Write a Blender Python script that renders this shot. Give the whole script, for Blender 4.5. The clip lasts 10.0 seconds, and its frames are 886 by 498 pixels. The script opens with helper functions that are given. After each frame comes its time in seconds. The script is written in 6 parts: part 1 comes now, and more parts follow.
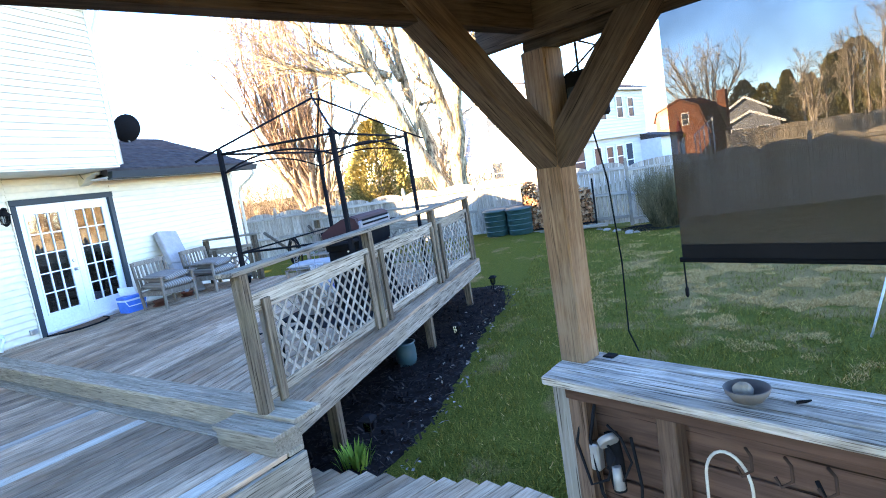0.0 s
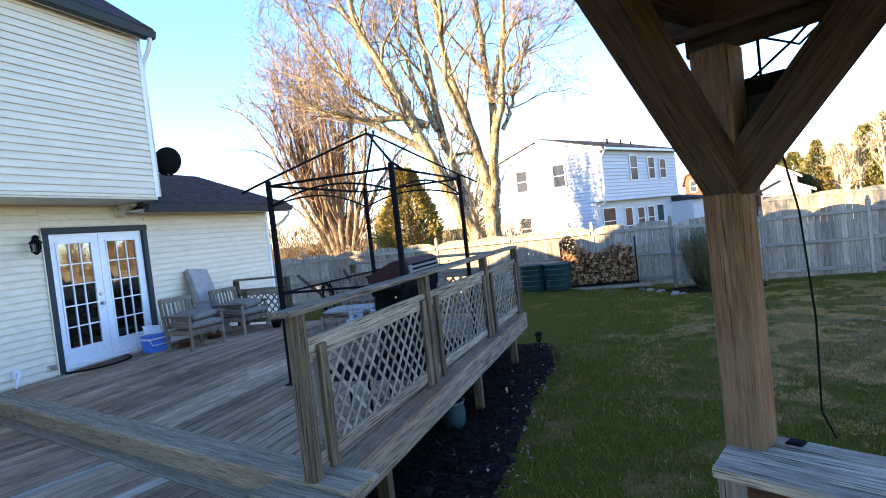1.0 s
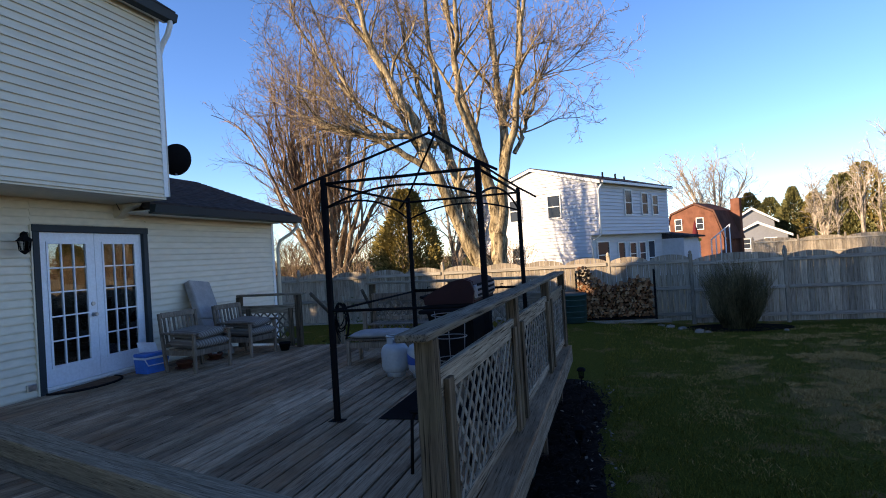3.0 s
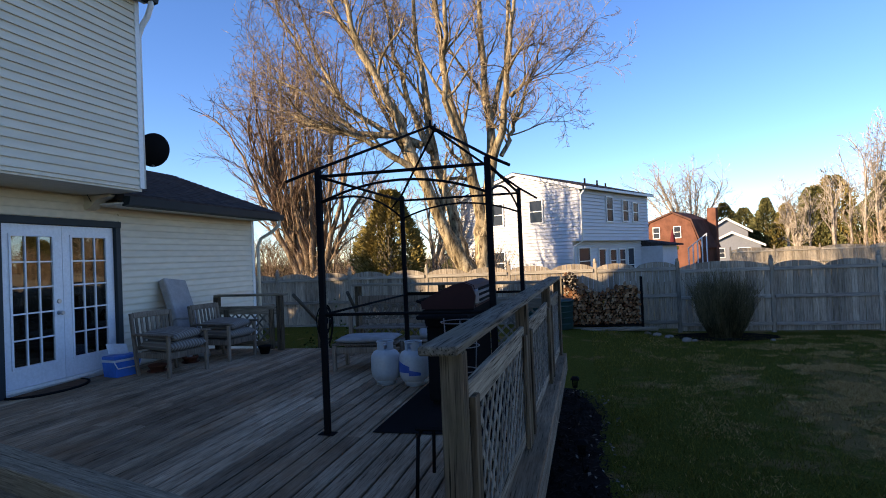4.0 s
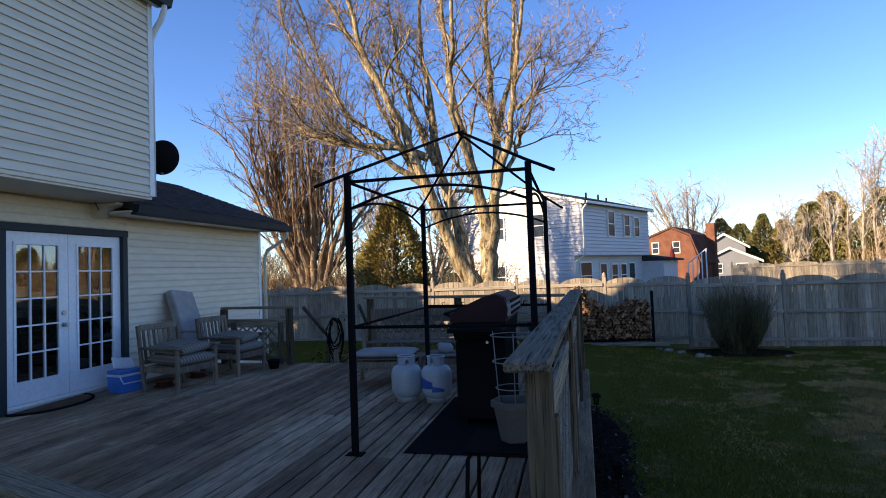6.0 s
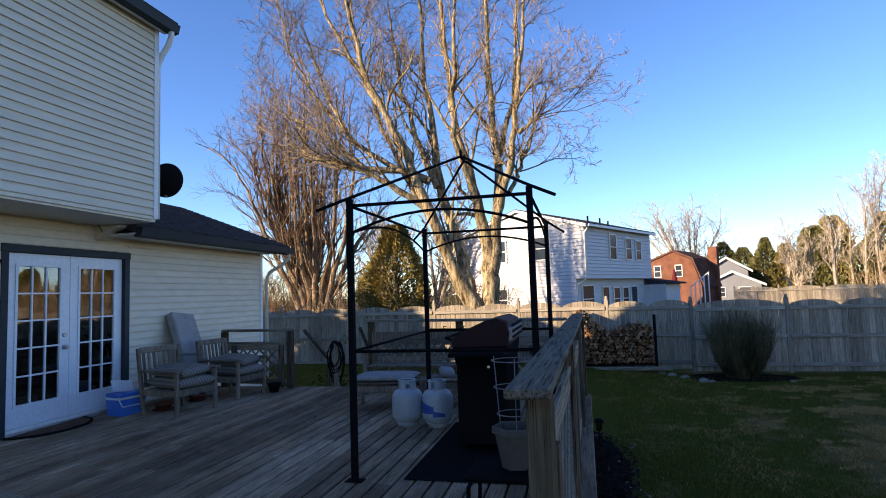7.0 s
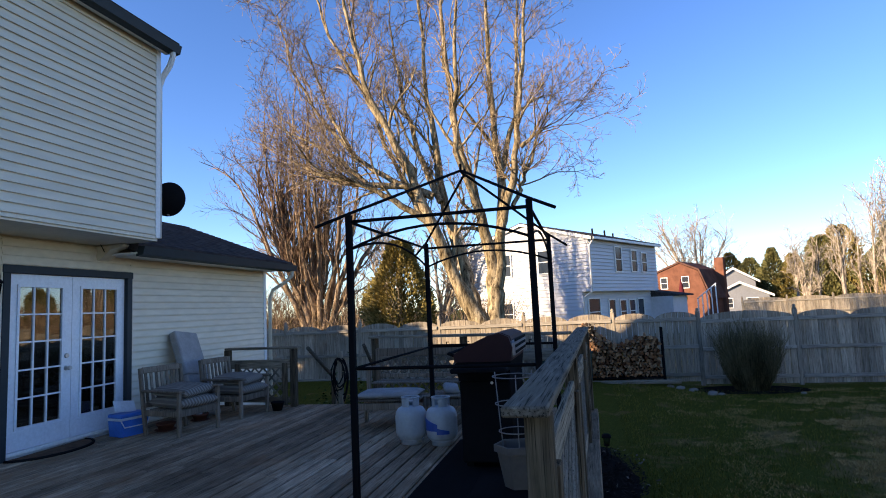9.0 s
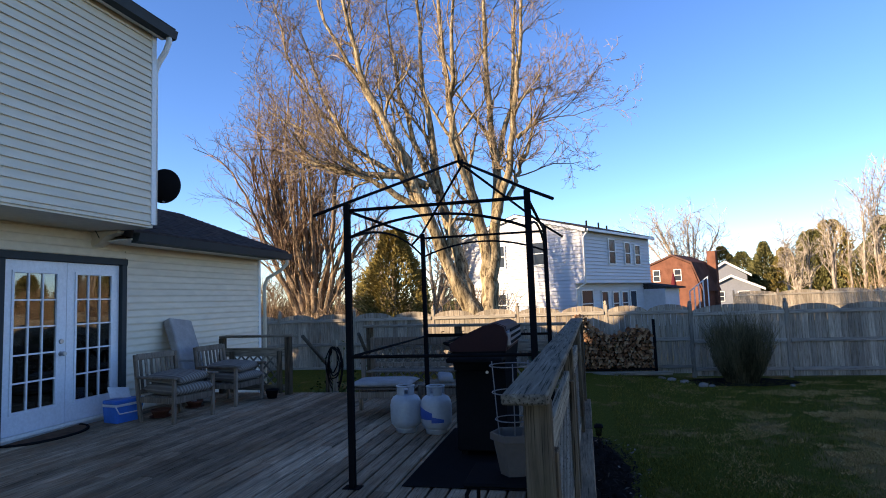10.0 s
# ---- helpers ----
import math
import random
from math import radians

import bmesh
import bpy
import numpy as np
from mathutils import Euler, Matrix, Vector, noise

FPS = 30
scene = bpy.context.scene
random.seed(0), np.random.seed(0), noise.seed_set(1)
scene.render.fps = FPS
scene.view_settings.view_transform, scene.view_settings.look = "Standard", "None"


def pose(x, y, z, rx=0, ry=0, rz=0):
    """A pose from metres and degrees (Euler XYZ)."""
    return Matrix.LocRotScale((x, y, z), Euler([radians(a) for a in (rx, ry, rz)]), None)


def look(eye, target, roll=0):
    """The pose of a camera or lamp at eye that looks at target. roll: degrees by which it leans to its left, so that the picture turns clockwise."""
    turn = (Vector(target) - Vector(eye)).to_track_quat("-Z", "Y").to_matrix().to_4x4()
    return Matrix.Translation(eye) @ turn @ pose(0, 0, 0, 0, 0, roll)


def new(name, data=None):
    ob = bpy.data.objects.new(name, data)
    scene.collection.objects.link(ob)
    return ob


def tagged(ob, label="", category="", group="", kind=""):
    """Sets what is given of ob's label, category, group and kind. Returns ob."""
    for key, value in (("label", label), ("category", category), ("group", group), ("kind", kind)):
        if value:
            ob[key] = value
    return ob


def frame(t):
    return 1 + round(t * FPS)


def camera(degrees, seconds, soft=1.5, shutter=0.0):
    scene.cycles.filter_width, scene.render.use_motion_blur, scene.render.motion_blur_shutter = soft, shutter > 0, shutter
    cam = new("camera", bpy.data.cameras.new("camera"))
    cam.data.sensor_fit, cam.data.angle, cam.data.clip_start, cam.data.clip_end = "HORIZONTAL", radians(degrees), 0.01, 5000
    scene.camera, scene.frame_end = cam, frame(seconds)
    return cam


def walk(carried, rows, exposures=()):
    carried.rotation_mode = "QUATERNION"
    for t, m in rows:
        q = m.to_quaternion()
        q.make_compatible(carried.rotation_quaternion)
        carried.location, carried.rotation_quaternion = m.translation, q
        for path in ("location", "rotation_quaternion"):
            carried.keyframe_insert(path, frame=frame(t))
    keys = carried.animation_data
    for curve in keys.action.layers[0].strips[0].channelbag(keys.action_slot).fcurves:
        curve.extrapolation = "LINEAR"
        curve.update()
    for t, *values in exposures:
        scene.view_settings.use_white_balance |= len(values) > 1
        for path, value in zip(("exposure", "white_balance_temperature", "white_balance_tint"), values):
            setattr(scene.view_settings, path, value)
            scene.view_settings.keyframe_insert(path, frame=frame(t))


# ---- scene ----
cam = camera(75.0, 10.0, 1.0)
PATH = [
    (0, (0.278, 0.8, 2.153), (-0.321, 2.69, 1.892), -9.0),
    (0.5, (-0.002, 1.011, 2.117), (-0.651, 2.9, 2.007), -6.5),
    (1, (-0.34, 1.211, 2.082), (-0.978, 3.105, 2.014), -6.4),
    (1.5, (-0.777, 1.343, 2.101), (-1.405, 3.242, 2.07), -6.1),
    (2, (-1.075, 1.452, 2.072), (-1.681, 3.358, 2.074), -5.7),
    (2.5, (-1.441, 1.659, 2.025), (-2.025, 3.572, 2.046), -4.9),
    (3, (-1.589, 1.765, 2.03), (-2.131, 3.691, 2.052), -3.6),
    (3.2, (-1.66, 1.81, 2.043), (-2.178, 3.742, 2.063), -3.0),
    (4.5, (-2.019, 2.206, 2.01), (-2.471, 4.154, 2.045), -2.4),
    (5, (-2.145, 2.272, 2.001), (-2.59, 4.222, 2.039), -2.2),
    (5.5, (-2.275, 2.239, 2.001), (-2.72, 4.188, 2.051), -2.2),
    (7, (-2.268, 2.215, 2.014), (-2.716, 4.157, 2.17), -1.9),
    (7.5, (-2.263, 2.213, 2.02), (-2.713, 4.152, 2.207), -2.3),
    (8, (-2.253, 2.231, 2.016), (-2.695, 4.171, 2.217), -2.7),
    (8.5, (-2.251, 2.264, 2.014), (-2.71, 4.2, 2.221), -2.9),
    (9, (-2.238, 2.265, 2.015), (-2.701, 4.199, 2.223), -2.7),
    (9.5, (-2.241, 2.266, 2.009), (-2.7, 4.203, 2.194), -2.5),
    (10, (-2.263, 2.237, 2.011), (-2.707, 4.179, 2.185), -2.1),
]

# ---- light ----
EXPOSURES = [(0.0, 4.0, 7900, 13), (0.5, 3.35, 8200, 14), (1.0, 2.7, 8300, 14), (1.5, 2.0, 8100, 14), (2.0, 1.55, 7800, 15), (2.5, 1.25, 7600, 15), (3.0, 1.15, 7500, 15), (4.5, 1.08, 7400, 15), (10.0, 1.2, 7300, 15)]
walk(cam, [(t, look(eye, target, roll)) for t, eye, target, roll in PATH], EXPOSURES)

SUN_TURN, SUN_HIGH = 52.0, 17.5          # degrees: the way the light travels, from +y towards +x; height
world = bpy.data.worlds.new("sky")
scene.world = world
world.use_nodes = True
wn = world.node_tree
sky = wn.nodes.new("ShaderNodeTexSky")
sky.sky_type, sky.sun_disc = "NISHITA", False
sky.sun_elevation, sky.sun_rotation = radians(SUN_HIGH), radians(SUN_TURN + 180)
sky.air_density, sky.dust_density, sky.ozone_density, sky.altitude = 1.0, 0.0, 4.0, 1800
deep = wn.nodes.new("ShaderNodeHueSaturation")
deep.inputs["Hue"].default_value, deep.inputs["Saturation"].default_value = 0.509, 1.13
wn.links.new(sky.outputs[0], deep.inputs["Color"])
wn.links.new(deep.outputs[0], wn.nodes["Background"].inputs[0])
wn.nodes["Background"].inputs[1].default_value = 0.15
sun = new("sun", bpy.data.lights.new("sun", "SUN"))
sun.data.energy, sun.data.angle, sun.data.color = 5.6, radians(0.55), (1.0, 0.83, 0.60)
s_dir = Vector((math.sin(radians(SUN_TURN)), math.cos(radians(SUN_TURN)), -math.tan(radians(SUN_HIGH))))
sun.matrix_world = s_dir.to_track_quat("-Z", "Y").to_matrix().to_4x4()


# ---- materials ----
def material(name, rough=0.7, metal=0.0):
    m = bpy.data.materials.new(name)
    m.use_nodes = True
    b = m.node_tree.nodes["Principled BSDF"]
    b.inputs["Roughness"].default_value, b.inputs["Metallic"].default_value = rough, metal
    b.inputs["Specular IOR Level"].default_value = 0.5 if rough < 0.55 else (0.3 if rough < 0.8 else 0.02)
    return m, m.node_tree, b


def node(tree, kind, **values):
    n = tree.nodes.new(kind)
    for key, value in values.items():
        n.inputs[key].default_value = value
    return n


def ramp(tree, src, stops):
    r = tree.nodes.new("ShaderNodeValToRGB")
    while len(r.color_ramp.elements) < len(stops):
        r.color_ramp.elements.new(0.5)
    for e, (at, c) in zip(r.color_ramp.elements, stops):
        e.position, e.color = at, (*c, 1) if len(c) == 3 else c
    tree.links.new(src, r.inputs[0])
    return r


def coords(tree, scale, by_object=True, source="Object"):
    """Texture space in metres, stretched by scale, shifted piece by piece."""
    tc = tree.nodes.new("ShaderNodeTexCoord")
    mp = tree.nodes.new("ShaderNodeMapping")
    mp.inputs["Scale"].default_value = scale
    tree.links.new(tc.outputs[source], mp.inputs[0])
    if by_object:
        oi = tree.nodes.new("ShaderNodeObjectInfo")
        mul = tree.nodes.new("ShaderNodeMath")
        mul.operation = "MULTIPLY"
        mul.inputs[1].default_value = 57.0
        tree.links.new(oi.outputs["Random"], mul.inputs[0])
        tree.links.new(mul.outputs[0], mp.inputs["Location"])
    return mp.outputs[0]


def mixed(tree, a, b, fac, mode="MIX"):
    m = tree.nodes.new("ShaderNodeMix")
    m.data_type, m.blend_type = "RGBA", mode
    for sock, v in ((m.inputs[0], fac), (m.inputs[6], a), (m.inputs[7], b)):
        if hasattr(v, "is_linked"):
            tree.links.new(v, sock)
        else:
            sock.default_value = v if isinstance(v, float) else (*v, 1)
    return m.outputs[2]


def bump(tree, bsdf, height, strength=0.3, distance=0.01):
    b = node(tree, "ShaderNodeBump", Strength=strength, Distance=distance)
    tree.links.new(height, b.inputs["Height"])
    tree.links.new(b.outputs[0], bsdf.inputs["Normal"])


def plain(name, color, rough=0.6, metal=0.0, spread=0.12, grain=30.0, relief=0.1):
    """A painted or cast surface with fine mottling at two scales."""
    m, t, b = material(name, rough, metal)
    uv = coords(t, (1, 1, 1))
    big = node(t, "ShaderNodeTexNoise", Scale=grain / 9, Detail=4.0)
    fine = node(t, "ShaderNodeTexNoise", Scale=grain, Detail=6.0)
    for n in (big, fine):
        t.links.new(uv, n.inputs["Vector"])
    lo, hi = [c * (1 - spread) for c in color], [min(1, c * (1 + spread)) for c in color]
    r1, r2 = ramp(t, big.outputs[0], [(0.3, lo), (0.7, hi)]), ramp(t, fine.outputs[0], [(0.3, (0.86, 0.86, 0.86)), (0.7, (1, 1, 1))])
    t.links.new(mixed(t, r1.outputs[0], r2.outputs[0], 1.0, "MULTIPLY"), b.inputs["Base Color"])
    if relief:
        bump(t, b, fine.outputs[0], relief, 0.004)
    return m


def wood(name, dark, light, axis=1, rough=0.85, stain=None, streak=70.0, across=False, crack=0.40):
    """Sawn boards: grain drawn out along one axis, knots, weathering and board-by-board tone."""
    m, t, b = material(name, rough)
    sc = [1.0, 1.0, 1.0]
    sc[axis] = 0.06
    uv = coords(t, sc)
    grain = node(t, "ShaderNodeTexNoise", Scale=streak, Detail=7.0, Roughness=0.65, Distortion=0.4)
    t.links.new(uv, grain.inputs["Vector"])
    wide = node(t, "ShaderNodeTexNoise", Scale=streak / 5, Detail=3.0)
    t.links.new(uv, wide.inputs["Vector"])
    uv2 = coords(t, (1, 0.5, 1) if across else (1, 1, 1), not across)
    blot = node(t, "ShaderNodeTexNoise", Scale=2.2, Detail=5.0, Roughness=0.6)
    t.links.new(uv2, blot.inputs["Vector"])
    c1 = ramp(t, grain.outputs[0], [(0.26, [c * 0.55 for c in dark]), (0.40, [c * 0.75 + d * 0.25 for c, d in zip(dark, light)]), (0.70, light)])
    c2 = ramp(t, wide.outputs[0], [(0.3, (0.72, 0.7, 0.68)), (0.7, (1, 1, 1))])
    col = mixed(t, c1.outputs[0], c2.outputs[0], 1.0, "MULTIPLY")
    sc[axis] = 0.022
    fissure = node(t, "ShaderNodeTexNoise", Scale=streak * 2.6, Detail=3.0, Roughness=0.5)
    t.links.new(coords(t, sc), fissure.inputs["Vector"])
    ck = ramp(t, fissure.outputs[0], [(crack - 0.10, (0.2, 0.18, 0.16)), (crack, (1, 1, 1))])
    col = mixed(t, col, ck.outputs[0], 1.0, "MULTIPLY")
    oi = t.nodes.new("ShaderNodeObjectInfo")
    c3 = ramp(t, oi.outputs["Random"], [(0.0, (0.6, 0.59, 0.58)), (0.5, (0.9, 0.88, 0.86)), (1.0, (1.15, 1.13, 1.1))])
    col = mixed(t, col, c3.outputs[0], 1.0, "MULTIPLY")
    if stain:
        f = ramp(t, blot.outputs[0], [(0.5, (0, 0, 0)), (0.72, (0.7, 0.7, 0.7))])
        col = mixed(t, col, stain, f.outputs[0])
    if across:
        # bleached and trodden patches that run over many boards
        wear = node(t, "ShaderNodeTexNoise", Scale=0.9, Detail=6.0, Roughness=0.65)
        t.links.new(uv2, wear.inputs["Vector"])
        g = ramp(t, wear.outputs[0], [(0.32, (0.55, 0.52, 0.50)), (0.5, (0.95, 0.93, 0.91)), (0.66, (1.5, 1.5, 1.5))])
        col = mixed(t, col, g.outputs[0], 1.0, "MULTIPLY")
    t.links.new(col, b.inputs["Base Color"])
    bump(t, b, grain.outputs[0], 0.55, 0.006)
    return m


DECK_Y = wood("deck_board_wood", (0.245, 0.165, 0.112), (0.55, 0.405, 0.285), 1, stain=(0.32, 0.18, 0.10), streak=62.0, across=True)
DECK_X = wood("deck_edge_wood", (0.16, 0.125, 0.09), (0.43, 0.355, 0.265), 0, stain=(0.21, 0.17, 0.12))
RAIL_Y = wood("rail_wood", (0.145, 0.12, 0.093), (0.45, 0.385, 0.30), 1, stain=(0.20, 0.16, 0.11), streak=45, crack=0.46)
RAIL_X = wood("rail_wood_across", (0.15, 0.125, 0.098), (0.48, 0.415, 0.325), 0, stain=(0.20, 0.17, 0.12))
POST_Z = wood("post_wood", (0.065, 0.048, 0.034), (0.26, 0.20, 0.142), 2, stain=(0.15, 0.12, 0.07), streak=40, crack=0.46)
FENCE_Z = wood("fence_wood", (0.22, 0.185, 0.14), (0.56, 0.485, 0.385), 2, stain=(0.25, 0.23, 0.18), streak=48)
FENCE_X = wood("fence_rail_wood", (0.25, 0.225, 0.19), (0.47, 0.43, 0.36), 0, streak=48)
CEDAR_Z = wood("pavilion_post_wood", (0.10, 0.055, 0.03), (0.29, 0.18, 0.105), 2, stain=(0.22, 0.16, 0.11))
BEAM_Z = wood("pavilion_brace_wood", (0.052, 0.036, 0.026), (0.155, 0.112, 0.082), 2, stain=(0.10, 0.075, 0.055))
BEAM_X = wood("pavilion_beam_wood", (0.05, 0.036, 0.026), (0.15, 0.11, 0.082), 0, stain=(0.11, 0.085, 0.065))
BAR_X = wood("bar_top_wood", (0.24, 0.205, 0.17), (0.68, 0.61, 0.53), 0, stain=(0.10, 0.085, 0.075), streak=60, crack=0.45)
PLY = wood("bar_panel_wood", (0.065, 0.036, 0.026), (0.165, 0.095, 0.068), 0, streak=22)
STUD_Z = wood("bar_stud_wood", (0.075, 0.045, 0.03), (0.21, 0.13, 0.09), 2, streak=50)
TEAK = wood("chair_wood", (0.17, 0.13, 0.098), (0.37, 0.295, 0.235), 2, streak=60)
SIDING = plain("cream_vinyl_siding", (0.71, 0.625, 0.49), 0.55, spread=0.04, grain=14, relief=0.04)
SIDING_GREY = plain("pale_vinyl_siding", (0.57, 0.575, 0.60), 0.6, spread=0.04, grain=6, relief=0.03)
TRIM = plain("white_trim_paint", (0.78, 0.78, 0.76), 0.45, spread=0.03)
DOORPAINT = plain("white_door_paint", (0.76, 0.79, 0.84), 0.35, spread=0.03)
DARKTRIM = plain("dark_slate_trim_paint", (0.02, 0.03, 0.036), 0.6)
SHINGLE = plain("asphalt_shingle", (0.055, 0.05, 0.052), 0.95, spread=0.35, grain=60, relief=0.5)
BLACK = plain("black_powder_coat", (0.010, 0.010, 0.011), 0.82)
RUBBER = plain("black_rubber", (0.012, 0.012, 0.013), 0.9)
STEEL = plain("brushed_steel", (0.55, 0.55, 0.56), 0.3, 1.0)


def glass(name, tint, ior):
    m, t, b = material(name)
    clear, gloss, mix, fres = (t.nodes.new("ShaderNode" + k) for k in ("BsdfTransparent", "BsdfGlossy", "MixShader", "Fresnel"))
    clear.inputs[0].default_value = (*tint, 1)
    gloss.inputs["Roughness"].default_value = 0.015
    fres.inputs[0].default_value = ior
    t.links.new(fres.outputs[0], mix.inputs[0])
    t.links.new(clear.outputs[0], mix.inputs[1])
    t.links.new(gloss.outputs[0], mix.inputs[2])
    t.links.new(mix.outputs[0], t.nodes["Material Output"].inputs[0])
    return m


GLASS = glass("window_glass", (0.55, 0.58, 0.6), 2.3)


def ground_material():
    m, t, b = material("lawn_soil", 0.95)
    tc = t.nodes.new("ShaderNodeTexCoord")
    noises = []
    for scale, detail in ((0.22, 4.0), (1.1, 9.0), (55.0, 6.0)):
        n = node(t, "ShaderNodeTexNoise", Scale=scale, Detail=detail, Roughness=0.62)
        t.links.new(tc.outputs["Object"], n.inputs["Vector"])
        noises.append(n.outputs[0])
    green = ramp(t, noises[2], [(0.3, (0.030, 0.030, 0.005)), (0.55, (0.088, 0.083, 0.013)), (0.75, (0.17, 0.148, 0.03))])
    straw = ramp(t, noises[2], [(0.3, (0.08, 0.045, 0.016)), (0.6, (0.26, 0.155, 0.06)), (0.8, (0.52, 0.34, 0.15))])
    # worn, yellow grass out in the lawn
    worn = node(t, "ShaderNodeMapping")
    worn.inputs["Location"].default_value = (-4.0, -11.0, 0.2)
    t.links.new(tc.outputs["Object"], worn.inputs[0])
    far = t.nodes.new("ShaderNodeVectorMath")
    far.operation = "LENGTH"
    t.links.new(worn.outputs[0], far.inputs[0])
    near = ramp(t, far.outputs["Value"], [(0.0, (0.36, 0.36, 0.36)), (1.0, (0, 0, 0))])
    fit = t.nodes.new("ShaderNodeMath")
    fit.operation, fit.inputs[1].default_value = "MULTIPLY", 0.21
    t.links.new(far.outputs["Value"], fit.inputs[0])
    t.links.new(fit.outputs[0], near.inputs[0])
    add = t.nodes.new("ShaderNodeMath")
    add.operation = "ADD"
    t.links.new(noises[1], add.inputs[0])
    t.links.new(near.outputs[0], add.inputs[1])
    f = ramp(t, add.outputs[0], [(0.56, (0, 0, 0)), (0.66, (0.9, 0.9, 0.9))])
    t.links.new(mixed(t, green.outputs[0], straw.outputs[0], f.outputs[0]), b.inputs["Base Color"])
    bump(t, b, noises[2], 0.9, 0.03)
    return m


LAWN = ground_material()


# ---- mesh helpers ----
def put_box(bm, x0, x1, y0, y1, z0, z1, m=None):
    r = bmesh.ops.create_cube(bm, size=1.0)
    t = Matrix.Translation(((x0 + x1) / 2, (y0 + y1) / 2, (z0 + z1) / 2)) @ Matrix.Diagonal((x1 - x0, y1 - y0, z1 - z0, 1))
    bmesh.ops.transform(bm, matrix=m @ t if m else t, verts=r["verts"])
    return r["verts"]


def box(x0, x1, y0, y1, z0, z1, bevel=0.0, m=None, seg=1):
    bm = bmesh.new()
    put_box(bm, x0, x1, y0, y1, z0, z1, m)
    if bevel:
        bmesh.ops.bevel(bm, geom=bm.edges[:], offset=bevel, segments=seg, affect="EDGES", profile=0.5)
    return bm


def ring(a0, a1, b0, b1, w, x0, x1, wb=None, wt=None):
    """A closed frame in y (a) and z (b), w wide at the sides, from x0 to x1."""
    wb, wt = wb or w, wt or w
    bm = bmesh.new()
    loops = []
    for x in (x0, x1):
        loops.append([bm.verts.new((x, y, z)) for y, z in ((a0, b0), (a1, b0), (a1, b1), (a0, b1))])
        loops.append([bm.verts.new((x, y, z)) for y, z in ((a0 + w, b0 + wb), (a1 - w, b0 + wb), (a1 - w, b1 - wt), (a0 + w, b1 - wt))])
    for p, q in ((0, 1), (2, 3), (0, 2), (1, 3)):
        for k in range(4):
            bm.faces.new((loops[p][k], loops[p][(k + 1) % 4], loops[q][(k + 1) % 4], loops[q][k]))
    bmesh.ops.recalc_face_normals(bm, faces=bm.faces[:])
    return bm


def put_tube(bm, points, radii, sides=10, caps=True):
    points = [Vector(p) for p in points]
    radii = radii if hasattr(radii, "__len__") else [radii] * len(points)
    rings, side = [], None
    for i, p in enumerate(points):
        d = (points[min(i + 1, len(points) - 1)] - points[max(i - 1, 0)]).normalized()
        if side is None:
            side = d.orthogonal().normalized()
        side = (side - d * side.dot(d)).normalized()
        other = d.cross(side)
        rings.append([bm.verts.new(p + radii[i] * (math.cos(a) * side + math.sin(a) * other)) for a in (2 * math.pi * k / sides for k in range(sides))])
    for a, b in zip(rings, rings[1:]):
        for k in range(sides):
            f = bm.faces.new((a[k], a[(k + 1) % sides], b[(k + 1) % sides], b[k]))
            f.smooth = sides > 5
    if caps:
        bm.faces.new(rings[0][::-1])
        bm.faces.new(rings[-1])
    return bm


def tube(points, radii, sides=10):
    return put_tube(bmesh.new(), points, radii, sides)


def lathe(profile, sides=24, square=False):
    """A turned body from (radius, height) pairs."""
    bm = bmesh.new()
    rings = [[bm.verts.new((r * math.cos(a), r * math.sin(a), z)) for a in (2 * math.pi * (k + 0.5 * square) / sides for k in range(sides))] for r, z in profile]
    for a, b in zip(rings, rings[1:]):
        for k in range(sides):
            bm.faces.new((a[k], a[(k + 1) % sides], b[(k + 1) % sides], b[k])).smooth = sides > 8
    bm.faces.new(rings[0][::-1])
    bm.faces.new(rings[-1])
    return bm


def prism(outline, y0, y1):
    """An outline in x and z, drawn out from y0 to y1."""
    bm = bmesh.new()
    a = [bm.verts.new((x, y0, z)) for x, z in outline]
    b = [bm.verts.new((x, y1, z)) for x, z in outline]
    n = len(a)
    bm.faces.new(a)
    bm.faces.new(b[::-1])
    for k in range(n):
        bm.faces.new((a[k], b[k], b[(k + 1) % n], a[(k + 1) % n]))
    bmesh.ops.recalc_face_normals(bm, faces=bm.faces[:])
    return bm


def mesh_of(name, bm, mat):
    me = bpy.data.meshes.new(name)
    bm.to_mesh(me)
    bm.free()
    me.materials.append(mat)
    return me


def part(name, bm, mat, parent, label="", m=None):
    me = bm if isinstance(bm, bpy.types.Mesh) else mesh_of(name, bm, mat)
    ob = new(name, me)
    ob.parent = parent
    if m:
        ob.matrix_basis = m
    if label:
        ob["label"] = label
    return ob


def thing(name, label, category, m=None, group=""):
    ob = new(name)
    ob.empty_display_size = 0.1
    if m:
        ob.matrix_basis = m
    return tagged(ob, label, category, group)


def structure(name, bm, mat, label, category):
    return tagged(new(name, mesh_of(name, bm, mat)), label, category, kind="structure")


def raw(name, verts, faces, mat, smooth=False):
    me = bpy.data.meshes.new(name)
    me.from_pydata(verts, [], faces)
    me.materials.append(mat)
    if smooth:
        me.polygons.foreach_set("use_smooth", [True] * len(faces))
    return me


# ---- ground ----
GROUND, DECK, LOW, PAV = -0.2, 0.585, 0.40, 0.02


def ease(v, a, b):
    v = min(1, max(0, (v - a) / (b - a)))
    return v * v * (3 - 2 * v)


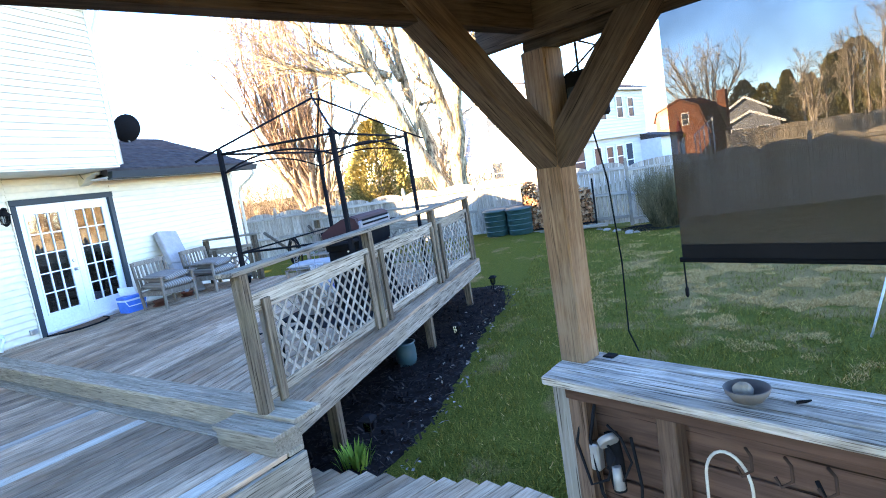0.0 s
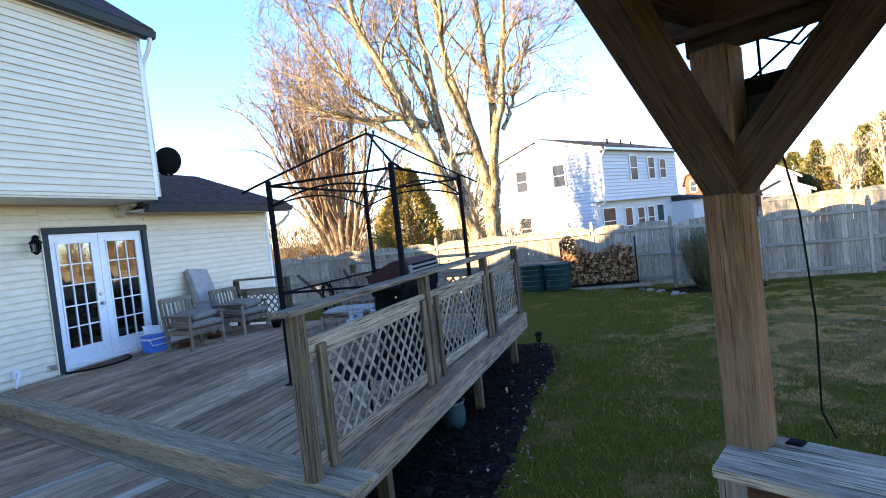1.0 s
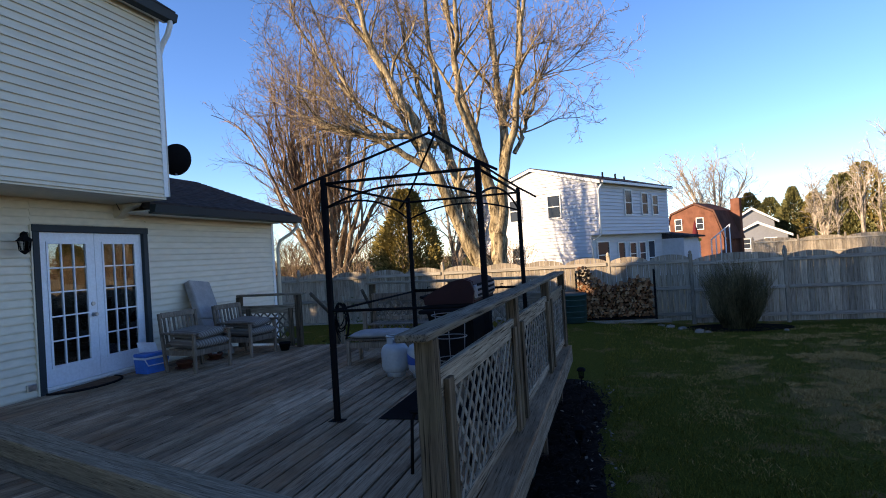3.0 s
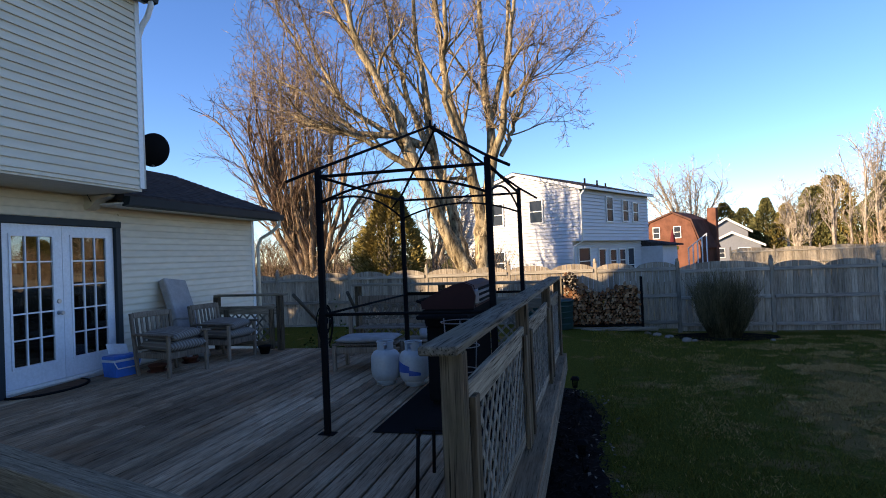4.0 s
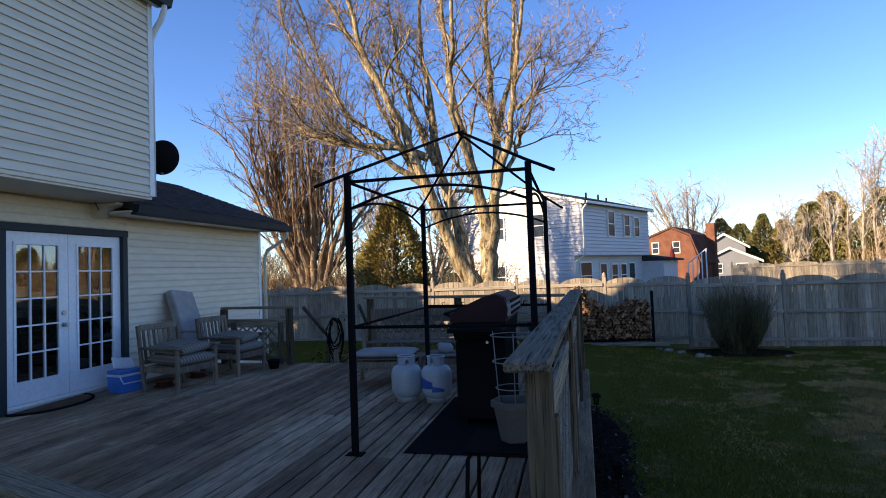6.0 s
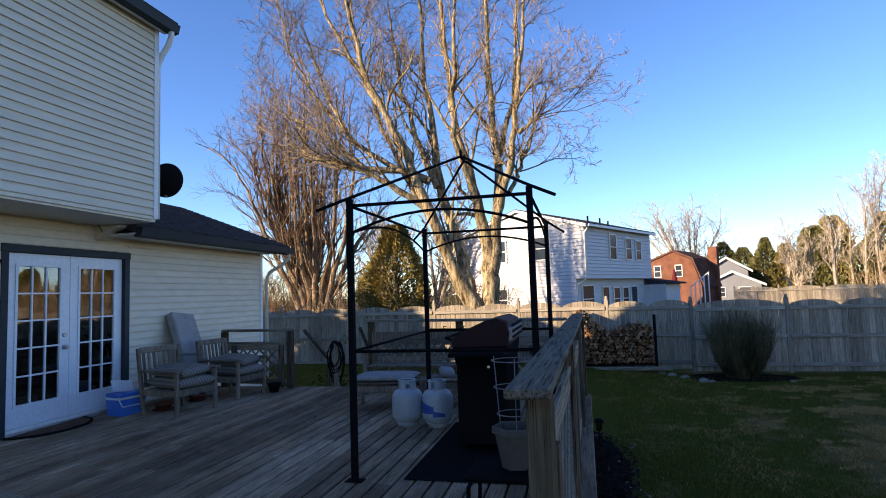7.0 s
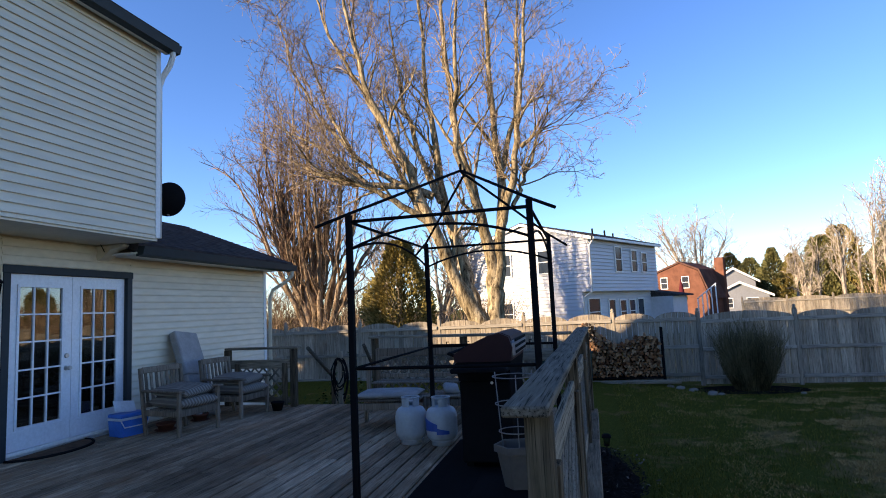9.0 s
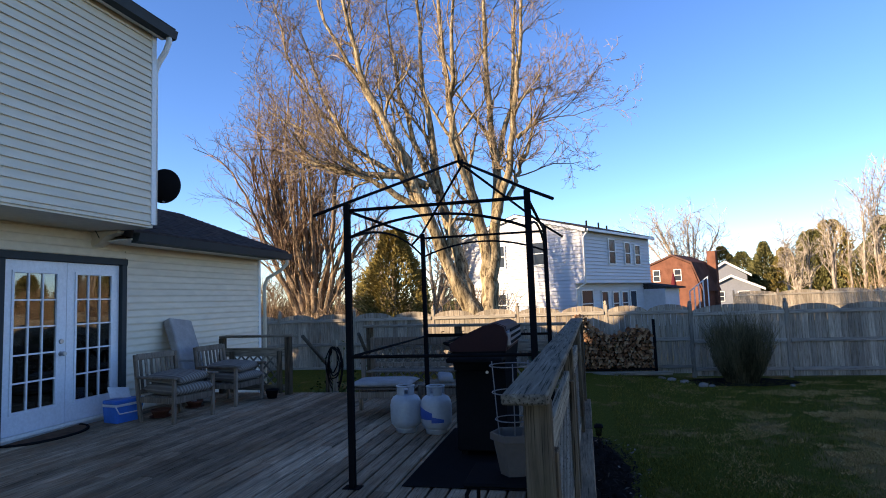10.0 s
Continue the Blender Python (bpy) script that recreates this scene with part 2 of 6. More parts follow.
def ground_z(x, y):
    back = ease(x, 0.9, -2.6) * ease(y, 11.5, 17.0) * 0.26
    bumps = 0.03 * noise.noise((x * 0.35, y * 0.35, 0.0)) * ease(y, 4, 7)
    return GROUND + back * (1 - ease(y, 26, 40)) + bumps


def build_ground():
    def axis(lo, hi, step, reach):
        v, out = lo, []
        while v < hi:
            out.append(v)
            v += step
        out.append(hi)
        s = step
        while out[-1] < reach:
            s *= 1.5
            out.append(out[-1] + s)
            out.insert(0, out[0] - s)
        return out
    xs, ys = axis(-14, 16, 0.5, 900), axis(-6, 26, 0.5, 900)
    verts = [(x, y, ground_z(x, y)) for y in ys for x in xs]
    n = len(xs)
    faces = [(j * n + i, j * n + i + 1, (j + 1) * n + i + 1, (j + 1) * n + i) for j in range(len(ys) - 1) for i in range(n - 1)]
    g = tagged(new("ground", raw("ground", verts, faces, LAWN, True)), "shaded lawn of short green and straw-coloured grass", "lawn", kind="structure")
    return g


build_ground()

# ---- own house ----
WALL, OVER = -8.52, -7.636               # faces of the ground floor and of the overhanging upper floor
YN, YU, Y0 = 12.80, 8.71, -7.0           # ends of the low wing, of the upper floor, and the hidden end
DY0, DY1, DZ = 7.33, 9.22, 2.745          # door trim: ends and top
BOARD = 0.1016


def lap_mesh():
    """One course of clapboard, 1 m long in y, its foot proud."""
    return mesh_of("siding_board", prism([(0, 0), (0.001, 0.0), (0.001, 0.012), (0.024, 0.012), (0.0235, 0.03), (0.004, BOARD), (0, BOARD)], 0, 1), SIDING)


LAP = lap_mesh()


def siding(parent, x, y0, y1, z0, z1, me=LAP, turn=None):
    z = z0
    while z < z1 - 0.01:
        h = min(BOARD, z1 - z)
        part("siding_board", me, None, parent, m=(turn or Matrix()) @ Matrix.Translation((x, y0, z)) @ Matrix.Diagonal((1, y1 - y0, h / BOARD, 1)))
        z += BOARD


def own_house():
    w = structure("wall_west", box(WALL - 0.2, WALL, Y0, DY0, 0, 3.1), SIDING, "cream vinyl-sided ground floor wall of the house", "house wall")
    part("wall_end", box(WALL - 0.2, WALL, DY1, YN, 0, 3.05), SIDING, w)
    part("wall_over_door", box(WALL - 0.2, WALL, DY0, DY1, DZ, 3.079), SIDING, w)
    part("wall_under_door", box(WALL - 0.2, WALL - 0.02, DY0, DY1, 0, DECK + 0.03), TRIM, w)
    part("gable_side", box(-12.3, WALL - 0.2, YN - 0.2, YN, 0, 3.05), SIDING, w)
    part("hidden_end", box(-12.3, WALL - 0.2, Y0, Y0 + 0.2, 0, 3.05), SIDING, w)
    part("back", box(-12.5, -12.3, Y0, YN, 0, 3.05), SIDING, w)
    siding(w, WALL, 5.2, DY0, DECK - 0.2, 3.075)
    siding(w, WALL, DY1, YN - 0.06, DECK - 0.2, 2.95)
    siding(w, WALL, DY0, DY1, DZ, 3.075)
    part("corner_post", box(WALL - 0.02, WALL + 0.03, YN - 0.07, YN + 0.02, 0.2, 3.03, 0.004), TRIM, w, "white vinyl corner trim")
    up = structure("wall_upper", box(-13.5, OVER, Y0, YU, 3.19, 5.9), SIDING, "cream vinyl-sided overhanging upper floor of the house", "house wall")
    siding(up, OVER, 1.0, YU - 0.05, 3.215, 5.86)
    part("corner_post", box(OVER - 0.08, OVER + 0.03, YU - 0.06, YU + 0.02, 3.19, 5.88, 0.004), TRIM, up, "white vinyl corner trim")
    part("starter_strip", box(OVER - 0.01, OVER + 0.022, Y0, YU - 0.06, 3.175, 3.215, 0.003), SIDING, up)
    part("soffit", box(WALL - 0.1, OVER, Y0, YU, 3.15, 3.188), SIDING, up, "plain cream soffit under the overhang")
    # upper roof
    ridge = -10.55
    roof = structure("roof_upper", prism([(-7.46, 5.77), (ridge, 8.05), (-13.9, 5.77), (-13.9, 5.89), (ridge, 8.20), (-7.39, 5.88)], Y0 - 0.3, YU + 0.12), SHINGLE, "dark asphalt shingle gable roof of the house", "roof")
    part("gable_wall", prism([(OVER, 5.88), (ridge, 8.0), (-13.5, 5.88)], YU - 0.15, YU), SIDING, roof)
    part("eave_soffit", box(-7.60, -7.49, Y0, YU + 0.1, 5.745, 5.768), TRIM, roof, "white soffit")
    gut = part("gutter", prism([(-7.49, 5.71), (-7.39, 5.73), (-7.36, 5.84), (-7.49, 5.85)], Y0, YU + 0.13), DARKTRIM, roof, "dark slate metal gutter")
    part("downspout", tube([(-7.43, YU + 0.03, 5.75), (-7.44, YU + 0.05, 5.68), (-7.50, YU + 0.055, 5.55), (-7.60, YU + 0.055, 5.42), (-7.66, YU + 0.055, 5.28), (-7.66, YU + 0.055, 3.2)], 0.038, 8), TRIM, gut, "white metal downspout")
    # low wing roof
    low = structure("roof_low", prism([(-7.98, 3.06), (-10.5, 4.03), (-12.6, 3.06), (-12.6, 3.16), (-10.5, 4.15), (-7.94, 3.17)], YU + 0.02, YN + 0.14), SHINGLE, "dark asphalt shingle roof of the low wing", "roof")
    part("gable_wall", prism([(WALL, 3.13), (-10.5, 3.98), (-12.3, 3.13)], YN - 0.2, YN), SIDING, low)
    part("soffit", box(WALL - 0.02, -7.97, YU + 0.02, YN + 0.1, 3.035, 3.058), TRIM, low, "white soffit")
    g2 = part("gutter", prism([(-7.99, 3.0), (-7.88, 3.02), (-7.85, 3.13), (-7.99, 3.14)], YU + 0.03, YN + 0.16), DARKTRIM, low, "dark slate metal gutter")
    part("downspout", tube([(-7.93, YN + 0.06, 3.02), (-7.94, YN + 0.08, 2.93), (-8.1, YN + 0.085, 2.8), (-8.38, YN + 0.085, 2.66), (-8.45, YN + 0.085, 2.5), (-8.45, YN + 0.085, 0.2)], 0.035, 8), SIDING, g2, "cream metal downspout")
    for piece, sag in ((up, -0.07), (roof, -0.07), (low, -0.09)):
        piece.matrix_basis = Matrix.Translation((0, 0, sag))
    part("shingle_course", raw("shingle_course", *courses(-7.95, 3.175, -10.5, 4.155, YU + 0.1, YN + 0.14, 17), SHINGLE), None, low)
    return w


def courses(x0, z0, x1, z1, y0, y1, n):
    """Overlapping rows of shingle, as low steps up a roof's slope."""
    verts, faces = [], []
    for k in range(n):
        a, b = k / n, (k + 1) / n
        xa, za, xb, zb = x0 + (x1 - x0) * a, z0 + (z1 - z0) * a, x0 + (x1 - x0) * b, z0 + (z1 - z0) * b
        i = len(verts)
        verts += [(xa, y0, za), (xa, y1, za), (xa, y1, za + 0.012), (xa, y0, za + 0.012), (xb, y1, zb + 0.002), (xb, y0, zb + 0.002)]
        faces += [(i, i + 1, i + 2, i + 3), (i + 3, i + 2, i + 4, i + 5)]
    return verts, faces


own_house()


def room():
    """The dim room behind the glass; its dimness is put into the dark wall colour."""
    dim = plain("room_dimness_tone", (0.10, 0.09, 0.08), 0.9)
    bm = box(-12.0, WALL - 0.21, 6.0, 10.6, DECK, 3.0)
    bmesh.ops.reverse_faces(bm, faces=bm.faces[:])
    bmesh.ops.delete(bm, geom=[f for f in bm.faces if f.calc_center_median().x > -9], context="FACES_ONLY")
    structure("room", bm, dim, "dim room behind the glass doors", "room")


room()


def french_door():
    d = tagged(new("door_1", mesh_of("door_1", box(WALL - 0.11, WALL + 0.02, DY0 + 0.09, DY1 - 0.09, DECK + 0.03, DECK + 0.075, 0.005), TRIM)), "closed white double french door with fifteen panes a leaf and dark trim", "door", kind="structure")
    part("trim", box(WALL - 0.03, WALL + 0.05, DY0, DY0 + 0.09, DECK, DZ - 0.09, 0.004), DARKTRIM, d, "dark slate door trim")
    part("trim", box(WALL - 0.03, WALL + 0.05, DY1 - 0.09, DY1, DECK, DZ - 0.09, 0.004), DARKTRIM, d, "dark slate door trim")
    part("trim", box(WALL - 0.03, WALL + 0.054, DY0 - 0.01, DY1 + 0.01, DZ - 0.09, DZ, 0.004), DARKTRIM, d, "dark slate door trim")
    for y in (DY0 - 0.022, DY1):
        part("siding_channel", box(WALL, WALL + 0.042, y, y + 0.022, DECK, DZ, 0.003), SIDING, d, "cream siding channel")
    mid = (DY0 + DY1) / 2
    zb, zt, xf, xb = DECK + 0.08, DZ - 0.095, WALL - 0.005, WALL - 0.05
    for n, (a, b) in enumerate(((DY0 + 0.094, mid - 0.003), (mid + 0.003, DY1 - 0.094))):
        ga, gb, gz0, gz1 = a + 0.145, b - 0.145, zb + 0.25, zt - 0.15
        leaf = part("door_leaf", ring(a, b, zb, zt, 0.145, xb, xf, 0.25, 0.15), DOORPAINT, d)
        part("glazing_frame", ring(ga - 0.03, gb + 0.03, gz0 - 0.03, gz1 + 0.03, 0.03, xf - 0.001, xf + 0.012), DOORPAINT, leaf)
        w, h = (gb - ga) / 3, (gz1 - gz0) / 5
        for i in (1, 2):
            part("muntin", box(xf - 0.02, xf + 0.006, ga + i * w - 0.009, ga + i * w + 0.009, gz0, gz1), DOORPAINT, leaf)
        for k in range(1, 5):
            part("muntin", box(xf - 0.02, xf + 0.004, ga, gb, gz0 + k * h - 0.009, gz0 + k * h + 0.009), DOORPAINT, leaf)
        for i in range(3):
            for k in range(5):
                tilt = pose(xf - 0.012, ga + (i + 0.5) * w, gz0 + (k + 0.5) * h, random.uniform(-.12, .12), random.uniform(-.25, .25), random.uniform(-.25, .25))
                p = part("pane", box(-0.002, 0.002, -w / 2 + 0.004, w / 2 - 0.004, -h / 2 + 0.004, h / 2 - 0.004), GLASS, leaf, m=tilt)
                p.visible_shadow = False
        if n == 0:
            y = b - 0.07
            part("knob", tube([(xf, y, DECK + 0.93), (xf + 0.035, y, DECK + 0.93), (xf + 0.05, y, DECK + 0.93), (xf + 0.075, y, DECK + 0.93)], [0.032, 0.018, 0.03, 0.022], 14), STEEL, leaf, "brushed steel knob")
            part("deadbolt", tube([(xf, y, DECK + 1.08), (xf + 0.022, y, DECK + 1.08)], [0.03, 0.026], 14), STEEL, leaf, "brushed steel deadbolt")
    return d


french_door()

# ---- decks ----
EDGE_X, DECK_END = -2.205, 11.45          # outer edge of the upper deck over the flower bed, far end


def step_y(x):
    """The slanting front edge of the upper deck."""
    return 4.24 + (-2.25 - x) * 0.324


def back_y(x):
    """The slanting far edge of the upper deck."""
    return 10.45 + (-2.2 - x) * 0.27


def flare(bm):
    """The outer edge runs out slightly towards the far end."""
    for v in bm.verts:
        if v.co.x > -2.7:
            v.co.x += min(1.0, (v.co.x + 2.7) / 0.45) * 0.011 * (v.co.y - 7.6)
    return bm


def upper_deck():
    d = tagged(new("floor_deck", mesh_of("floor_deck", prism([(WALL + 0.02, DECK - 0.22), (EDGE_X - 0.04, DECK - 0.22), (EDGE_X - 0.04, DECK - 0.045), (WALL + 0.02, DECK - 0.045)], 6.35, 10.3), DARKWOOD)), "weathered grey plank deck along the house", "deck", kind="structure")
    pitch, x = 0.145, WALL + 0.03
    while x + 0.14 < EDGE_X + 0.02:
        ya, yb = step_y(x) + 0.29, step_y(x + 0.14) + 0.29
        end = DECK_END - 0.40 if x < -5.75 else back_y(x)
        wide = 0.129 if x + pitch + 0.14 < EDGE_X + 0.02 else EDGE_X + 0.008 - x
        cut = random.uniform(6.5, 10.0)
        for n, (p, q) in enumerate(((None, cut - 0.002), (cut + 0.002, end))):
            lift = random.uniform(-0.0015, 0.0025)
            bm = bmesh.new()
            put_box(bm, 0, wide, 0, 1, -0.035 + lift, lift)
            for v in bm.verts:
                low_end = v.co.y < 0.5
                if low_end:
                    v.co.y = (ya if v.co.x < 0.07 else yb) if p is None else p
                else:
                    v.co.y = q
            bmesh.ops.bevel(bm, geom=[e for e in bm.edges if abs(e.verts[0].co.x - e.verts[1].co.x) < 1e-4 and e.verts[0].co.z > lift - 0.01 and e.verts[1].co.z > lift - 0.01], offset=0.007, segments=1, affect="EDGES")
            bmesh.ops.translate(bm, verts=bm.verts[:], vec=(x, 0, 0))
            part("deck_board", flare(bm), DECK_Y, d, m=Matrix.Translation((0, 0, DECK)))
        x += pitch
    # two boards along the slanting edge, and the riser under them
    turn = math.degrees(math.atan(-0.324))
    m = pose(-2.10, step_y(-2.10), 0, 0, 0, turn)
    far = -(-2.10 - WALL) / math.cos(math.atan(0.324))
    for k in range(2):
        part("edge_board", box(far, 0.0 - 0.02 * k, 0.0 + 0.143 * k, 0.138 + 0.143 * k, DECK - 0.035, DECK + 0.004, 0.005), DECK_X, d, m=m)
    part("riser", box(far, -0.30, 0.02, 0.06, LOW - 0.05, DECK - 0.037), DECK_X, d, "brown weathered riser board", m=m)
    # fascia, joists and legs over the bed
    part("fascia", flare(box(EDGE_X - 0.03, EDGE_X + 0.008, step_y(EDGE_X) + 0.02, 10.45, DECK - 0.24, DECK - 0.037, 0.004)), RAIL_Y, d, "pale weathered fascia board")
    part("fascia", box(-3.72, 0, 0, 0.036, DECK - 0.24, DECK - 0.037, 0.004), RAIL_X, d, m=pose(-2.17, 10.45, 0, 0, 0, -15.1))
    for y in (5.2, 8.0, 10.2):
        part("deck_leg", box(-2.42, -2.32, y - 0.05, y + 0.05, GROUND - 0.1, DECK - 0.2, 0.004), POST_Z, d)
    # corner block at the step
    part("corner_step", box(-0.66, 0.02, -0.21, 0.03, LOW - 0.02, DECK - 0.07, 0.004), DECK_X, d, m=m)
    part("corner_step", box(-0.68, 0.03, -0.225, -0.115, DECK - 0.068, DECK - 0.028, 0.005), DECK_X, d, m=m)
    part("corner_step", box(-0.68, 0.03, -0.110, -0.003, DECK - 0.068, DECK - 0.026, 0.005), DECK_X, d, m=m)
    return d


# under-deck shade is put into this dark wood colour; stair handrails share it
DARKWOOD = wood("shade_toned_wood", (0.10, 0.085, 0.07), (0.2, 0.17, 0.14), 1)
upper_deck()


def lower_deck():
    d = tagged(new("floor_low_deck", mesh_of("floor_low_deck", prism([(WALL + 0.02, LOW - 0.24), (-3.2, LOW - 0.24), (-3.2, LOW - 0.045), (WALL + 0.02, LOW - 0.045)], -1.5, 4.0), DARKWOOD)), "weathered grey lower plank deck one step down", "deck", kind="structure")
    turn = math.degrees(math.atan(-0.324))
    m = pose(-2.06, step_y(-2.06) + 0.03, LOW, 0, 0, turn)
    far = -(-2.06 - WALL) / math.cos(math.atan(0.324)) + 0.02
    x, k = -0.14, 0
    pale = wood("pale_deck_board_wood", (0.42, 0.37, 0.30), (0.62, 0.55, 0.45), 1)
    while x > far:
        long = -6.2 + random.uniform(-.2, .2)
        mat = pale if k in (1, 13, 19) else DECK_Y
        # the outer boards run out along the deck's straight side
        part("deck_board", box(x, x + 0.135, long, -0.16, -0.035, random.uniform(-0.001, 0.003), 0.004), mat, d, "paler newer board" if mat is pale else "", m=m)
        x -= 0.145
        k += 1
    part("edge_board", box(far, 0, -0.15, -0.01, -0.035, 0.004, 0.004), DECK_X, d, m=m)
    part("fascia", box(-0.002, 0.036, -6.2, -0.02, -0.38, -0.037, 0.004), RAIL_Y, d, "pale weathered fascia board", m=m)
    return d


lower_deck()

# ---- deck rails ----
CAP = 1.685                               # top of the rail cap


LSTEP = 0.158                             # spacing of the lattice slats


def lattice(a, b, z0, z1, step=LSTEP, slat=0.030):
    """Crossed diagonal slats in the plane x = 0 between a and b along y, each cut to the frame. Yields (depth, corners)."""
    out = []
    for sign in (1, -1):
        span = (b - a) + (z1 - z0)
        n = int(span / step) + 1
        for k in range(n):
            c = k * step + 0.03
            # line: (y - a) + sign-matched height = c
            pts = []
            for off in (-slat * 0.707, slat * 0.707):
                cc = c + off
                ya, yb = max(a, a + cc - (z1 - z0)), min(b, a + cc)
                pts.append((ya, yb, cc))
            if min(p[1] - p[0] for p in pts) < 0.02:
                continue
            (ya, yb, ca), (yc, yd, cb) = pts
            h = lambda y, cc: cc - (y - a)
            quad = [(ya, h(ya, ca)), (yb, h(yb, ca)), (yd, h(yd, cb)), (yc, h(yc, cb))]
            quad = [(y, z0 + z if sign > 0 else z1 - z) for y, z in quad]
            out.append((0.0 if sign > 0 else 0.007, quad))
    return out


def slat_mesh(depth, quad, mat):
    bm = bmesh.new()
    f = [bm.verts.new((depth, y, z)) for y, z in quad]
    g = [bm.verts.new((depth + 0.0065, y, z)) for y, z in quad]
    bm.faces.new(f)
    bm.faces.new(g[::-1])
    for k in range(4):
        bm.faces.new((f[k], g[k], g[(k + 1) % 4], f[(k + 1) % 4]))
    bmesh.ops.recalc_face_normals(bm, faces=bm.faces[:])
    return mesh_of("lattice_slat", bm, mat)


LATTICE = wood("lattice_wood", (0.19, 0.165, 0.135), (0.37, 0.33, 0.275), 2, streak=40)


def rail_run(name, label, posts, m, first=True, last=True, over=0.12, top=CAP):
    """Posts along y with a flat cap, a board under it, a bottom board and a lattice panel in each bay."""
    r = thing(name, label, "railing", m)
    for n, y in enumerate(posts):
        if (n == 0 and not first) or (n == len(posts) - 1 and not last):
            continue
        part("post", box(-0.047, 0.047, y - 0.047, y + 0.047, -0.0, top - DECK - 0.038, 0.006), POST_Z, r)
    part("cap", box(-0.112, 0.047, posts[0] - over, posts[-1] + 0.1, top - DECK - 0.038, top - DECK, 0.007), RAIL_Y, r, "weathered flat cap board")
    for a, b in zip(posts, posts[1:]):
        a, b = a + 0.047, b - 0.047
        part("upper_board", box(-0.02, 0.018, a, b, top - DECK - 0.345, top - DECK - 0.205, 0.005), RAIL_Y, r)
        part("lower_board", box(-0.02, 0.018, a, b, 0.06, 0.15, 0.005), RAIL_Y, r)
        for y in (a + 0.16, b - 0.10):
            part("stile", box(0.02, 0.05, y - 0.045, y + 0.045, 0.02, top - DECK - 0.26, 0.004), POST_Z, r)
        panel = part("lattice_panel", box(-0.016, 0.016, a + 0.115, a + 0.13, 0.14, top - DECK - 0.335), LATTICE, r)
        for depth, quad in lattice(a + 0.13, b - 0.08, 0.145, top - DECK - 0.34):
            part("lattice_slat", slat_mesh(depth, quad, LATTICE), None, panel)
    return r


rail_run("deck_railing", "weathered wooden deck railing with flat cap and diagonal lattice panels", [0.0, 2.17, 4.30, 6.12], pose(-2.42, 4.33, DECK, 0, 0, -1.5))
rail_run("deck_railing", "short weathered lattice railing beside the house wall", [0.24, 1.50], pose(-8.36, 10.98, DECK, 0, 0, -94), over=0.04, top=1.535)

# ---- grill gazebo frame ----
def gazebo():
    x0, x1, y0, y1, top = -4.035, -2.59, 6.56, 8.91, 2.765
    g = thing("gazebo_frame", "bare black steel grill gazebo frame without its canopy on the deck", "gazebo", Matrix.Translation((0, 0, DECK)))
    h, cx, cy, peak = top - DECK, (x0 + x1) / 2, (y0 + y1) / 2, 3.335 - DECK
    for x in (x0, x1):
        for y in (y0, y1):
            p = part("post", box(x - 0.024, x + 0.024, y - 0.024, y + 0.024, 0.006, h + 0.04, 0.004), BLACK, g)
            part("foot_plate", box(x - 0.07, x + 0.07, y - 0.05, y + 0.05, 0, 0.006), BLACK, p)

    def bar(a, b, r=0.014):
        part("top_bar", tube([a, b], r, 8), BLACK, g)

    def arch(a, b, rise):
        a, b = Vector(a), Vector(b)
        pts = [a.lerp(b, k / 12) + Vector((0, 0, rise * (1 - (k / 6 - 1) ** 2))) for k in range(13)]
        part("arched_bar", tube(pts, 0.011, 8), BLACK, g)
    corners = [(x0, y0), (x1, y0), (x1, y1), (x0, y1)]
    for (ax, ay), (bx, by) in zip(corners, corners[1:] + corners[:1]):
        bar((ax, ay, h - 0.015), (bx, by, h - 0.015))
        arch((ax, ay, h - 0.24), (bx, by, h - 0.24), 0.15)
    for x, y in corners:
        end = Vector((x + (x - cx) * 0.27, y + (y - cy) * 0.17, h - 0.07))
        ridge = Vector((cx + (x - cx) * 0.02, cy + (y - cy) * 0.09, peak))
        part("roof_rib", tube([end, Vector((x, y, h + 0.05)), ridge], 0.013, 8), BLACK, g)
    part("ridge_bar", tube([(cx, cy - 0.11, peak), (cx, cy + 0.11, peak)], 0.014, 8), BLACK, g)
    for dy in (-0.10, 0.10):
        part("ridge_pin", tube([(cx, cy + dy, peak), (cx, cy + dy, peak + 0.07)], 0.012, 8), BLACK, g)
    z = 1.585 - DECK
    for y in (y0, y1):
        part("shelf_bar", tube([(x0, y, z), (x1, y, z)], 0.013, 8), BLACK, g)
    part("shelf_bar", tube([(x0, y0, z), (x0, y1, z)], 0.011, 8), BLACK, g)
    part("shelf_bar", tube([(x0 + 0.02, y1, z + 0.02), (x1, y1 - 0.25, z + 0.02)], 0.009, 8), BLACK, g)
    for k in range(5):
        x = x0 + 0.2 + 0.24 * k
        part("hook", tube([(x, y1, z), (x, y1 - 0.02, z + 0.05), (x + 0.03, y1 - 0.02, z + 0.05)], 0.006, 6), BLACK, g)
    return g


gazebo()

# ---- yard fence ----
FENCE_Y = 18.27


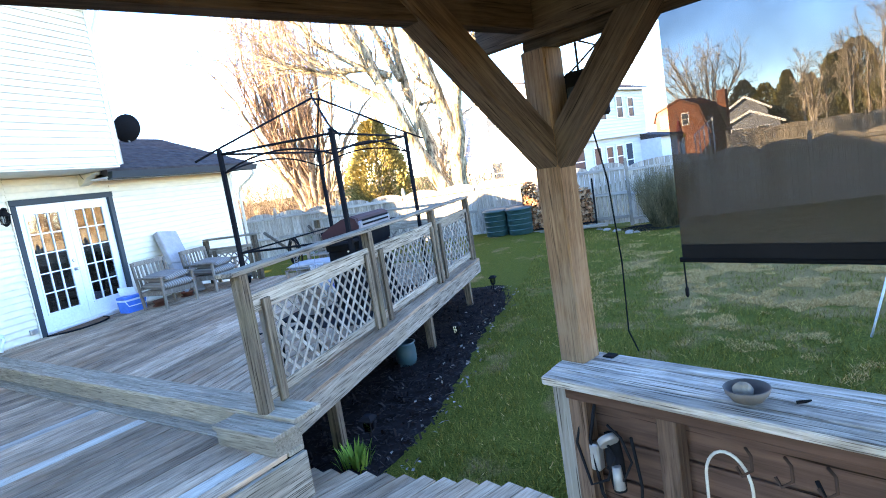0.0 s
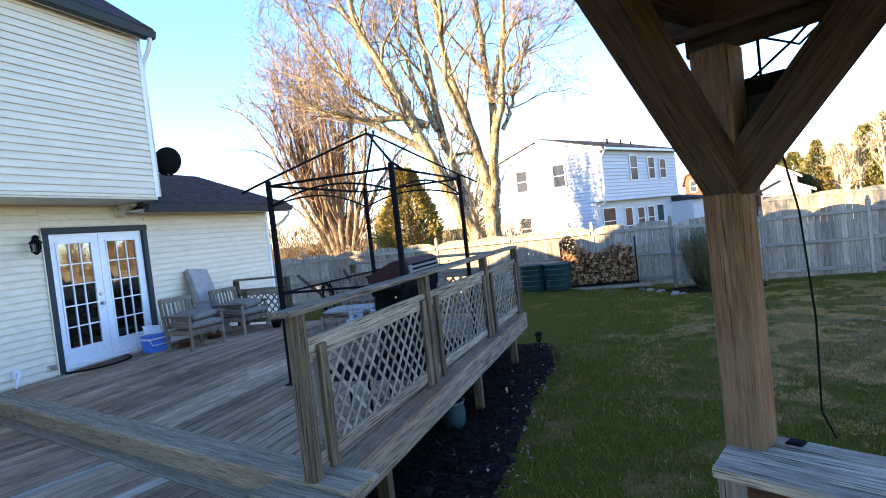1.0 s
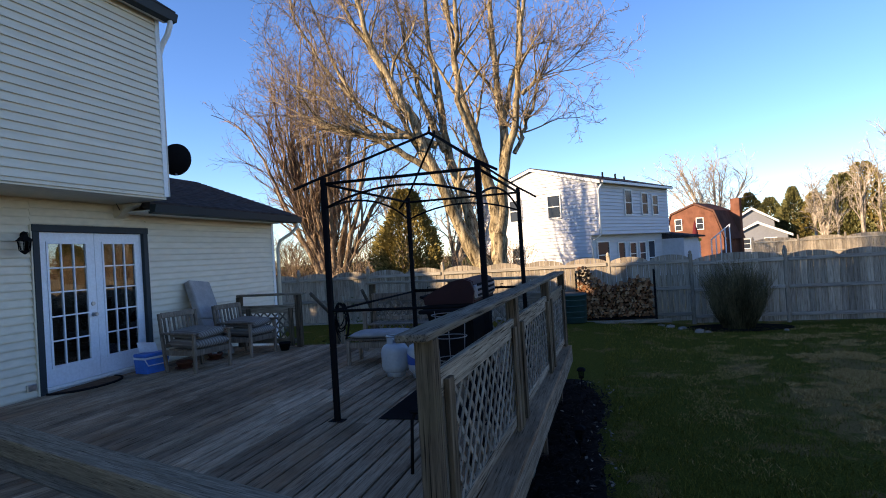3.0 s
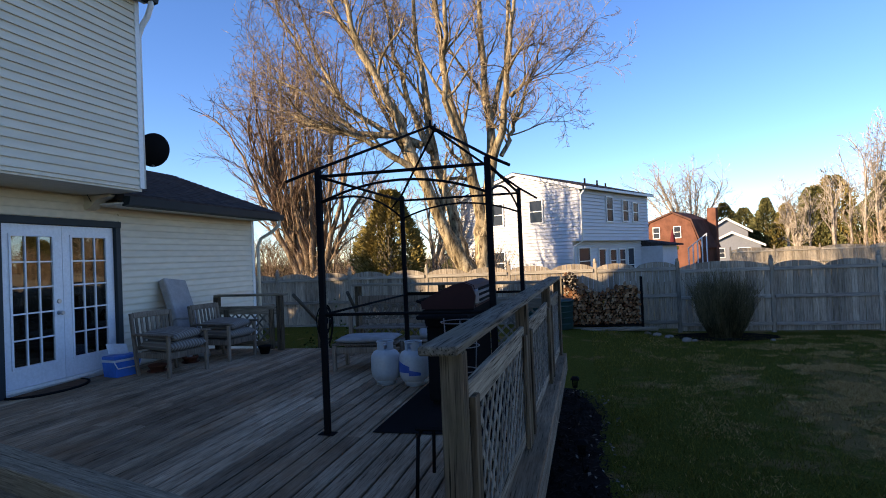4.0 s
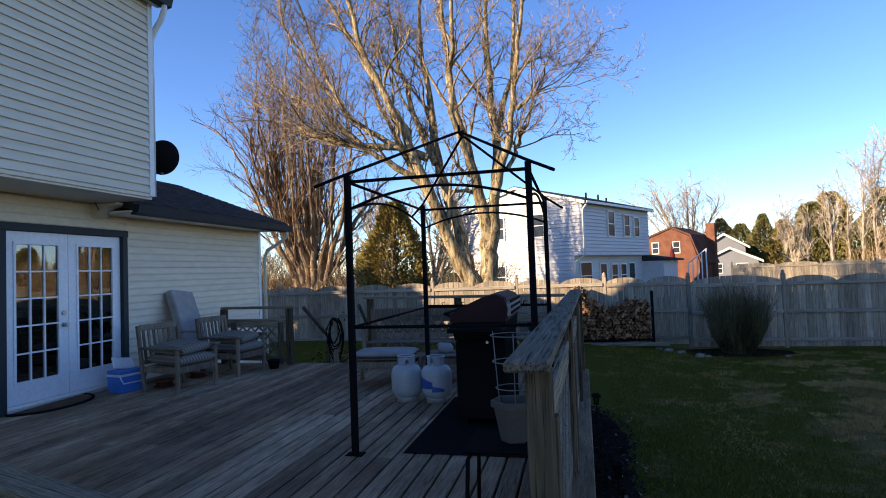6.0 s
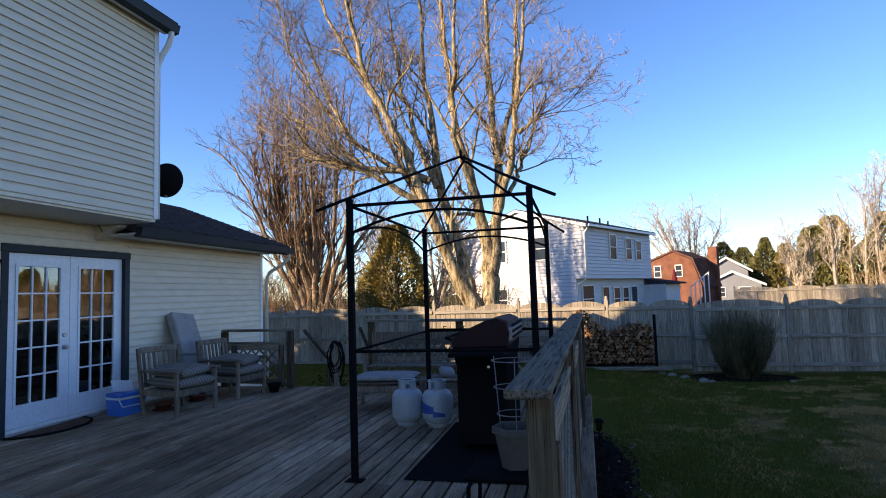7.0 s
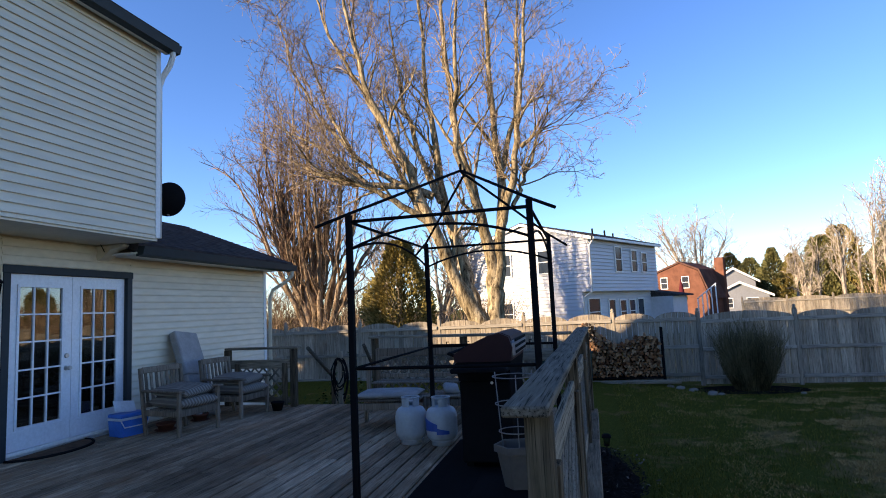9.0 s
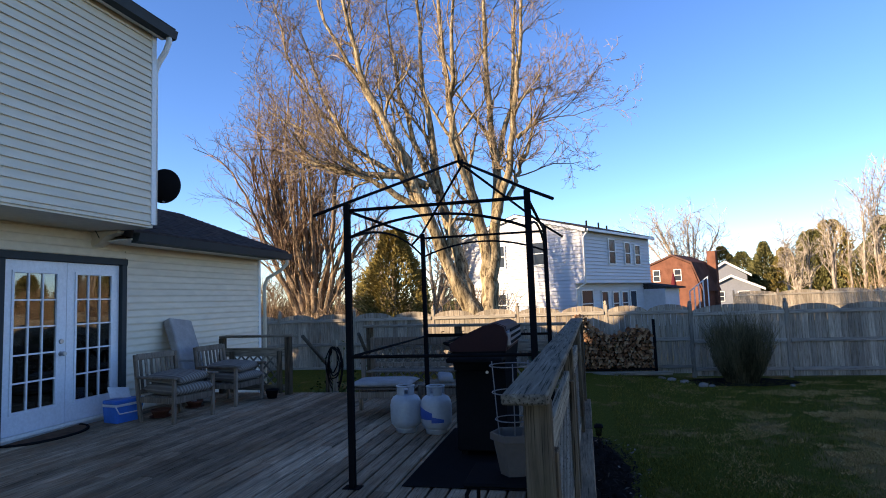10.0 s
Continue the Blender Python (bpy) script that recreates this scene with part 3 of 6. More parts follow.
def fence_run(name, label, m, length, bays, base=lambda s: GROUND):
    """Board fence along its own x: posts, three rails and pickets cut in humps between the posts."""
    f = thing(name, label, "fence", m)
    s = 0.0
    count = 0
    for width, humps in bays:
        zb = base(s)
        part("fence_post", box(s - 0.05, s + 0.05, 0.0, 0.1, zb - 0.15, zb + 1.84, 0.012), FENCE_Z, f)
        part("post_finial", lathe([(0.055, zb + 1.84), (0.06, zb + 1.86), (0.028, zb + 1.875), (0.045, zb + 1.90), (0.03, zb + 1.94), (0.002, zb + 1.955)], 10), FENCE_Z, f, m=Matrix.Translation((s, 0.05, 0)))
        z2 = base(s + width)
        for h in (0.16, 0.86, 1.56):
            part("fence_rail", box(s + 0.05, s + width - 0.05, -0.03, 0.008, zb + h, zb + h + 0.09, 0.005), FENCE_X, f)
        n = round((width - 0.1) / 0.142)
        w = (width - 0.1) / n
        for k in range(n):
            a, b = s + 0.05 + k * w, s + 0.05 + (k + 1) * w - 0.009

            def top(x):
                u = ((x - s) / width * humps) % 1.0
                return zb + 1.60 + (0.24 if humps == 1 else 0.20) * math.sqrt(max(0.0, 1 - (2 * u - 1) ** 2 * 0.96))
            e = 1e-3
            outline = [(a, zb + 0.03), (b, zb + 0.03), (b, top(b - e)), ((a + b) / 2, top((a + b) / 2)), (a, top(a + e))]
            d = random.uniform(0.0, 0.012)
            part("picket", prism(outline, 0.008 + d, 0.026 + d), FENCE_Z, f)
            count += 1
        s += width
    part("fence_post", box(s - 0.05, s + 0.05, 0.0, 0.1, GROUND - 0.15, GROUND + 1.84, 0.012), FENCE_Z, f)
    return f


BACK_X0 = -16.0
widths = [(2.4, 2)] * 3 + [(2.4, 2), (2.4, 2), (2.35, 2), (2.1, 2), (2.24, 1), (2.4, 2), (2.4, 2), (2.4, 2), (2.4, 2)]
start = 0.55 - sum(w for w, _ in widths[:7])
fence_run("board_fence", "weathered grey board fence with scalloped tops and capped posts", Matrix.Translation((start, FENCE_Y, 0)), 0, widths, lambda s: GROUND + 0.35 * (ground_z(start + s, FENCE_Y) - GROUND))
end_x = start + sum(w for w, _ in widths)
fence_run("board_fence", "weathered grey board fence along the side of the yard", pose(end_x, FENCE_Y, 0, 0, 0, -90), 0, [(2.4, 2)] * 9)
# the lots beyond: a further fence in full sun
fence_run("far_fence", "sunlit tan board fence behind the neighbouring lots", pose(7.0, 40.5, 0.0, 0, 0, -3), 0, [(2.4, 1)] * 13, lambda s: 0.0)


# ---- neighbouring houses ----
def window_at(parent, m, w, h, label="white-framed sash window"):
    """A sash window on a wall: its own x runs along the wall, y outwards."""
    fr = ring(-w / 2 - 0.07, w / 2 + 0.07, -0.07, h + 0.07, 0.07, -0.05, 0.02)
    bmesh.ops.rotate(fr, cent=(0, 0, 0), matrix=Matrix.Rotation(radians(-90), 3, "Z"), verts=fr.verts[:])
    win = part("window", fr, TRIM, parent, label, m)
    part("sash_bar", box(-w / 2, w / 2, 0.005, 0.045, h / 2 - 0.025, h / 2 + 0.025), TRIM, win)
    part("pane", box(-w / 2, w / 2, 0.0, 0.012, 0, h), WINDOWDARK, win)
    return win


WINDOWDARK, _t, _b = material("dark_window_glass", 0.12)
_b.inputs["Specular IOR Level"].default_value = 0.2
_b.inputs["Base Color"].default_value = (0.03, 0.035, 0.045, 1)
LAP_GREY = mesh_of("siding_board", prism([(0, 0), (0.001, 0.0), (0.001, 0.03), (0.05, 0.03), (0.045, 0.06), (0.004, 0.2), (0, 0.2)], 0, 1), SIDING_GREY)


def lap_wall(parent, m, length, z0, z1, tri=None):
    """Courses along the wall's own x, facing -y; tri: half width and rise of a gable on top."""
    z = z0
    top = z1 + (tri[1] if tri else 0)
    while z < top - 0.02:
        a, b = 0.0, length
        if z > z1:
            inset = (z + 0.1 - z1) / tri[1] * tri[0]
            a, b = inset, length - inset
        h = min(0.2, top - z)
        if b - a > 0.1:
            part("siding_board", LAP_GREY, None, parent, m=m @ pose(a, 0, z, 0, 0, -90) @ Matrix.Diagonal((1, b - a, h / 0.2, 1)))
        z += 0.2


def neighbour_house():
    turn = 28.0
    h = thing("neighbour_house", "two-storey pale vinyl-sided house with a sunlit gable", "house", pose(-1.85, 34.4, -0.2, 0, 0, -turn))
    # own axes: +y along the shaded long side, -x across the gable
    W, L, Z1, Z2, up = 8.4, 9.3, 2.9, 5.75, 1.15
    part("wall", box(-W, 0, 0, L, Z1 - 0.1, Z2), SIDING_GREY, h)
    part("wall", box(-W, -0.55, 0.02, L, 0, Z1 - 0.1), SIDING_GREY, h)
    part("gable", prism([(-W, Z2), (0, Z2), (-W / 2, Z2 + up)], 0.0, L), SIDING_GREY, h)
    lap_wall(h, Matrix.Translation((-W, 0, 0)), W, Z1 - 0.1, Z2, (W / 2, up))
    lap_wall(h, Matrix.Translation((-W, 0.0, 0)), W - 0.55, 0.0, Z1 - 0.1)
    lap_wall(h, pose(0, 0, 0, 0, 0, 90), L, Z1 - 0.1, Z2)
    lap_wall(h, pose(-0.55, 0, 0, 0, 0, 90), L, 0, Z1 - 0.1)
    part("roof", prism([(-W - 0.25, Z2 - 0.02), (-W / 2, Z2 + up + 0.02), (0.35, Z2 - 0.08), (0.35, Z2 + 0.08), (-W / 2, Z2 + up + 0.18), (-W - 0.25, Z2 + 0.14)], -0.15, L + 0.15), SHINGLE, h, "dark shingle roof")
    part("rake_board", prism([(-W - 0.2, Z2 - 0.1), (-W / 2, Z2 + up - 0.02), (0.3, Z2 - 0.16), (0.3, Z2 + 0.02), (-W / 2, Z2 + up + 0.12), (-W - 0.2, Z2 + 0.06)], -0.2, -0.15), TRIM, h, "white rake board")
    part("gutter", box(0.30, 0.42, -0.1, L + 0.1, Z2 - 0.12, Z2 + 0.02, 0.01), TRIM, h, "white gutter")
    part("downspout", tube([(0.33, 0.03, Z2 - 0.1), (0.05, 0.03, Z2 - 0.45), (0.05, 0.03, Z1 - 0.1), (-0.5, 0.03, Z1 - 0.4), (-0.5, 0.03, 0)], 0.05, 6), TRIM, h, "white downspout")
    for x, z in ((-5.5, 4.0), (-2.75, 4.0), (-5.5, 1.1)):
        window_at(h, pose(x, -0.055, z, 0, 0, 180), 0.8, 1.25)
    for y, w, z, hh in ((3.5, 0.8, 3.95, 1.4), (5.7, 0.75, 4.0, 1.25), (7.2, 0.75, 4.0, 1.15)):
        window_at(h, pose(0.055, y, z, 0, 0, -90), w, hh)
    for y, w, z, hh in ((1.2, 1.3, 0.95, 1.45), (3.4, 0.8, 0.2, 2.1), (4.9, 0.8, 0.95, 1.3), (6.2, 0.8, 0.95, 1.3), (7.5, 0.9, 0.2, 2.1)):
        window_at(h, pose(-0.495, y, z, 0, 0, -90), w, hh)
    part("porch", box(-3.5, 0.9, L, L + 2.6, 0, 2.4), SIDING_GREY, h)
    part("porch_roof", prism([(-3.7, 2.4), (1.3, 2.4), (1.3, 2.5), (-3.7, 3.3)], L, L + 2.8), SHINGLE, h, "dark shingle porch roof")
    for x, y in ((-1.2, 3.0), (-1.2, 4.6), (-1.6, 6.6)):
        part("roof_vent", tube([(x, y, Z2 + 0.25), (x, y, Z2 + 0.85)], 0.06, 8), BLACK, h)
    return h


neighbour_house()
BRICK = plain("brick_red_wall", (0.17, 0.075, 0.05), 0.9, spread=0.25, grain=12)
RUSTROOF = plain("red_brown_shingles", (0.12, 0.062, 0.048), 0.9, spread=0.25, grain=9)
GREYWALL = plain("grey_house_wall", (0.20, 0.21, 0.235), 0.8, spread=0.06, grain=6)


def brick_house():
    h = thing("brick_house", "red brick house with a red-brown gambrel roof and chimney", "house", pose(4.2, 58.5, -0.2, 0, 0, -26) @ Matrix.Diagonal((0.72, 0.72, 0.87, 1)))
    W, L = 6.3, 8.0
    prof = [(0, 0), (W, 0), (W, 2.6), (W - 1.0, 5.2), (W / 2, 6.1), (0.3, 5.2), (0, 4.4)]
    part("wall", prism(prof, 0, L), BRICK, h)
    part("roof", prism([(W + 0.25, 2.4), (W - 0.95, 5.25), (W / 2, 6.15), (0.25, 5.25), (-0.2, 4.2), (-0.35, 4.2), (0.15, 5.42), (W / 2, 6.32), (W - 0.85, 5.42), (W + 0.42, 2.4)], -0.15, L), RUSTROOF, h, "red-brown gambrel roof")
    part("chimney", box(W - 0.7, W + 0.4, 6.2, 7.2, 0, 6.7, 0.04), BRICK, h, "brick chimney")
    for x in (1.1, 3.7):
        window_at(h, pose(x, -0.02, 3.6, 0, 0, 180), 0.75, 1.1)
    return h


def grey_house():
    h = thing("grey_house", "grey house with white-trimmed gables far behind the fences", "house", pose(13.2, 80, -0.4, 0, 0, -12) @ Matrix.Diagonal((1.0, 1.0, 0.98, 1)))
    for n, (x0, x1, y0, z, up) in enumerate(((0.2, 5.0, 3.0, 4.2, 1.7), (0.0, 6.2, 0.0, 2.4, 1.6))):
        part("wall", prism([(x0, 0), (x1, 0), (x1, z), ((x0 + x1) / 2, z + up), (x0, z)], y0, y0 + 8), GREYWALL, h)
        part("roof", prism([(x0 - 0.5, z - 0.15), ((x0 + x1) / 2, z + up), (x1 + 0.5, z - 0.15), (x1 + 0.5, z + 0.1), ((x0 + x1) / 2, z + up + 0.28), (x0 - 0.5, z + 0.1)], y0 - 0.3, y0 + 8), SHINGLE, h, "dark shingle roof")
        part("rake_board", prism([(x0 - 0.5, z - 0.2), ((x0 + x1) / 2, z + up - 0.05), (x1 + 0.5, z - 0.2), (x1 + 0.5, z + 0.08), ((x0 + x1) / 2, z + up + 0.25), (x0 - 0.5, z + 0.08)], y0 - 0.42, y0 - 0.3), TRIM, h, "white rake board")
    window_at(h, pose(1.6, -0.02, 1.0, 0, 0, 180), 1.2, 1.1)
    window_at(h, pose(4.4, -0.02, 1.0, 0, 0, 180), 1.2, 1.1)
    return h


brick_house()
grey_house()


# ---- trees ----
def bark(name, dark, light):
    m, t, b = material(name, 0.95)
    uv = coords(t, (1, 1, 0.25), source="Object")
    a = node(t, "ShaderNodeTexNoise", Scale=14.0, Detail=8.0, Roughness=0.7, Distortion=0.6)
    c = node(t, "ShaderNodeTexNoise", Scale=3.2, Detail=6.0, Roughness=0.65)
    t.links.new(uv, a.inputs["Vector"])
    t.links.new(uv, c.inputs["Vector"])
    r = ramp(t, a.outputs[0], [(0.38, dark), (0.60, light)])
    g = ramp(t, c.outputs[0], [(0.36, (0.38, 0.36, 0.32)), (0.58, (1, 1, 1))])
    t.links.new(mixed(t, r.outputs[0], g.outputs[0], 1.0, "MULTIPLY"), b.inputs["Base Color"])
    bump(t, b, a.outputs[0], 0.8, 0.03)
    return m


BARK = bark("maple_bark", (0.075, 0.055, 0.036), (0.50, 0.40, 0.25))
BROWNBARK = bark("brown_bark", (0.12, 0.085, 0.06), (0.42, 0.31, 0.21))
PALEBARK = bark("pale_far_bark", (0.22, 0.18, 0.145), (0.52, 0.45, 0.37))
FINEST = [0.0068]                          # thinnest twig
TWIG = bark("twig_bark", (0.14, 0.10, 0.07), (0.43, 0.325, 0.22))
TWIG_RED = bark("reddish_twig_bark", (0.12, 0.075, 0.055), (0.34, 0.23, 0.165))


class Limbs:
    """Collects tapered tubes as plain vertex and face lists."""

    def __init__(self):
        self.verts, self.faces = [], []

    def tube(self, pts, radii, sides):
        base, side = len(self.verts), None
        n = len(pts)
        for i, p in enumerate(pts):
            d = (pts[min(i + 1, n - 1)] - pts[max(i - 1, 0)]).normalized()
            if side is None:
                side = d.orthogonal().normalized()
            side = (side - d * side.dot(d)).normalized()
            other = d.cross(side)
            for k in range(sides):
                a = 2 * math.pi * k / sides
                self.verts.append(tuple(p + radii[i] * (math.cos(a) * side + math.sin(a) * other)))
        for i in range(n - 1):
            for k in range(sides):
                a, b = base + i * sides + k, base + i * sides + (k + 1) % sides
                self.faces.append((a, b, b + sides, a + sides))


def grow(thick, thin, rng, p, d, length, r, level, plan):
    """One branch with its children. plan: per level (children, length ratio, spread, uplift, segments)."""
    kids, ratio, spread, lift, segs = plan[level]
    pts, radii = [p.copy()], [r]
    step = length / segs
    wander = 0.15 + 0.05 * level
    for k in range(segs):
        d = (d + Vector((rng.gauss(0, wander), rng.gauss(0, wander), rng.gauss(0, wander) + lift))).normalized()
        p = p + d * step
        pts.append(p.copy())
        radii.append(max(FINEST[0] * 0.75, r * (1 - 0.72 * (k + 1) / segs)))
    big = r > 0.035
    (thick if big else thin).tube(pts, radii, 8 if r > 0.09 else (5 if big else 3))
    if level + 1 < len(plan):
        for k in range(kids):
            u = 0.22 + 0.78 * (k + rng.random()) / kids
            i = min(segs - 1, int(u * segs))
            q = pts[i].lerp(pts[i + 1], u * segs - i)
            way = (pts[i + 1] - pts[i]).normalized()
            out = way.orthogonal().normalized()
            out.rotate(Matrix.Rotation(rng.random() * 6.283, 3, way))
            nd = (way * math.cos(spread) + out * math.sin(spread) + Vector((0, 0, 0.12))).normalized()
            rr = max(FINEST[0], radii[i] * rng.uniform(0.42, 0.7))
            grow(thick, thin, rng, q, nd, length * ratio * rng.uniform(0.7, 1.15) * (1.15 - 0.5 * u), rr, level + 1, plan)


def tree_thing(name, label, stems, plan, seed, bark_mat, twig_mat, sides=10, slim=1.0):
    """stems: lists of ((x, y, z), radius) from the ground up; side branches grow from their upper parts."""
    rng = random.Random(seed)
    thick, thin = Limbs(), Limbs()
    for stem in stems:
        pts, rad = [Vector(p) for p, _ in stem], [r * slim for _, r in stem]
        fine, fr = [], []
        for i in range(len(pts) - 1):
            for k in range(4):
                u = k / 4
                fine.append(pts[i].lerp(pts[i + 1], u) + Vector((rng.gauss(0, 0.03), rng.gauss(0, 0.03), 0)) * min(1, i + k))
                fr.append((rad[i] * (1 - u) + rad[i + 1] * u) * rng.uniform(0.94, 1.07))
        fine.append(pts[-1])
        fr.append(rad[-1])
        thick.tube(fine, fr, sides)
        start = len(fine) // 3
        n = plan[0][0]
        for k in range(n):
            i = min(len(fine) - 2, start + int((len(fine) - start) * (k + rng.random()) / n))
            way = (fine[i + 1] - fine[i]).normalized()
            out = way.orthogonal().normalized()
            out.rotate(Matrix.Rotation(rng.random() * 6.283, 3, way))
            s = plan[0][2]
            nd = (way * math.cos(s) + out * math.sin(s) + Vector((0, 0, 0.25))).normalized()
            grow(thick, thin, rng, fine[i], nd, plan[0][1] * rng.uniform(0.6, 1.2), fr[i] * rng.uniform(0.35, 0.62), 1, plan)
        grow(thick, thin, rng, fine[-1], (fine[-1] - fine[-2]).normalized(), plan[0][1], rad[-1], 1, plan)
    t = thing(name, label, "tree")
    part("trunk", raw("trunk", thick.verts, thick.faces, bark_mat, True), None, t)
    part("crown", raw("crown", thin.verts, thin.faces, twig_mat), None, t)
    return t


def big_maple():
    y = 20.6
    base = ((-5.15, y, -0.3), 0.75)
    stems = [
        [base, ((-5.35, y, 1.2), 0.50), ((-6.1, y - 0.1, 2.7), 0.30), ((-6.8, y - 0.4, 4.6), 0.24), ((-7.5, y - 0.7, 6.6), 0.20), ((-8.6, y - 1.0, 9.0), 0.13), ((-9.2, y - 1.2, 11.5), 0.09), ((-9.5, y - 1.3, 14.0), 0.04)],
        [((-5.7, y, 2.0), 0.34), ((-6.0, y + 0.3, 3.4), 0.27), ((-6.6, y + 0.5, 5.3), 0.22), ((-6.9, y + 0.7, 7.4), 0.17), ((-7.2, y + 0.9, 10.0), 0.10), ((-7.3, y + 1, 12.5), 0.08), ((-7.5, y + 1, 15.0), 0.04)],
        [((-5.1, y, 0.6), 0.50), ((-4.95, y + 0.1, 2.4), 0.38), ((-5.1, y + 0.2, 4.0), 0.27), ((-5.6, y + 0.1, 6.0), 0.20), ((-6.1, y, 8.4), 0.14), ((-6.3, y, 11.5), 0.09), ((-6.3, y, 14.6), 0.04)],
        [((-4.95, y, 2.6), 0.32), ((-4.75, y + 0.3, 4.2), 0.26), ((-4.6, y + 0.5, 6.0), 0.21), ((-4.8, y + 0.6, 8.5), 0.14), ((-4.9, y + 0.7, 11.5), 0.09), ((-4.8, y + 0.7, 14.5), 0.04)],
        [((-4.72, y, 4.4), 0.20), ((-4.2, y - 0.3, 5.9), 0.17), ((-3.9, y - 0.5, 7.6), 0.12), ((-3.6, y - 0.7, 9.6), 0.08), ((-3.4, y - 0.8, 11.8), 0.06), ((-3.3, y - 0.8, 13.5), 0.03)],
        [((-6.7, y + 0.3, 5.6), 0.16), ((-7.6, y + 1.0, 7.6), 0.13), ((-8.3, y + 1.5, 10.0), 0.09), ((-8.7, y + 1.6, 13.0), 0.04)],
        [((-5.3, y + 0.2, 4.8), 0.16), ((-5.9, y - 0.7, 7.0), 0.13), ((-5.7, y - 1.1, 9.6), 0.09), ((-5.5, y - 1.2, 13.0), 0.04)],
        [((-4.65, y + 0.5, 6.4), 0.14), ((-4.1, y + 0.9, 8.4), 0.11), ((-3.9, y + 1.2, 11.0), 0.07), ((-3.8, y + 1.3, 13.6), 0.03)],
        [((-6.9, y - 0.4, 4.8), 0.17), ((-8.0, y - 0.9, 5.6), 0.14), ((-8.9, y - 1.3, 6.1), 0.10), ((-9.6, y - 1.7, 6.4), 0.06)],
        [((-6.5, y - 0.2, 3.8), 0.16), ((-7.7, y + 0.4, 5.8), 0.13), ((-8.7, y + 0.6, 7.8), 0.09), ((-9.4, y + 0.8, 10.2), 0.05)],
        # long side limbs: to the house side, and out over the yard
        [((-6.8, y - 0.3, 5.7), 0.20), ((-7.6, y - 0.4, 6.1), 0.16), ((-9.5, y - 0.6, 6.3), 0.13), ((-10.8, y - 0.7, 6.8), 0.08), ((-11.6, y - 0.8, 7.3), 0.04)],
        [((-9.0, y - 0.6, 6.3), 0.12), ((-9.6, y - 0.8, 6.9), 0.10), ((-10.8, y - 0.9, 7.8), 0.06), ((-11.9, y - 0.9, 8.4), 0.03)],
        [((-7.4, y, 6.0), 0.16), ((-8.2, y + 0.2, 6.4), 0.14), ((-9.8, y + 0.4, 7.5), 0.11), ((-10.8, y + 0.5, 9.4), 0.08), ((-11.6, y + 0.6, 11.8), 0.04)],
        [((-7.2, y, 5.6), 0.17), ((-8.0, y - 0.3, 7.6), 0.13), ((-9.1, y - 0.5, 9.6), 0.10), ((-10.2, y - 0.6, 11.6), 0.07), ((-10.9, y - 0.6, 14.0), 0.04)],
        [((-3.85, y - 0.4, 7.0), 0.11), ((-3.4, y - 0.5, 7.3), 0.07), ((-3.0, y - 0.6, 7.5), 0.03)],
        [((-9.6, y + 0.4, 7.4), 0.10), ((-11.0, y + 0.3, 9.0), 0.08), ((-12.0, y + 0.2, 11.0), 0.06), ((-12.6, y + 0.2, 13.2), 0.03)],
        [((-8.7, y - 0.4, 8.9), 0.10), ((-9.6, y + 0.6, 10.8), 0.08), ((-10.0, y + 0.9, 13.4), 0.04)],
        [((-4.25, y - 0.1, 5.2), 0.11), ((-4.0, y, 5.7), 0.10), ((-3.8, y, 6.3), 0.09)],
    ]
    plan = [(11, 2.4, 0.58, 0.0, 0), (6, 0.58, 0.6, 0.05, 7), (5, 0.52, 0.62, 0.03, 5), (2, 0.6, 0.6, 0.02, 4), (0, 0, 0, 0.02, 3)]
    return tree_thing("maple_tree", "large leafless maple with pale sunlit bark and many upright limbs", stems, plan, 4, BARK, TWIG, slim=0.70)


big_maple()


def many_stemmed():
    rng = random.Random(9)
    cx, y = -13.45, 25.5
    stems = []
    for k in range(24):
        a = rng.uniform(-1, 1)
        lean = rng.uniform(-0.52, 0.52)
        d = rng.uniform(-1.5, 1.5)
        h = rng.uniform(6.4, 9.4) * (1.05 - abs(lean) * 0.4)
        stems.append([((cx + a * 0.15, y, -0.2), 0.30), ((cx + lean * 1.2 + a * 0.2, y + d * 0.15, 1.9), 0.14), ((cx + lean * 3.4, y + d * 0.5, 4.4), 0.09), ((cx + lean * 4.8, y + d, h), 0.05)])
    plan = [(6, 3.4, 0.42, 0.0, 0), (6, 0.55, 0.45, 0.06, 6), (5, 0.5, 0.5, 0.05, 4), (0, 0, 0, 0.03, 3)]
    return tree_thing("many_stemmed_tree", "leafless many-stemmed tree with fine reddish twigs behind the fence", stems, plan, 11, BROWNBARK, TWIG_RED)


many_stemmed()


def leaf_material(name, dark, light):
    m, t, b = material(name, 0.8)
    g = t.nodes.new("ShaderNodeNewGeometry")
    r = ramp(t, g.outputs["Random Per Island"], [(0.0, dark), (0.6, [(a + c) / 2 for a, c in zip(dark, light)]), (1.0, light)])
    t.links.new(r.outputs[0], b.inputs["Base Color"])
    return m


NEEDLE = leaf_material("evergreen_foliage", (0.12, 0.098, 0.03), (0.33, 0.255, 0.09))
NEEDLE_DARK = leaf_material("dark_evergreen_foliage", (0.07, 0.075, 0.028), (0.22, 0.20, 0.085))


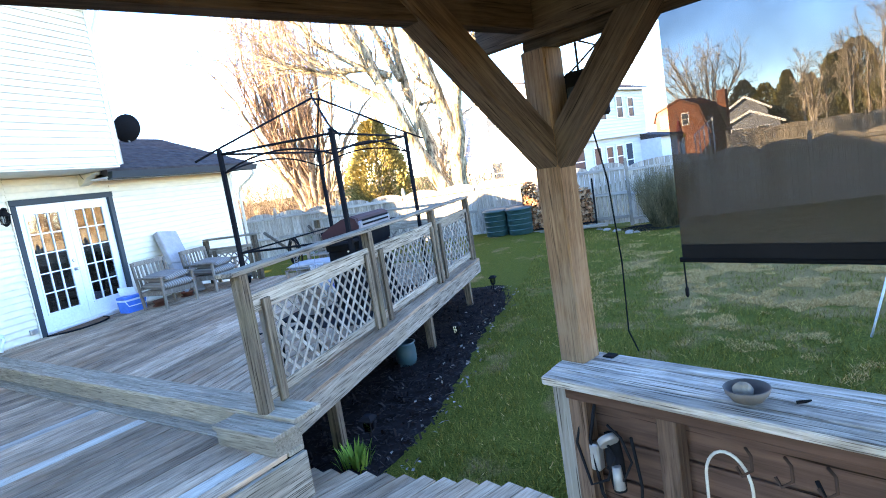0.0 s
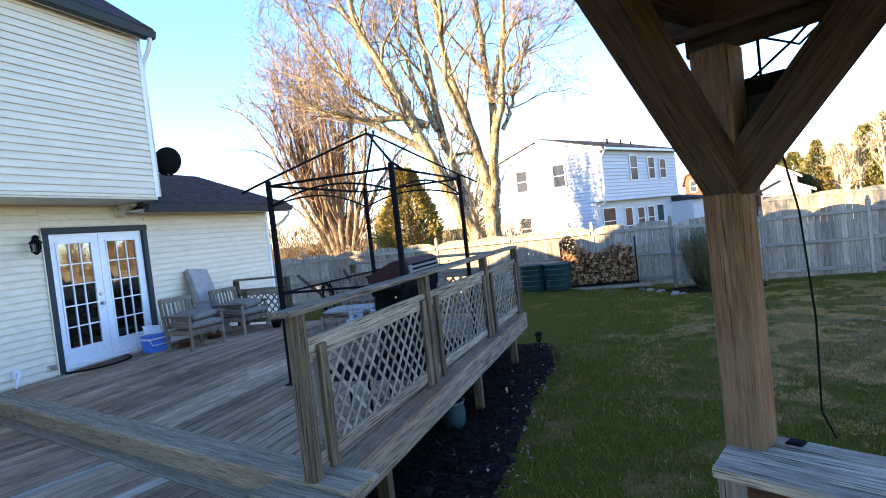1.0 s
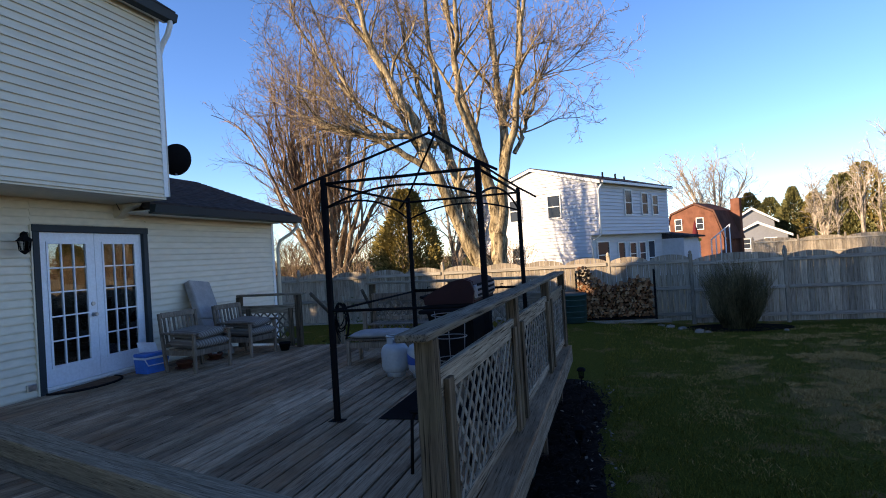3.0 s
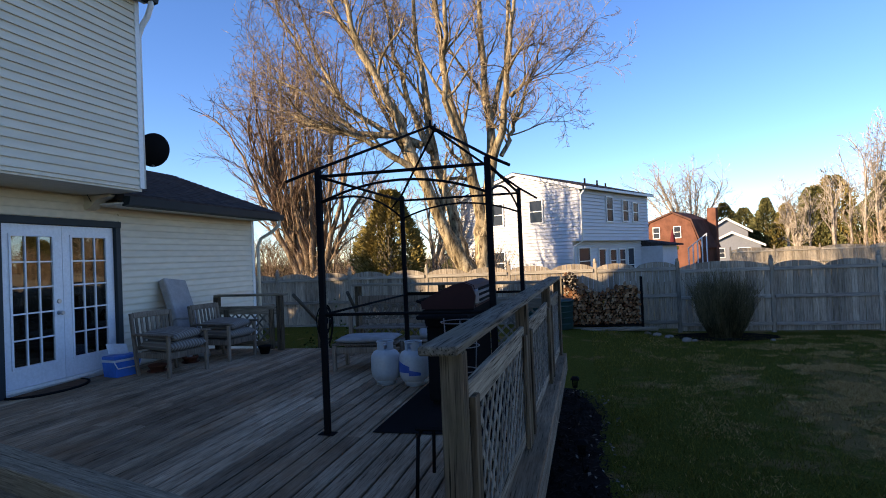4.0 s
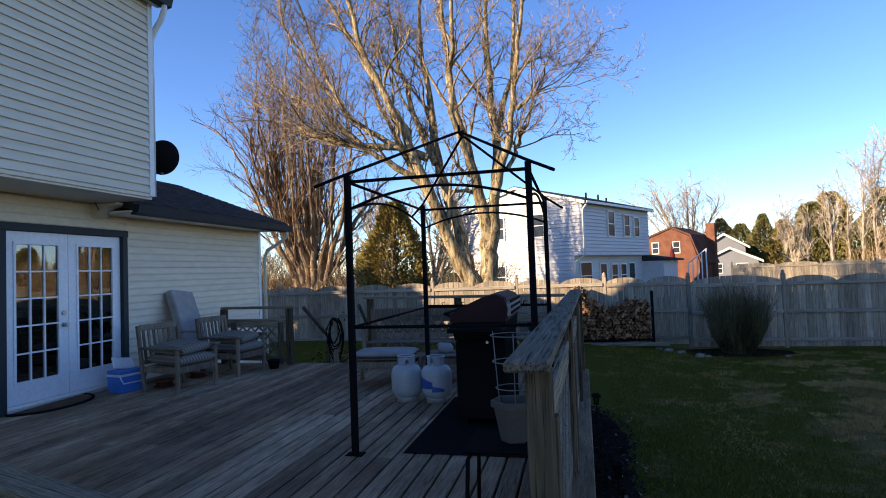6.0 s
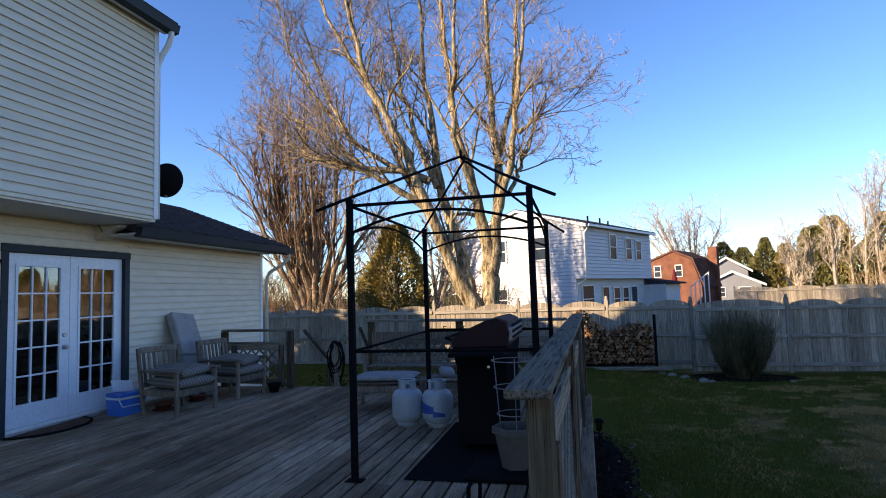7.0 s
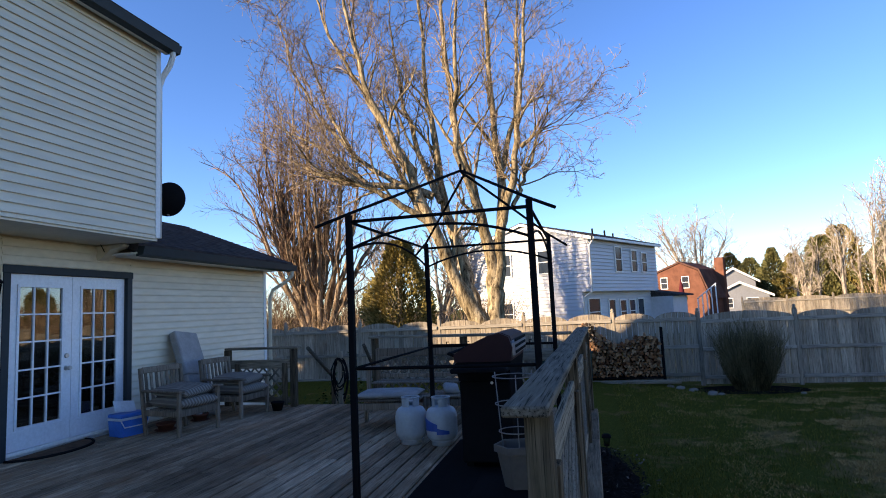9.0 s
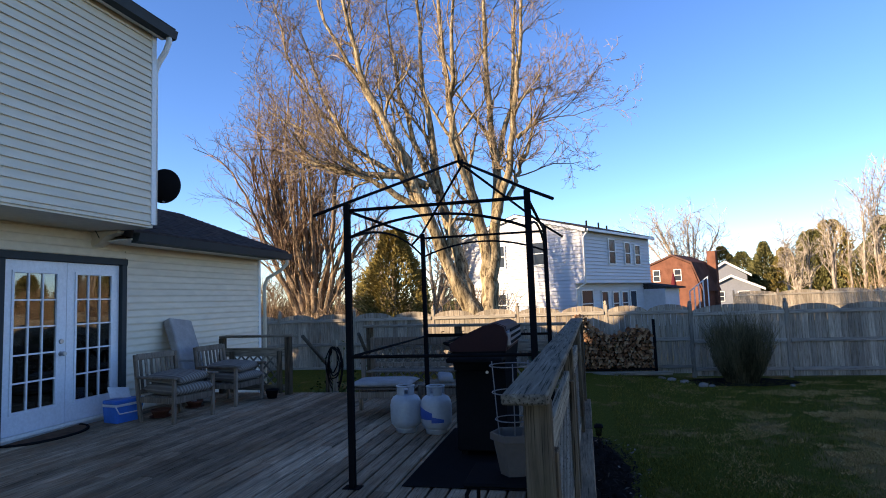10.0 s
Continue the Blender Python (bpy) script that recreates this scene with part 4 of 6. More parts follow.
def evergreen(name, label, x, y, z, radius, height, count, size, seed, mat, flat=1.0, blunt=0.62):
    """A trunk and a ragged cone of small upturned sprays in layers."""
    rng = random.Random(seed)
    verts, faces = [], []
    for k in range(count):
        u = rng.random() ** 1.25
        h = height * (0.05 + 0.95 * u)
        prof = radius * (1 - u) ** blunt * (0.82 + 0.18 * math.sin(9 * u + seed))
        a = rng.random() * 6.283
        lump = 1 + 0.16 * math.sin(5 * a + 7 * u) + 0.1 * math.sin(11 * a - 13 * u)
        r = prof * lump * rng.uniform(0.78, 1.0) + 0.05
        c = Vector((r * math.cos(a), r * math.sin(a) * flat, h))
        out = Vector((math.cos(a), math.sin(a), rng.uniform(0.2, 1.3))).normalized()
        side = out.cross((rng.gauss(0, 1), rng.gauss(0, 1), rng.gauss(0, 1))).normalized()
        s = size * rng.uniform(0.6, 1.4)
        i = len(verts)
        verts += [tuple(c - side * s * 0.28), tuple(c + side * s * 0.28), tuple(c + out * s + side * s * 0.1), tuple(c + out * s * 0.9 - side * s * 0.14)]
        faces.append((i, i + 1, i + 2, i + 3))
    t = thing(name, label, "tree", Matrix.Translation((x, y, z)))
    part("trunk", tube([(0, 0, -0.2), (0, 0, height * 0.5), (0, 0, height * 0.9)], [radius * 0.10, radius * 0.07, 0.02], 8), BARK, t)
    part("crown", raw("crown", verts, faces, mat), None, t)
    return t


evergreen("arborvitae", "dense yellow-green arborvitae shrub behind the fence", -8.72, 22.3, -0.2, 1.5, 4.75, 24000, 0.10, 3, NEEDLE, blunt=0.36)
wood_rng = random.Random(17)
for n in range(18):
    u = n / 17
    x, y = 18.5 + 30 * u + wood_rng.uniform(-0.7, 0.7), 92 - 33 * u + wood_rng.uniform(-2, 2)
    evergreen("evergreen_tree", "olive-brown evergreen in the wood beyond the fences", x, y, -0.4, wood_rng.uniform(2.2, 3.2) * (1.25 - 0.25 * u), wood_rng.uniform(6.2, 9.2) * (1.2 - 0.2 * u), 7500, 0.32, 20 + n, NEEDLE_DARK if n % 3 else NEEDLE, blunt=wood_rng.uniform(0.3, 0.8))
FINEST[0] = 0.022


def far_tree(x, y, h, seed, spread=0.5, stems=3, r=0.16, mat=None):
    rng = random.Random(seed)
    st = []
    for k in range(stems):
        dx, dy = rng.uniform(-1, 1) * spread * h * 0.28, rng.uniform(-1, 1) * spread * h * 0.28
        st.append([((x, y, -0.5), r), ((x + dx * 0.3, y + dy * 0.3, h * 0.3), r * 0.75), ((x + dx, y + dy, h * 0.72), r * 0.35)])
    plan = [(7, h * 0.30, 0.5, 0, 0), (5, 0.55, 0.55, 0.05, 5), (4, 0.5, 0.55, 0.04, 3), (0, 0, 0, 0.03, 2)]
    return tree_thing("bare_tree", "slender leafless tree lit by low sun in the distance", st, plan, seed, PALEBARK, PALEBARK, 6)


for n, (x, y, h, sp, k) in enumerate(((13.2, 88, 13.5, 1.5, 13), (19, 66, 6.5, 0.6, 3), (23.6, 63, 11.5, 0.12, 2), (25.4, 64, 13.5, 0.12, 2), (27.5, 63, 14.5, 0.12, 2), (21.5, 64, 9.0, 0.2, 2), (30, 62, 13.0, 0.3, 3), (33, 60, 12.0, 0.3, 3), (37, 55, 12.0, 0.4, 3),
                                      (-14.0, 36, 7.0, 0.7, 5), (-11.0, 38, 7.0, 0.8, 5), (42, 48, 11.0, 0.5, 3), (48, 38, 12.0, 0.5, 3), (18.6, 67, 8.5, 0.1, 2), (20.2, 66, 7.5, 0.1, 2), (22.6, 63, 10.0, 0.08, 1), (24.4, 62, 10.5, 0.08, 1), (26.4, 62, 12.5, 0.08, 1), (28.6, 61, 12.0, 0.08, 2))):
    far_tree(x, y, h, 60 + n, sp, k, 0.13 if sp < 0.2 else 0.2)


def thicket(count, xa, xb, ya, yb, tall, seed):
    """Tangled reddish brush along the back of the lots."""
    rng = random.Random(seed)
    th = Limbs()
    for k in range(count):
        x = rng.uniform(xa, xb)
        y = rng.uniform(ya, yb) + (3 if -9 < x < 0 else 0)
        h = rng.uniform(1.4, 3.6) * (1.15 if x < -12 else 0.85) * tall
        lean = Vector((rng.gauss(0, 0.25), rng.gauss(0, 0.25), 1))
        p = Vector((x, y, -0.2))
        pts = [p, p + lean * h * 0.4, p + lean * h * 0.75 + Vector((rng.gauss(0, .15), rng.gauss(0, .15), 0)), p + lean * h + Vector((rng.gauss(0, .3), rng.gauss(0, .3), 0))]
        th.tube(pts, [0.03 * tall, 0.02 * tall, 0.012 * tall, 0.005 * tall], 3)
        for q in range(5):
            i = rng.choice((1, 2))
            d = Vector((rng.gauss(0, 0.5), rng.gauss(0, 0.5), rng.uniform(0.3, 1.0))) * h * 0.25
            th.tube([pts[i], pts[i] + d * 0.6, pts[i] + d], [0.012 * tall, 0.008 * tall, 0.004 * tall], 3)
    tagged(new("brush", raw("brush", th.verts, th.faces, BROWNBARK)), "tangle of leafless reddish brush behind the back fence", "brush", kind="stuff")


thicket(1500, -26, -6.2, 24, 33, 1.0, 31)
thicket(1300, 22, 54, 46, 64, 1.7, 32)

# added evergreens out of view, there only to throw shade on the left fence
for n, (x, y, r, h) in enumerate(((-19.0, 9.4, 1.9, 6.3), (-19.4, 11.6, 2.2, 6.1), (-19.8, 13.8, 2.1, 6.3))):
    evergreen("evergreen_tree", "unseen evergreen added behind the house to shade the fence", x, y, -0.3, r, h, 4000, 0.4, 40 + n, NEEDLE_DARK, blunt=0.4)

# ---- pavilion and bar ----
PF = pose(0.02, 3.78, 0, 0, 0, -31.8)
PU = pose(0.003, 3.64, 0, 0, 0, -31.8)      # own x along the bar, own y outwards to the lawn


def pavilion():
    p = thing("pavilion", "brown timber pavilion with braced square posts", "pavilion", PU)
    zb = 2.64
    posts = ((0, 0), (4.2, 0), (0, -4.2), (4.2, -4.2))
    joint = 2.18
    for x, y in posts:
        part("post", box(x - 0.07, x + 0.07, y - 0.07, y + 0.07, PAV, zb, 0.008), CEDAR_Z, p)
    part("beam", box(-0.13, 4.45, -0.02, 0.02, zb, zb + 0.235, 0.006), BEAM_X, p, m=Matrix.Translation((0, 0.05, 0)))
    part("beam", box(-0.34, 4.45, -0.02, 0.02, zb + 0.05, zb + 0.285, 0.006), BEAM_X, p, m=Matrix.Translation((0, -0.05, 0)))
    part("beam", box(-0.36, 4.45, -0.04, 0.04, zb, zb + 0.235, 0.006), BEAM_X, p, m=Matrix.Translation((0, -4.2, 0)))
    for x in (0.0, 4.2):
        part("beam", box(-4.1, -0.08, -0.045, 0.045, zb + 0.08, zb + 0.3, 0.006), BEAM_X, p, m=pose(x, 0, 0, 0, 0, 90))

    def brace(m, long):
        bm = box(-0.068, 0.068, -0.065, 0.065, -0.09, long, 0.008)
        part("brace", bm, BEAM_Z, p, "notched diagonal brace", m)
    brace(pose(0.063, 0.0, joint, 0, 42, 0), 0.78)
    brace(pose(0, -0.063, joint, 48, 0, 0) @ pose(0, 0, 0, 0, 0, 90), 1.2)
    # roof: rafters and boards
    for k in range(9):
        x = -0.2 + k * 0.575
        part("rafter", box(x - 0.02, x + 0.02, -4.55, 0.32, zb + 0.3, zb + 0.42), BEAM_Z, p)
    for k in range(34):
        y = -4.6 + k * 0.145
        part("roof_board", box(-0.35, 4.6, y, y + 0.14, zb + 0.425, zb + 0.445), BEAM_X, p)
    return p


def screen():
    """A lowered shade of dark see-through mesh."""
    m, t, b = material("shade_mesh", 0.9)
    b.inputs["Base Color"].default_value = (0.055, 0.045, 0.037, 1)
    clear, mix = t.nodes.new("ShaderNodeBsdfTransparent"), t.nodes.new("ShaderNodeMixShader")
    uv = t.nodes.new("ShaderNodeTexCoord")
    n = node(t, "ShaderNodeTexNoise", Scale=3.0, Detail=3.0)
    t.links.new(uv.outputs["Object"], n.inputs["Vector"])
    r = ramp(t, n.outputs[0], [(0.3, (0.70, 0.70, 0.70)), (0.7, (0.78, 0.78, 0.78))])
    t.links.new(r.outputs[0], mix.inputs[0])
    t.links.new(clear.outputs[0], mix.inputs[1])
    t.links.new(b.outputs[0], mix.inputs[2])
    t.links.new(mix.outputs[0], t.nodes["Material Output"].inputs[0])
    s = thing("roller_shade", "lowered dark brown see-through mesh sun shade with a bottom bar", "shade", PF)
    part("mesh_cloth", box(0.535, 3.9, 0.085, 0.087, 1.665, 2.88), m, s)
    part("hem", box(0.535, 3.9, 0.082, 0.090, 1.60, 1.667, 0.003), RUBBER, s, "doubled dark hem")
    part("bottom_bar", tube([(0.525, 0.086, 1.595), (3.91, 0.086, 1.595)], 0.012, 8), BLACK, s, "black bottom bar")
    part("cord", tube([(0.538, 0.086, 1.59), (0.54, 0.086, 1.46)], 0.004, 5), BLACK, s)
    part("cord_pull", lathe([(0.004, 1.40), (0.009, 1.41), (0.009, 1.44), (0.003, 1.45)], 8), BLACK, s, m=Matrix.Translation((0.54, 0.086, 0.02)))


def bar():
    p = thing("bar_counter", "weathered outdoor bar with a grey plank top and reddish panels", "bar", PU)
    top = 1.135
    for k, (a, b) in enumerate(((-0.29, -0.194), (-0.19, -0.094), (-0.09, 0.006), (0.01, 0.106))):
        xa = -0.16 + 0.03 * k
        bm = box(xa, 4.1, a, b, top - 0.04, top + 0.002 * (k % 2), 0.006)
        for v in bm.verts:
            if v.co.x < xa + 0.02:
                v.co.x += -0.2 * (v.co.y + 0.40) - xa
        part("top_plank", bm, BAR_X, p)
    part("apron", box(0.08, 4.0, -0.255, -0.228, top - 0.10, top - 0.042, 0.004), PLY, p)
    for x in (0.085, 0.52, 1.36, 2.2, 3.0):
        part("stud", box(x, x + 0.085, -0.245, -0.16, PAV, top - 0.045, 0.005), STUD_Z, p)
    part("corner_leg", box(-0.068, 0.066, -0.165, -0.074, PAV, top - 0.045, 0.006), LATTICE, p, "pale weathered corner leg")
    for k in range(5):
        z = PAV + 0.02 + k * 0.195
        part("back_panel", box(0.09, 4.0, -0.12, -0.10, z, z + 0.175, 0.003), PLY, p, "reddish brown board")
    part("backing", box(0.09, 4.0, -0.096, -0.084, PAV, top - 0.045), PLY, p)
    return p


pavilion()
screen()
bar()


def pavilion_floor():
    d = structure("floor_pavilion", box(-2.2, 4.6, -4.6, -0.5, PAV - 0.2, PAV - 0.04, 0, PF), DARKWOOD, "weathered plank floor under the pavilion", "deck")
    rngp = random.Random(8)
    for k in range(52):
        x = -3.35 + k * 0.145
        front = 0.17 - 0.48 * max(0, -0.85 - x)
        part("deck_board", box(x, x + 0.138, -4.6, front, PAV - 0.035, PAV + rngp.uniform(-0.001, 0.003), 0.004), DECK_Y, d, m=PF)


pavilion_floor()

# ---- things on the deck ----
GREYCLOTH = plain("grey_outdoor_cloth", (0.33, 0.31, 0.30), 0.95, spread=0.15, grain=60, relief=0.3)
BLUE = plain("blue_cooler_plastic", (0.02, 0.17, 0.62), 0.4)
WHITEPL = plain("white_plastic", (0.72, 0.76, 0.80), 0.4)
TANKPAINT = plain("tank_white_paint", (0.42, 0.44, 0.46), 0.4, spread=0.06)
DECALBLUE = plain("blue_decal", (0.02, 0.08, 0.35), 0.4)
MAROON = plain("maroon_enamel", (0.034, 0.008, 0.007), 0.75)
COIR = plain("brown_coir", (0.15, 0.085, 0.055), 0.95, spread=0.3, grain=90, relief=0.6)
TERRACOTTA = plain("aged_planter_plastic", (0.13, 0.105, 0.09), 0.7)
GREENPL = plain("dark_green_plastic", (0.010, 0.045, 0.040), 0.5)
TEAL = plain("teal_glaze", (0.022, 0.06, 0.065), 0.4)


def stripes():
    """Brown cloth with pale stripes, across the cushion."""
    m, t, b = material("striped_cushion_cloth", 0.95)
    uv = coords(t, (1, 1, 1), False)
    w = node(t, "ShaderNodeTexWave", Scale=7.0, Distortion=0.6, Detail=2.0)
    w.bands_direction = "Y"
    t.links.new(uv, w.inputs["Vector"])
    r = ramp(t, w.outputs["Fac"], [(0.25, (0.16, 0.13, 0.11)), (0.55, (0.21, 0.175, 0.15)), (0.85, (0.28, 0.245, 0.21))])
    f = node(t, "ShaderNodeTexNoise", Scale=120.0, Detail=4.0)
    t.links.new(uv, f.inputs["Vector"])
    t.links.new(r.outputs[0], b.inputs["Base Color"])
    bump(t, b, f.outputs[0], 0.3, 0.004)
    return m


STRIPE = stripes()


def cushion(sx, sy, sz, tufts=0):
    """A stuffed cushion: rounded edges, a slightly domed top and dimples."""
    n = 14
    bm = bmesh.new()
    grid = {}
    for side in (1, -1):
        for i in range(n + 1):
            for j in range(n + 1):
                u, v = 2 * i / n - 1, 2 * j / n - 1
                edge = (1 - abs(u) ** 5) * (1 - abs(v) ** 5)
                dome = 0.55 + 0.45 * edge ** 0.5 * (1 - 0.25 * (u * u + v * v) / 2)
                z = side * sz / 2 * dome * (edge ** 0.22 if edge > 0 else 0)
                z += 0.006 * noise.noise((u * 3, v * 3, side * 2.0)) * edge
                if tufts:
                    z -= side * 0.012 * math.exp(-((abs(u) - 0.45) ** 2 + (abs(v) - 0.45) ** 2) * 40)
                key = (i, j, side if 0 < i < n and 0 < j < n else 0)
                if key not in grid:
                    grid[key] = bm.verts.new((u * sx / 2, v * sy / 2, z))
    g = lambda i, j, s: grid[(i, j, s if 0 < i < n and 0 < j < n else 0)]
    for s in (1, -1):
        for i in range(n):
            for j in range(n):
                q = [g(i, j, s), g(i + 1, j, s), g(i + 1, j + 1, s), g(i, j + 1, s)]
                f = bm.faces.new(q if s > 0 else q[::-1])
                f.smooth = True
    return bm


def armchair(m, group="armchairs by the wall"):
    """Own x runs forwards from the back; the seat is 0.4 m up."""
    c = thing("armchair", "weathered wooden slatted armchair with brown striped cushions", "chair", m, group)
    for y in (-0.29, 0.29):
        part("leg", box(0.275, 0.32, y - 0.021, y + 0.021, 0, 0.60, 0.006), TEAK, c)
        part("leg", box(-0.025, 0.02, -0.021, 0.021, 0, 0.94, 0.006, pose(-0.27, y, 0, 0, -7, 0)), TEAK, c)
        part("armrest", box(-0.33, 0.36, y - 0.045, y + 0.045, 0.60, 0.63, 0.01), TEAK, c)
        part("side_rail", box(-0.27, 0.29, y - 0.016, y + 0.016, 0.27, 0.35, 0.004), TEAK, c)
    part("front_rail", box(0.28, 0.315, -0.27, 0.27, 0.27, 0.36, 0.004), TEAK, c)
    part("back_rail", box(-0.015, 0.02, -0.27, 0.27, 0.86, 0.95, 0.008, pose(-0.27, 0, 0, 0, -7, 0)), TEAK, c)
    part("back_rail", box(-0.015, 0.02, -0.27, 0.27, 0.38, 0.44, 0.004, pose(-0.27, 0, 0, 0, -7, 0)), TEAK, c)
    for k in range(7):
        y = -0.225 + 0.075 * k
        part("back_slat", box(-0.006, 0.008, y - 0.02, y + 0.02, 0.44, 0.86, 0.003, pose(-0.27, 0, 0, 0, -7, 0)), TEAK, c)
    for k in range(6):
        part("seat_slat", box(-0.24 + 0.09 * k, -0.17 + 0.09 * k, -0.27, 0.27, 0.345, 0.362, 0.003), TEAK, c)
    return c


for x, y, rz in ((-7.48, 8.99, -12.0), (-7.42, 10.14, -5.0)):
    m = pose(x, y, DECK, 0, 0, rz) @ Matrix.Diagonal((1.06, 1.06, 0.91, 1))
    armchair(m)
    tagged(new("seat_cushion", mesh_of("seat_cushion", cushion(0.60, 0.57, 0.17, 1), STRIPE)), "brown striped cushion on the seat of an armchair", "cushion", "armchair cushions").matrix_basis = m @ pose(0.04, 0, 0.445, 0, 2, 0)
    tagged(new("back_cushion", mesh_of("back_cushion", cushion(0.56, 0.54, 0.15, 1), STRIPE)), "brown striped cushion lying loose on an armchair", "cushion", "armchair cushions").matrix_basis = m @ pose(0.02, 0.01, 0.595, 3, 4, 8)


def lounge_cushion():
    c = thing("lounge_cushion", "thick folded grey lounger cushion leaning on the wall", "cushion", pose(-7.84, 10.02, DECK, 0, 0, 0) @ pose(0, 0, 0, 0, -25, 0) @ pose(0, 0, 0, -8, 0, 0))
    part("upper_section", box(-0.36, 0.36, -0.25, 0.25, -0.07, 0.07, 0.03, None, 3), GREYCLOTH, c, m=pose(0.0, 0.0, 1.03, 0, 90, 0))
    part("lower_section", box(-0.33, 0.33, -0.25, 0.25, -0.07, 0.07, 0.03, None, 3), GREYCLOTH, c, m=pose(0.0, 0.0, 0.34, 0, 88, 0))
    return c


lounge_cushion()


def cooler():
    c = thing("cooler", "small blue and white plastic picnic cooler by the door", "cooler", pose(-8.14, 8.80, DECK, 0, 0, 78))
    part("body", prism([(-0.17, 0), (0.17, 0), (0.195, 0.22), (-0.195, 0.22)], -0.13, 0.13), BLUE, c)
    part("rim", box(-0.205, 0.205, -0.14, 0.14, 0.205, 0.235, 0.008), WHITEPL, c, "white rim")
    part("lid", box(-0.20, 0.20, -0.135, 0.135, 0.236, 0.285, 0.012), BLUE, c)
    part("handle", tube([(-0.205, -0.142, 0.21), (-0.16, -0.15, 0.12), (0.16, -0.15, 0.12), (0.205, -0.142, 0.21)], 0.008, 8), WHITEPL, c, "white swing handle")
    part("tray", box(-0.16, 0.16, -0.01, 0.01, 0, 0.16, 0.008, pose(-0.02, 0.02, 0.29, -28, 8, 4)), WHITEPL, c, "white lid tray standing open")
    return c


cooler()


def door_mat():
    bm = bmesh.new()
    R = 0.54
    ring = [(R * 0.68 * math.sin(a), -R * math.cos(a)) for a in (math.pi * k / 24 for k in range(25))]
    lo = [bm.verts.new((x, y, 0)) for x, y in ring]
    hi = [bm.verts.new((x * 0.97, y * 0.975, 0.014)) for x, y in ring]
    bm.faces.new(lo[::-1])
    bm.faces.new(hi)
    for k in range(25):
        bm.faces.new((lo[k], lo[(k + 1) % 25], hi[(k + 1) % 25], hi[k]))
    mat = thing("door_mat", "half-round brown coir mat with a black rim at the door", "mat", pose(WALL + 0.05, 7.93, DECK + 0.005, 0, 0, 3))
    part("rim", tube([(x * 1.02, y * 1.02, 0.008) for x, y in ring], 0.016, 6), RUBBER, mat, "black rubber rim")
    part("mat_face", bm, COIR, mat)


door_mat()


def black_pot():
    p = thing("flower_pot", "small empty black plastic pot on the deck by the railing", "pot", Matrix.Translation((-6.95, 10.5, DECK + 0.004)) @ Matrix.Diagonal((0.8, 0.8, 0.8, 1)))
    part("pot", lathe([(0.085, 0), (0.12, 0.14), (0.13, 0.142), (0.13, 0.165), (0.118, 0.165), (0.10, 0.10), (0.02, 0.09)], 20), RUBBER, p)


black_pot()


def clay_pot(x, y, size):
    p = thing("clay_pot", "low red clay pot pushed under an armchair", "pot", Matrix.Translation((x, y, DECK + 0.004)) @ Matrix.Scale(size, 4), "clay pots")
    part("bowl", lathe([(0.11, 0), (0.15, 0.10), (0.165, 0.10), (0.165, 0.135), (0.15, 0.135), (0.13, 0.06), (0.02, 0.05)], 24), CLAY, p)
    part("saucer", lathe([(0.15, -0.003), (0.185, 0.012), (0.185, 0.022), (0.17, 0.020), (0.14, 0.008)], 24), CLAY, p)


CLAY = plain("red_clay", (0.17, 0.065, 0.045), 0.85, spread=0.2)
clay_pot(-7.78, 9.06, 0.75)
clay_pot(-7.76, 9.74, 0.7)


def wall_lantern():
    w = thing("wall_lantern", "black metal lantern on the siding beside the door", "lamp", Matrix.Translation((WALL + 0.016, 7.12, 2.50)))
    part("back_plate", lathe([(0.05, 0), (0.055, 0.006), (0.04, 0.02)], 16), BLACK, w, m=pose(0, 0.12, 0.10, 0, 90, 0))
    part("arm", tube([(0.0, 0.12, 0.10), (0.08, 0.10, 0.13), (0.15, 0.03, 0.12), (0.16, 0.0, 0.09)], 0.012, 8), BLACK, w)
    part("hood", lathe([(0.085, 0.02), (0.09, 0.03), (0.03, 0.09), (0.008, 0.10)], 8), BLACK, w, m=Matrix.Translation((0.16, 0, 0)))
    part("glass_body", lathe([(0.045, -0.10), (0.068, 0.02)], 8), GLASS, w, m=Matrix.Translation((0.16, 0, 0)))
    for a in range(4):
        x, y = 0.16 + 0.055 * math.cos(a * 1.571 + 0.78), 0.055 * math.sin(a * 1.571 + 0.78)
        part("rib", tube([(x, y, -0.10), (0.16 + (x - 0.16) * 1.25, y * 1.25, 0.02)], 0.006, 6), BLACK, w)
    part("base", lathe([(0.012, -0.14), (0.05, -0.105), (0.05, -0.095)], 8), BLACK, w, m=Matrix.Translation((0.16, 0, 0)))


wall_lantern()


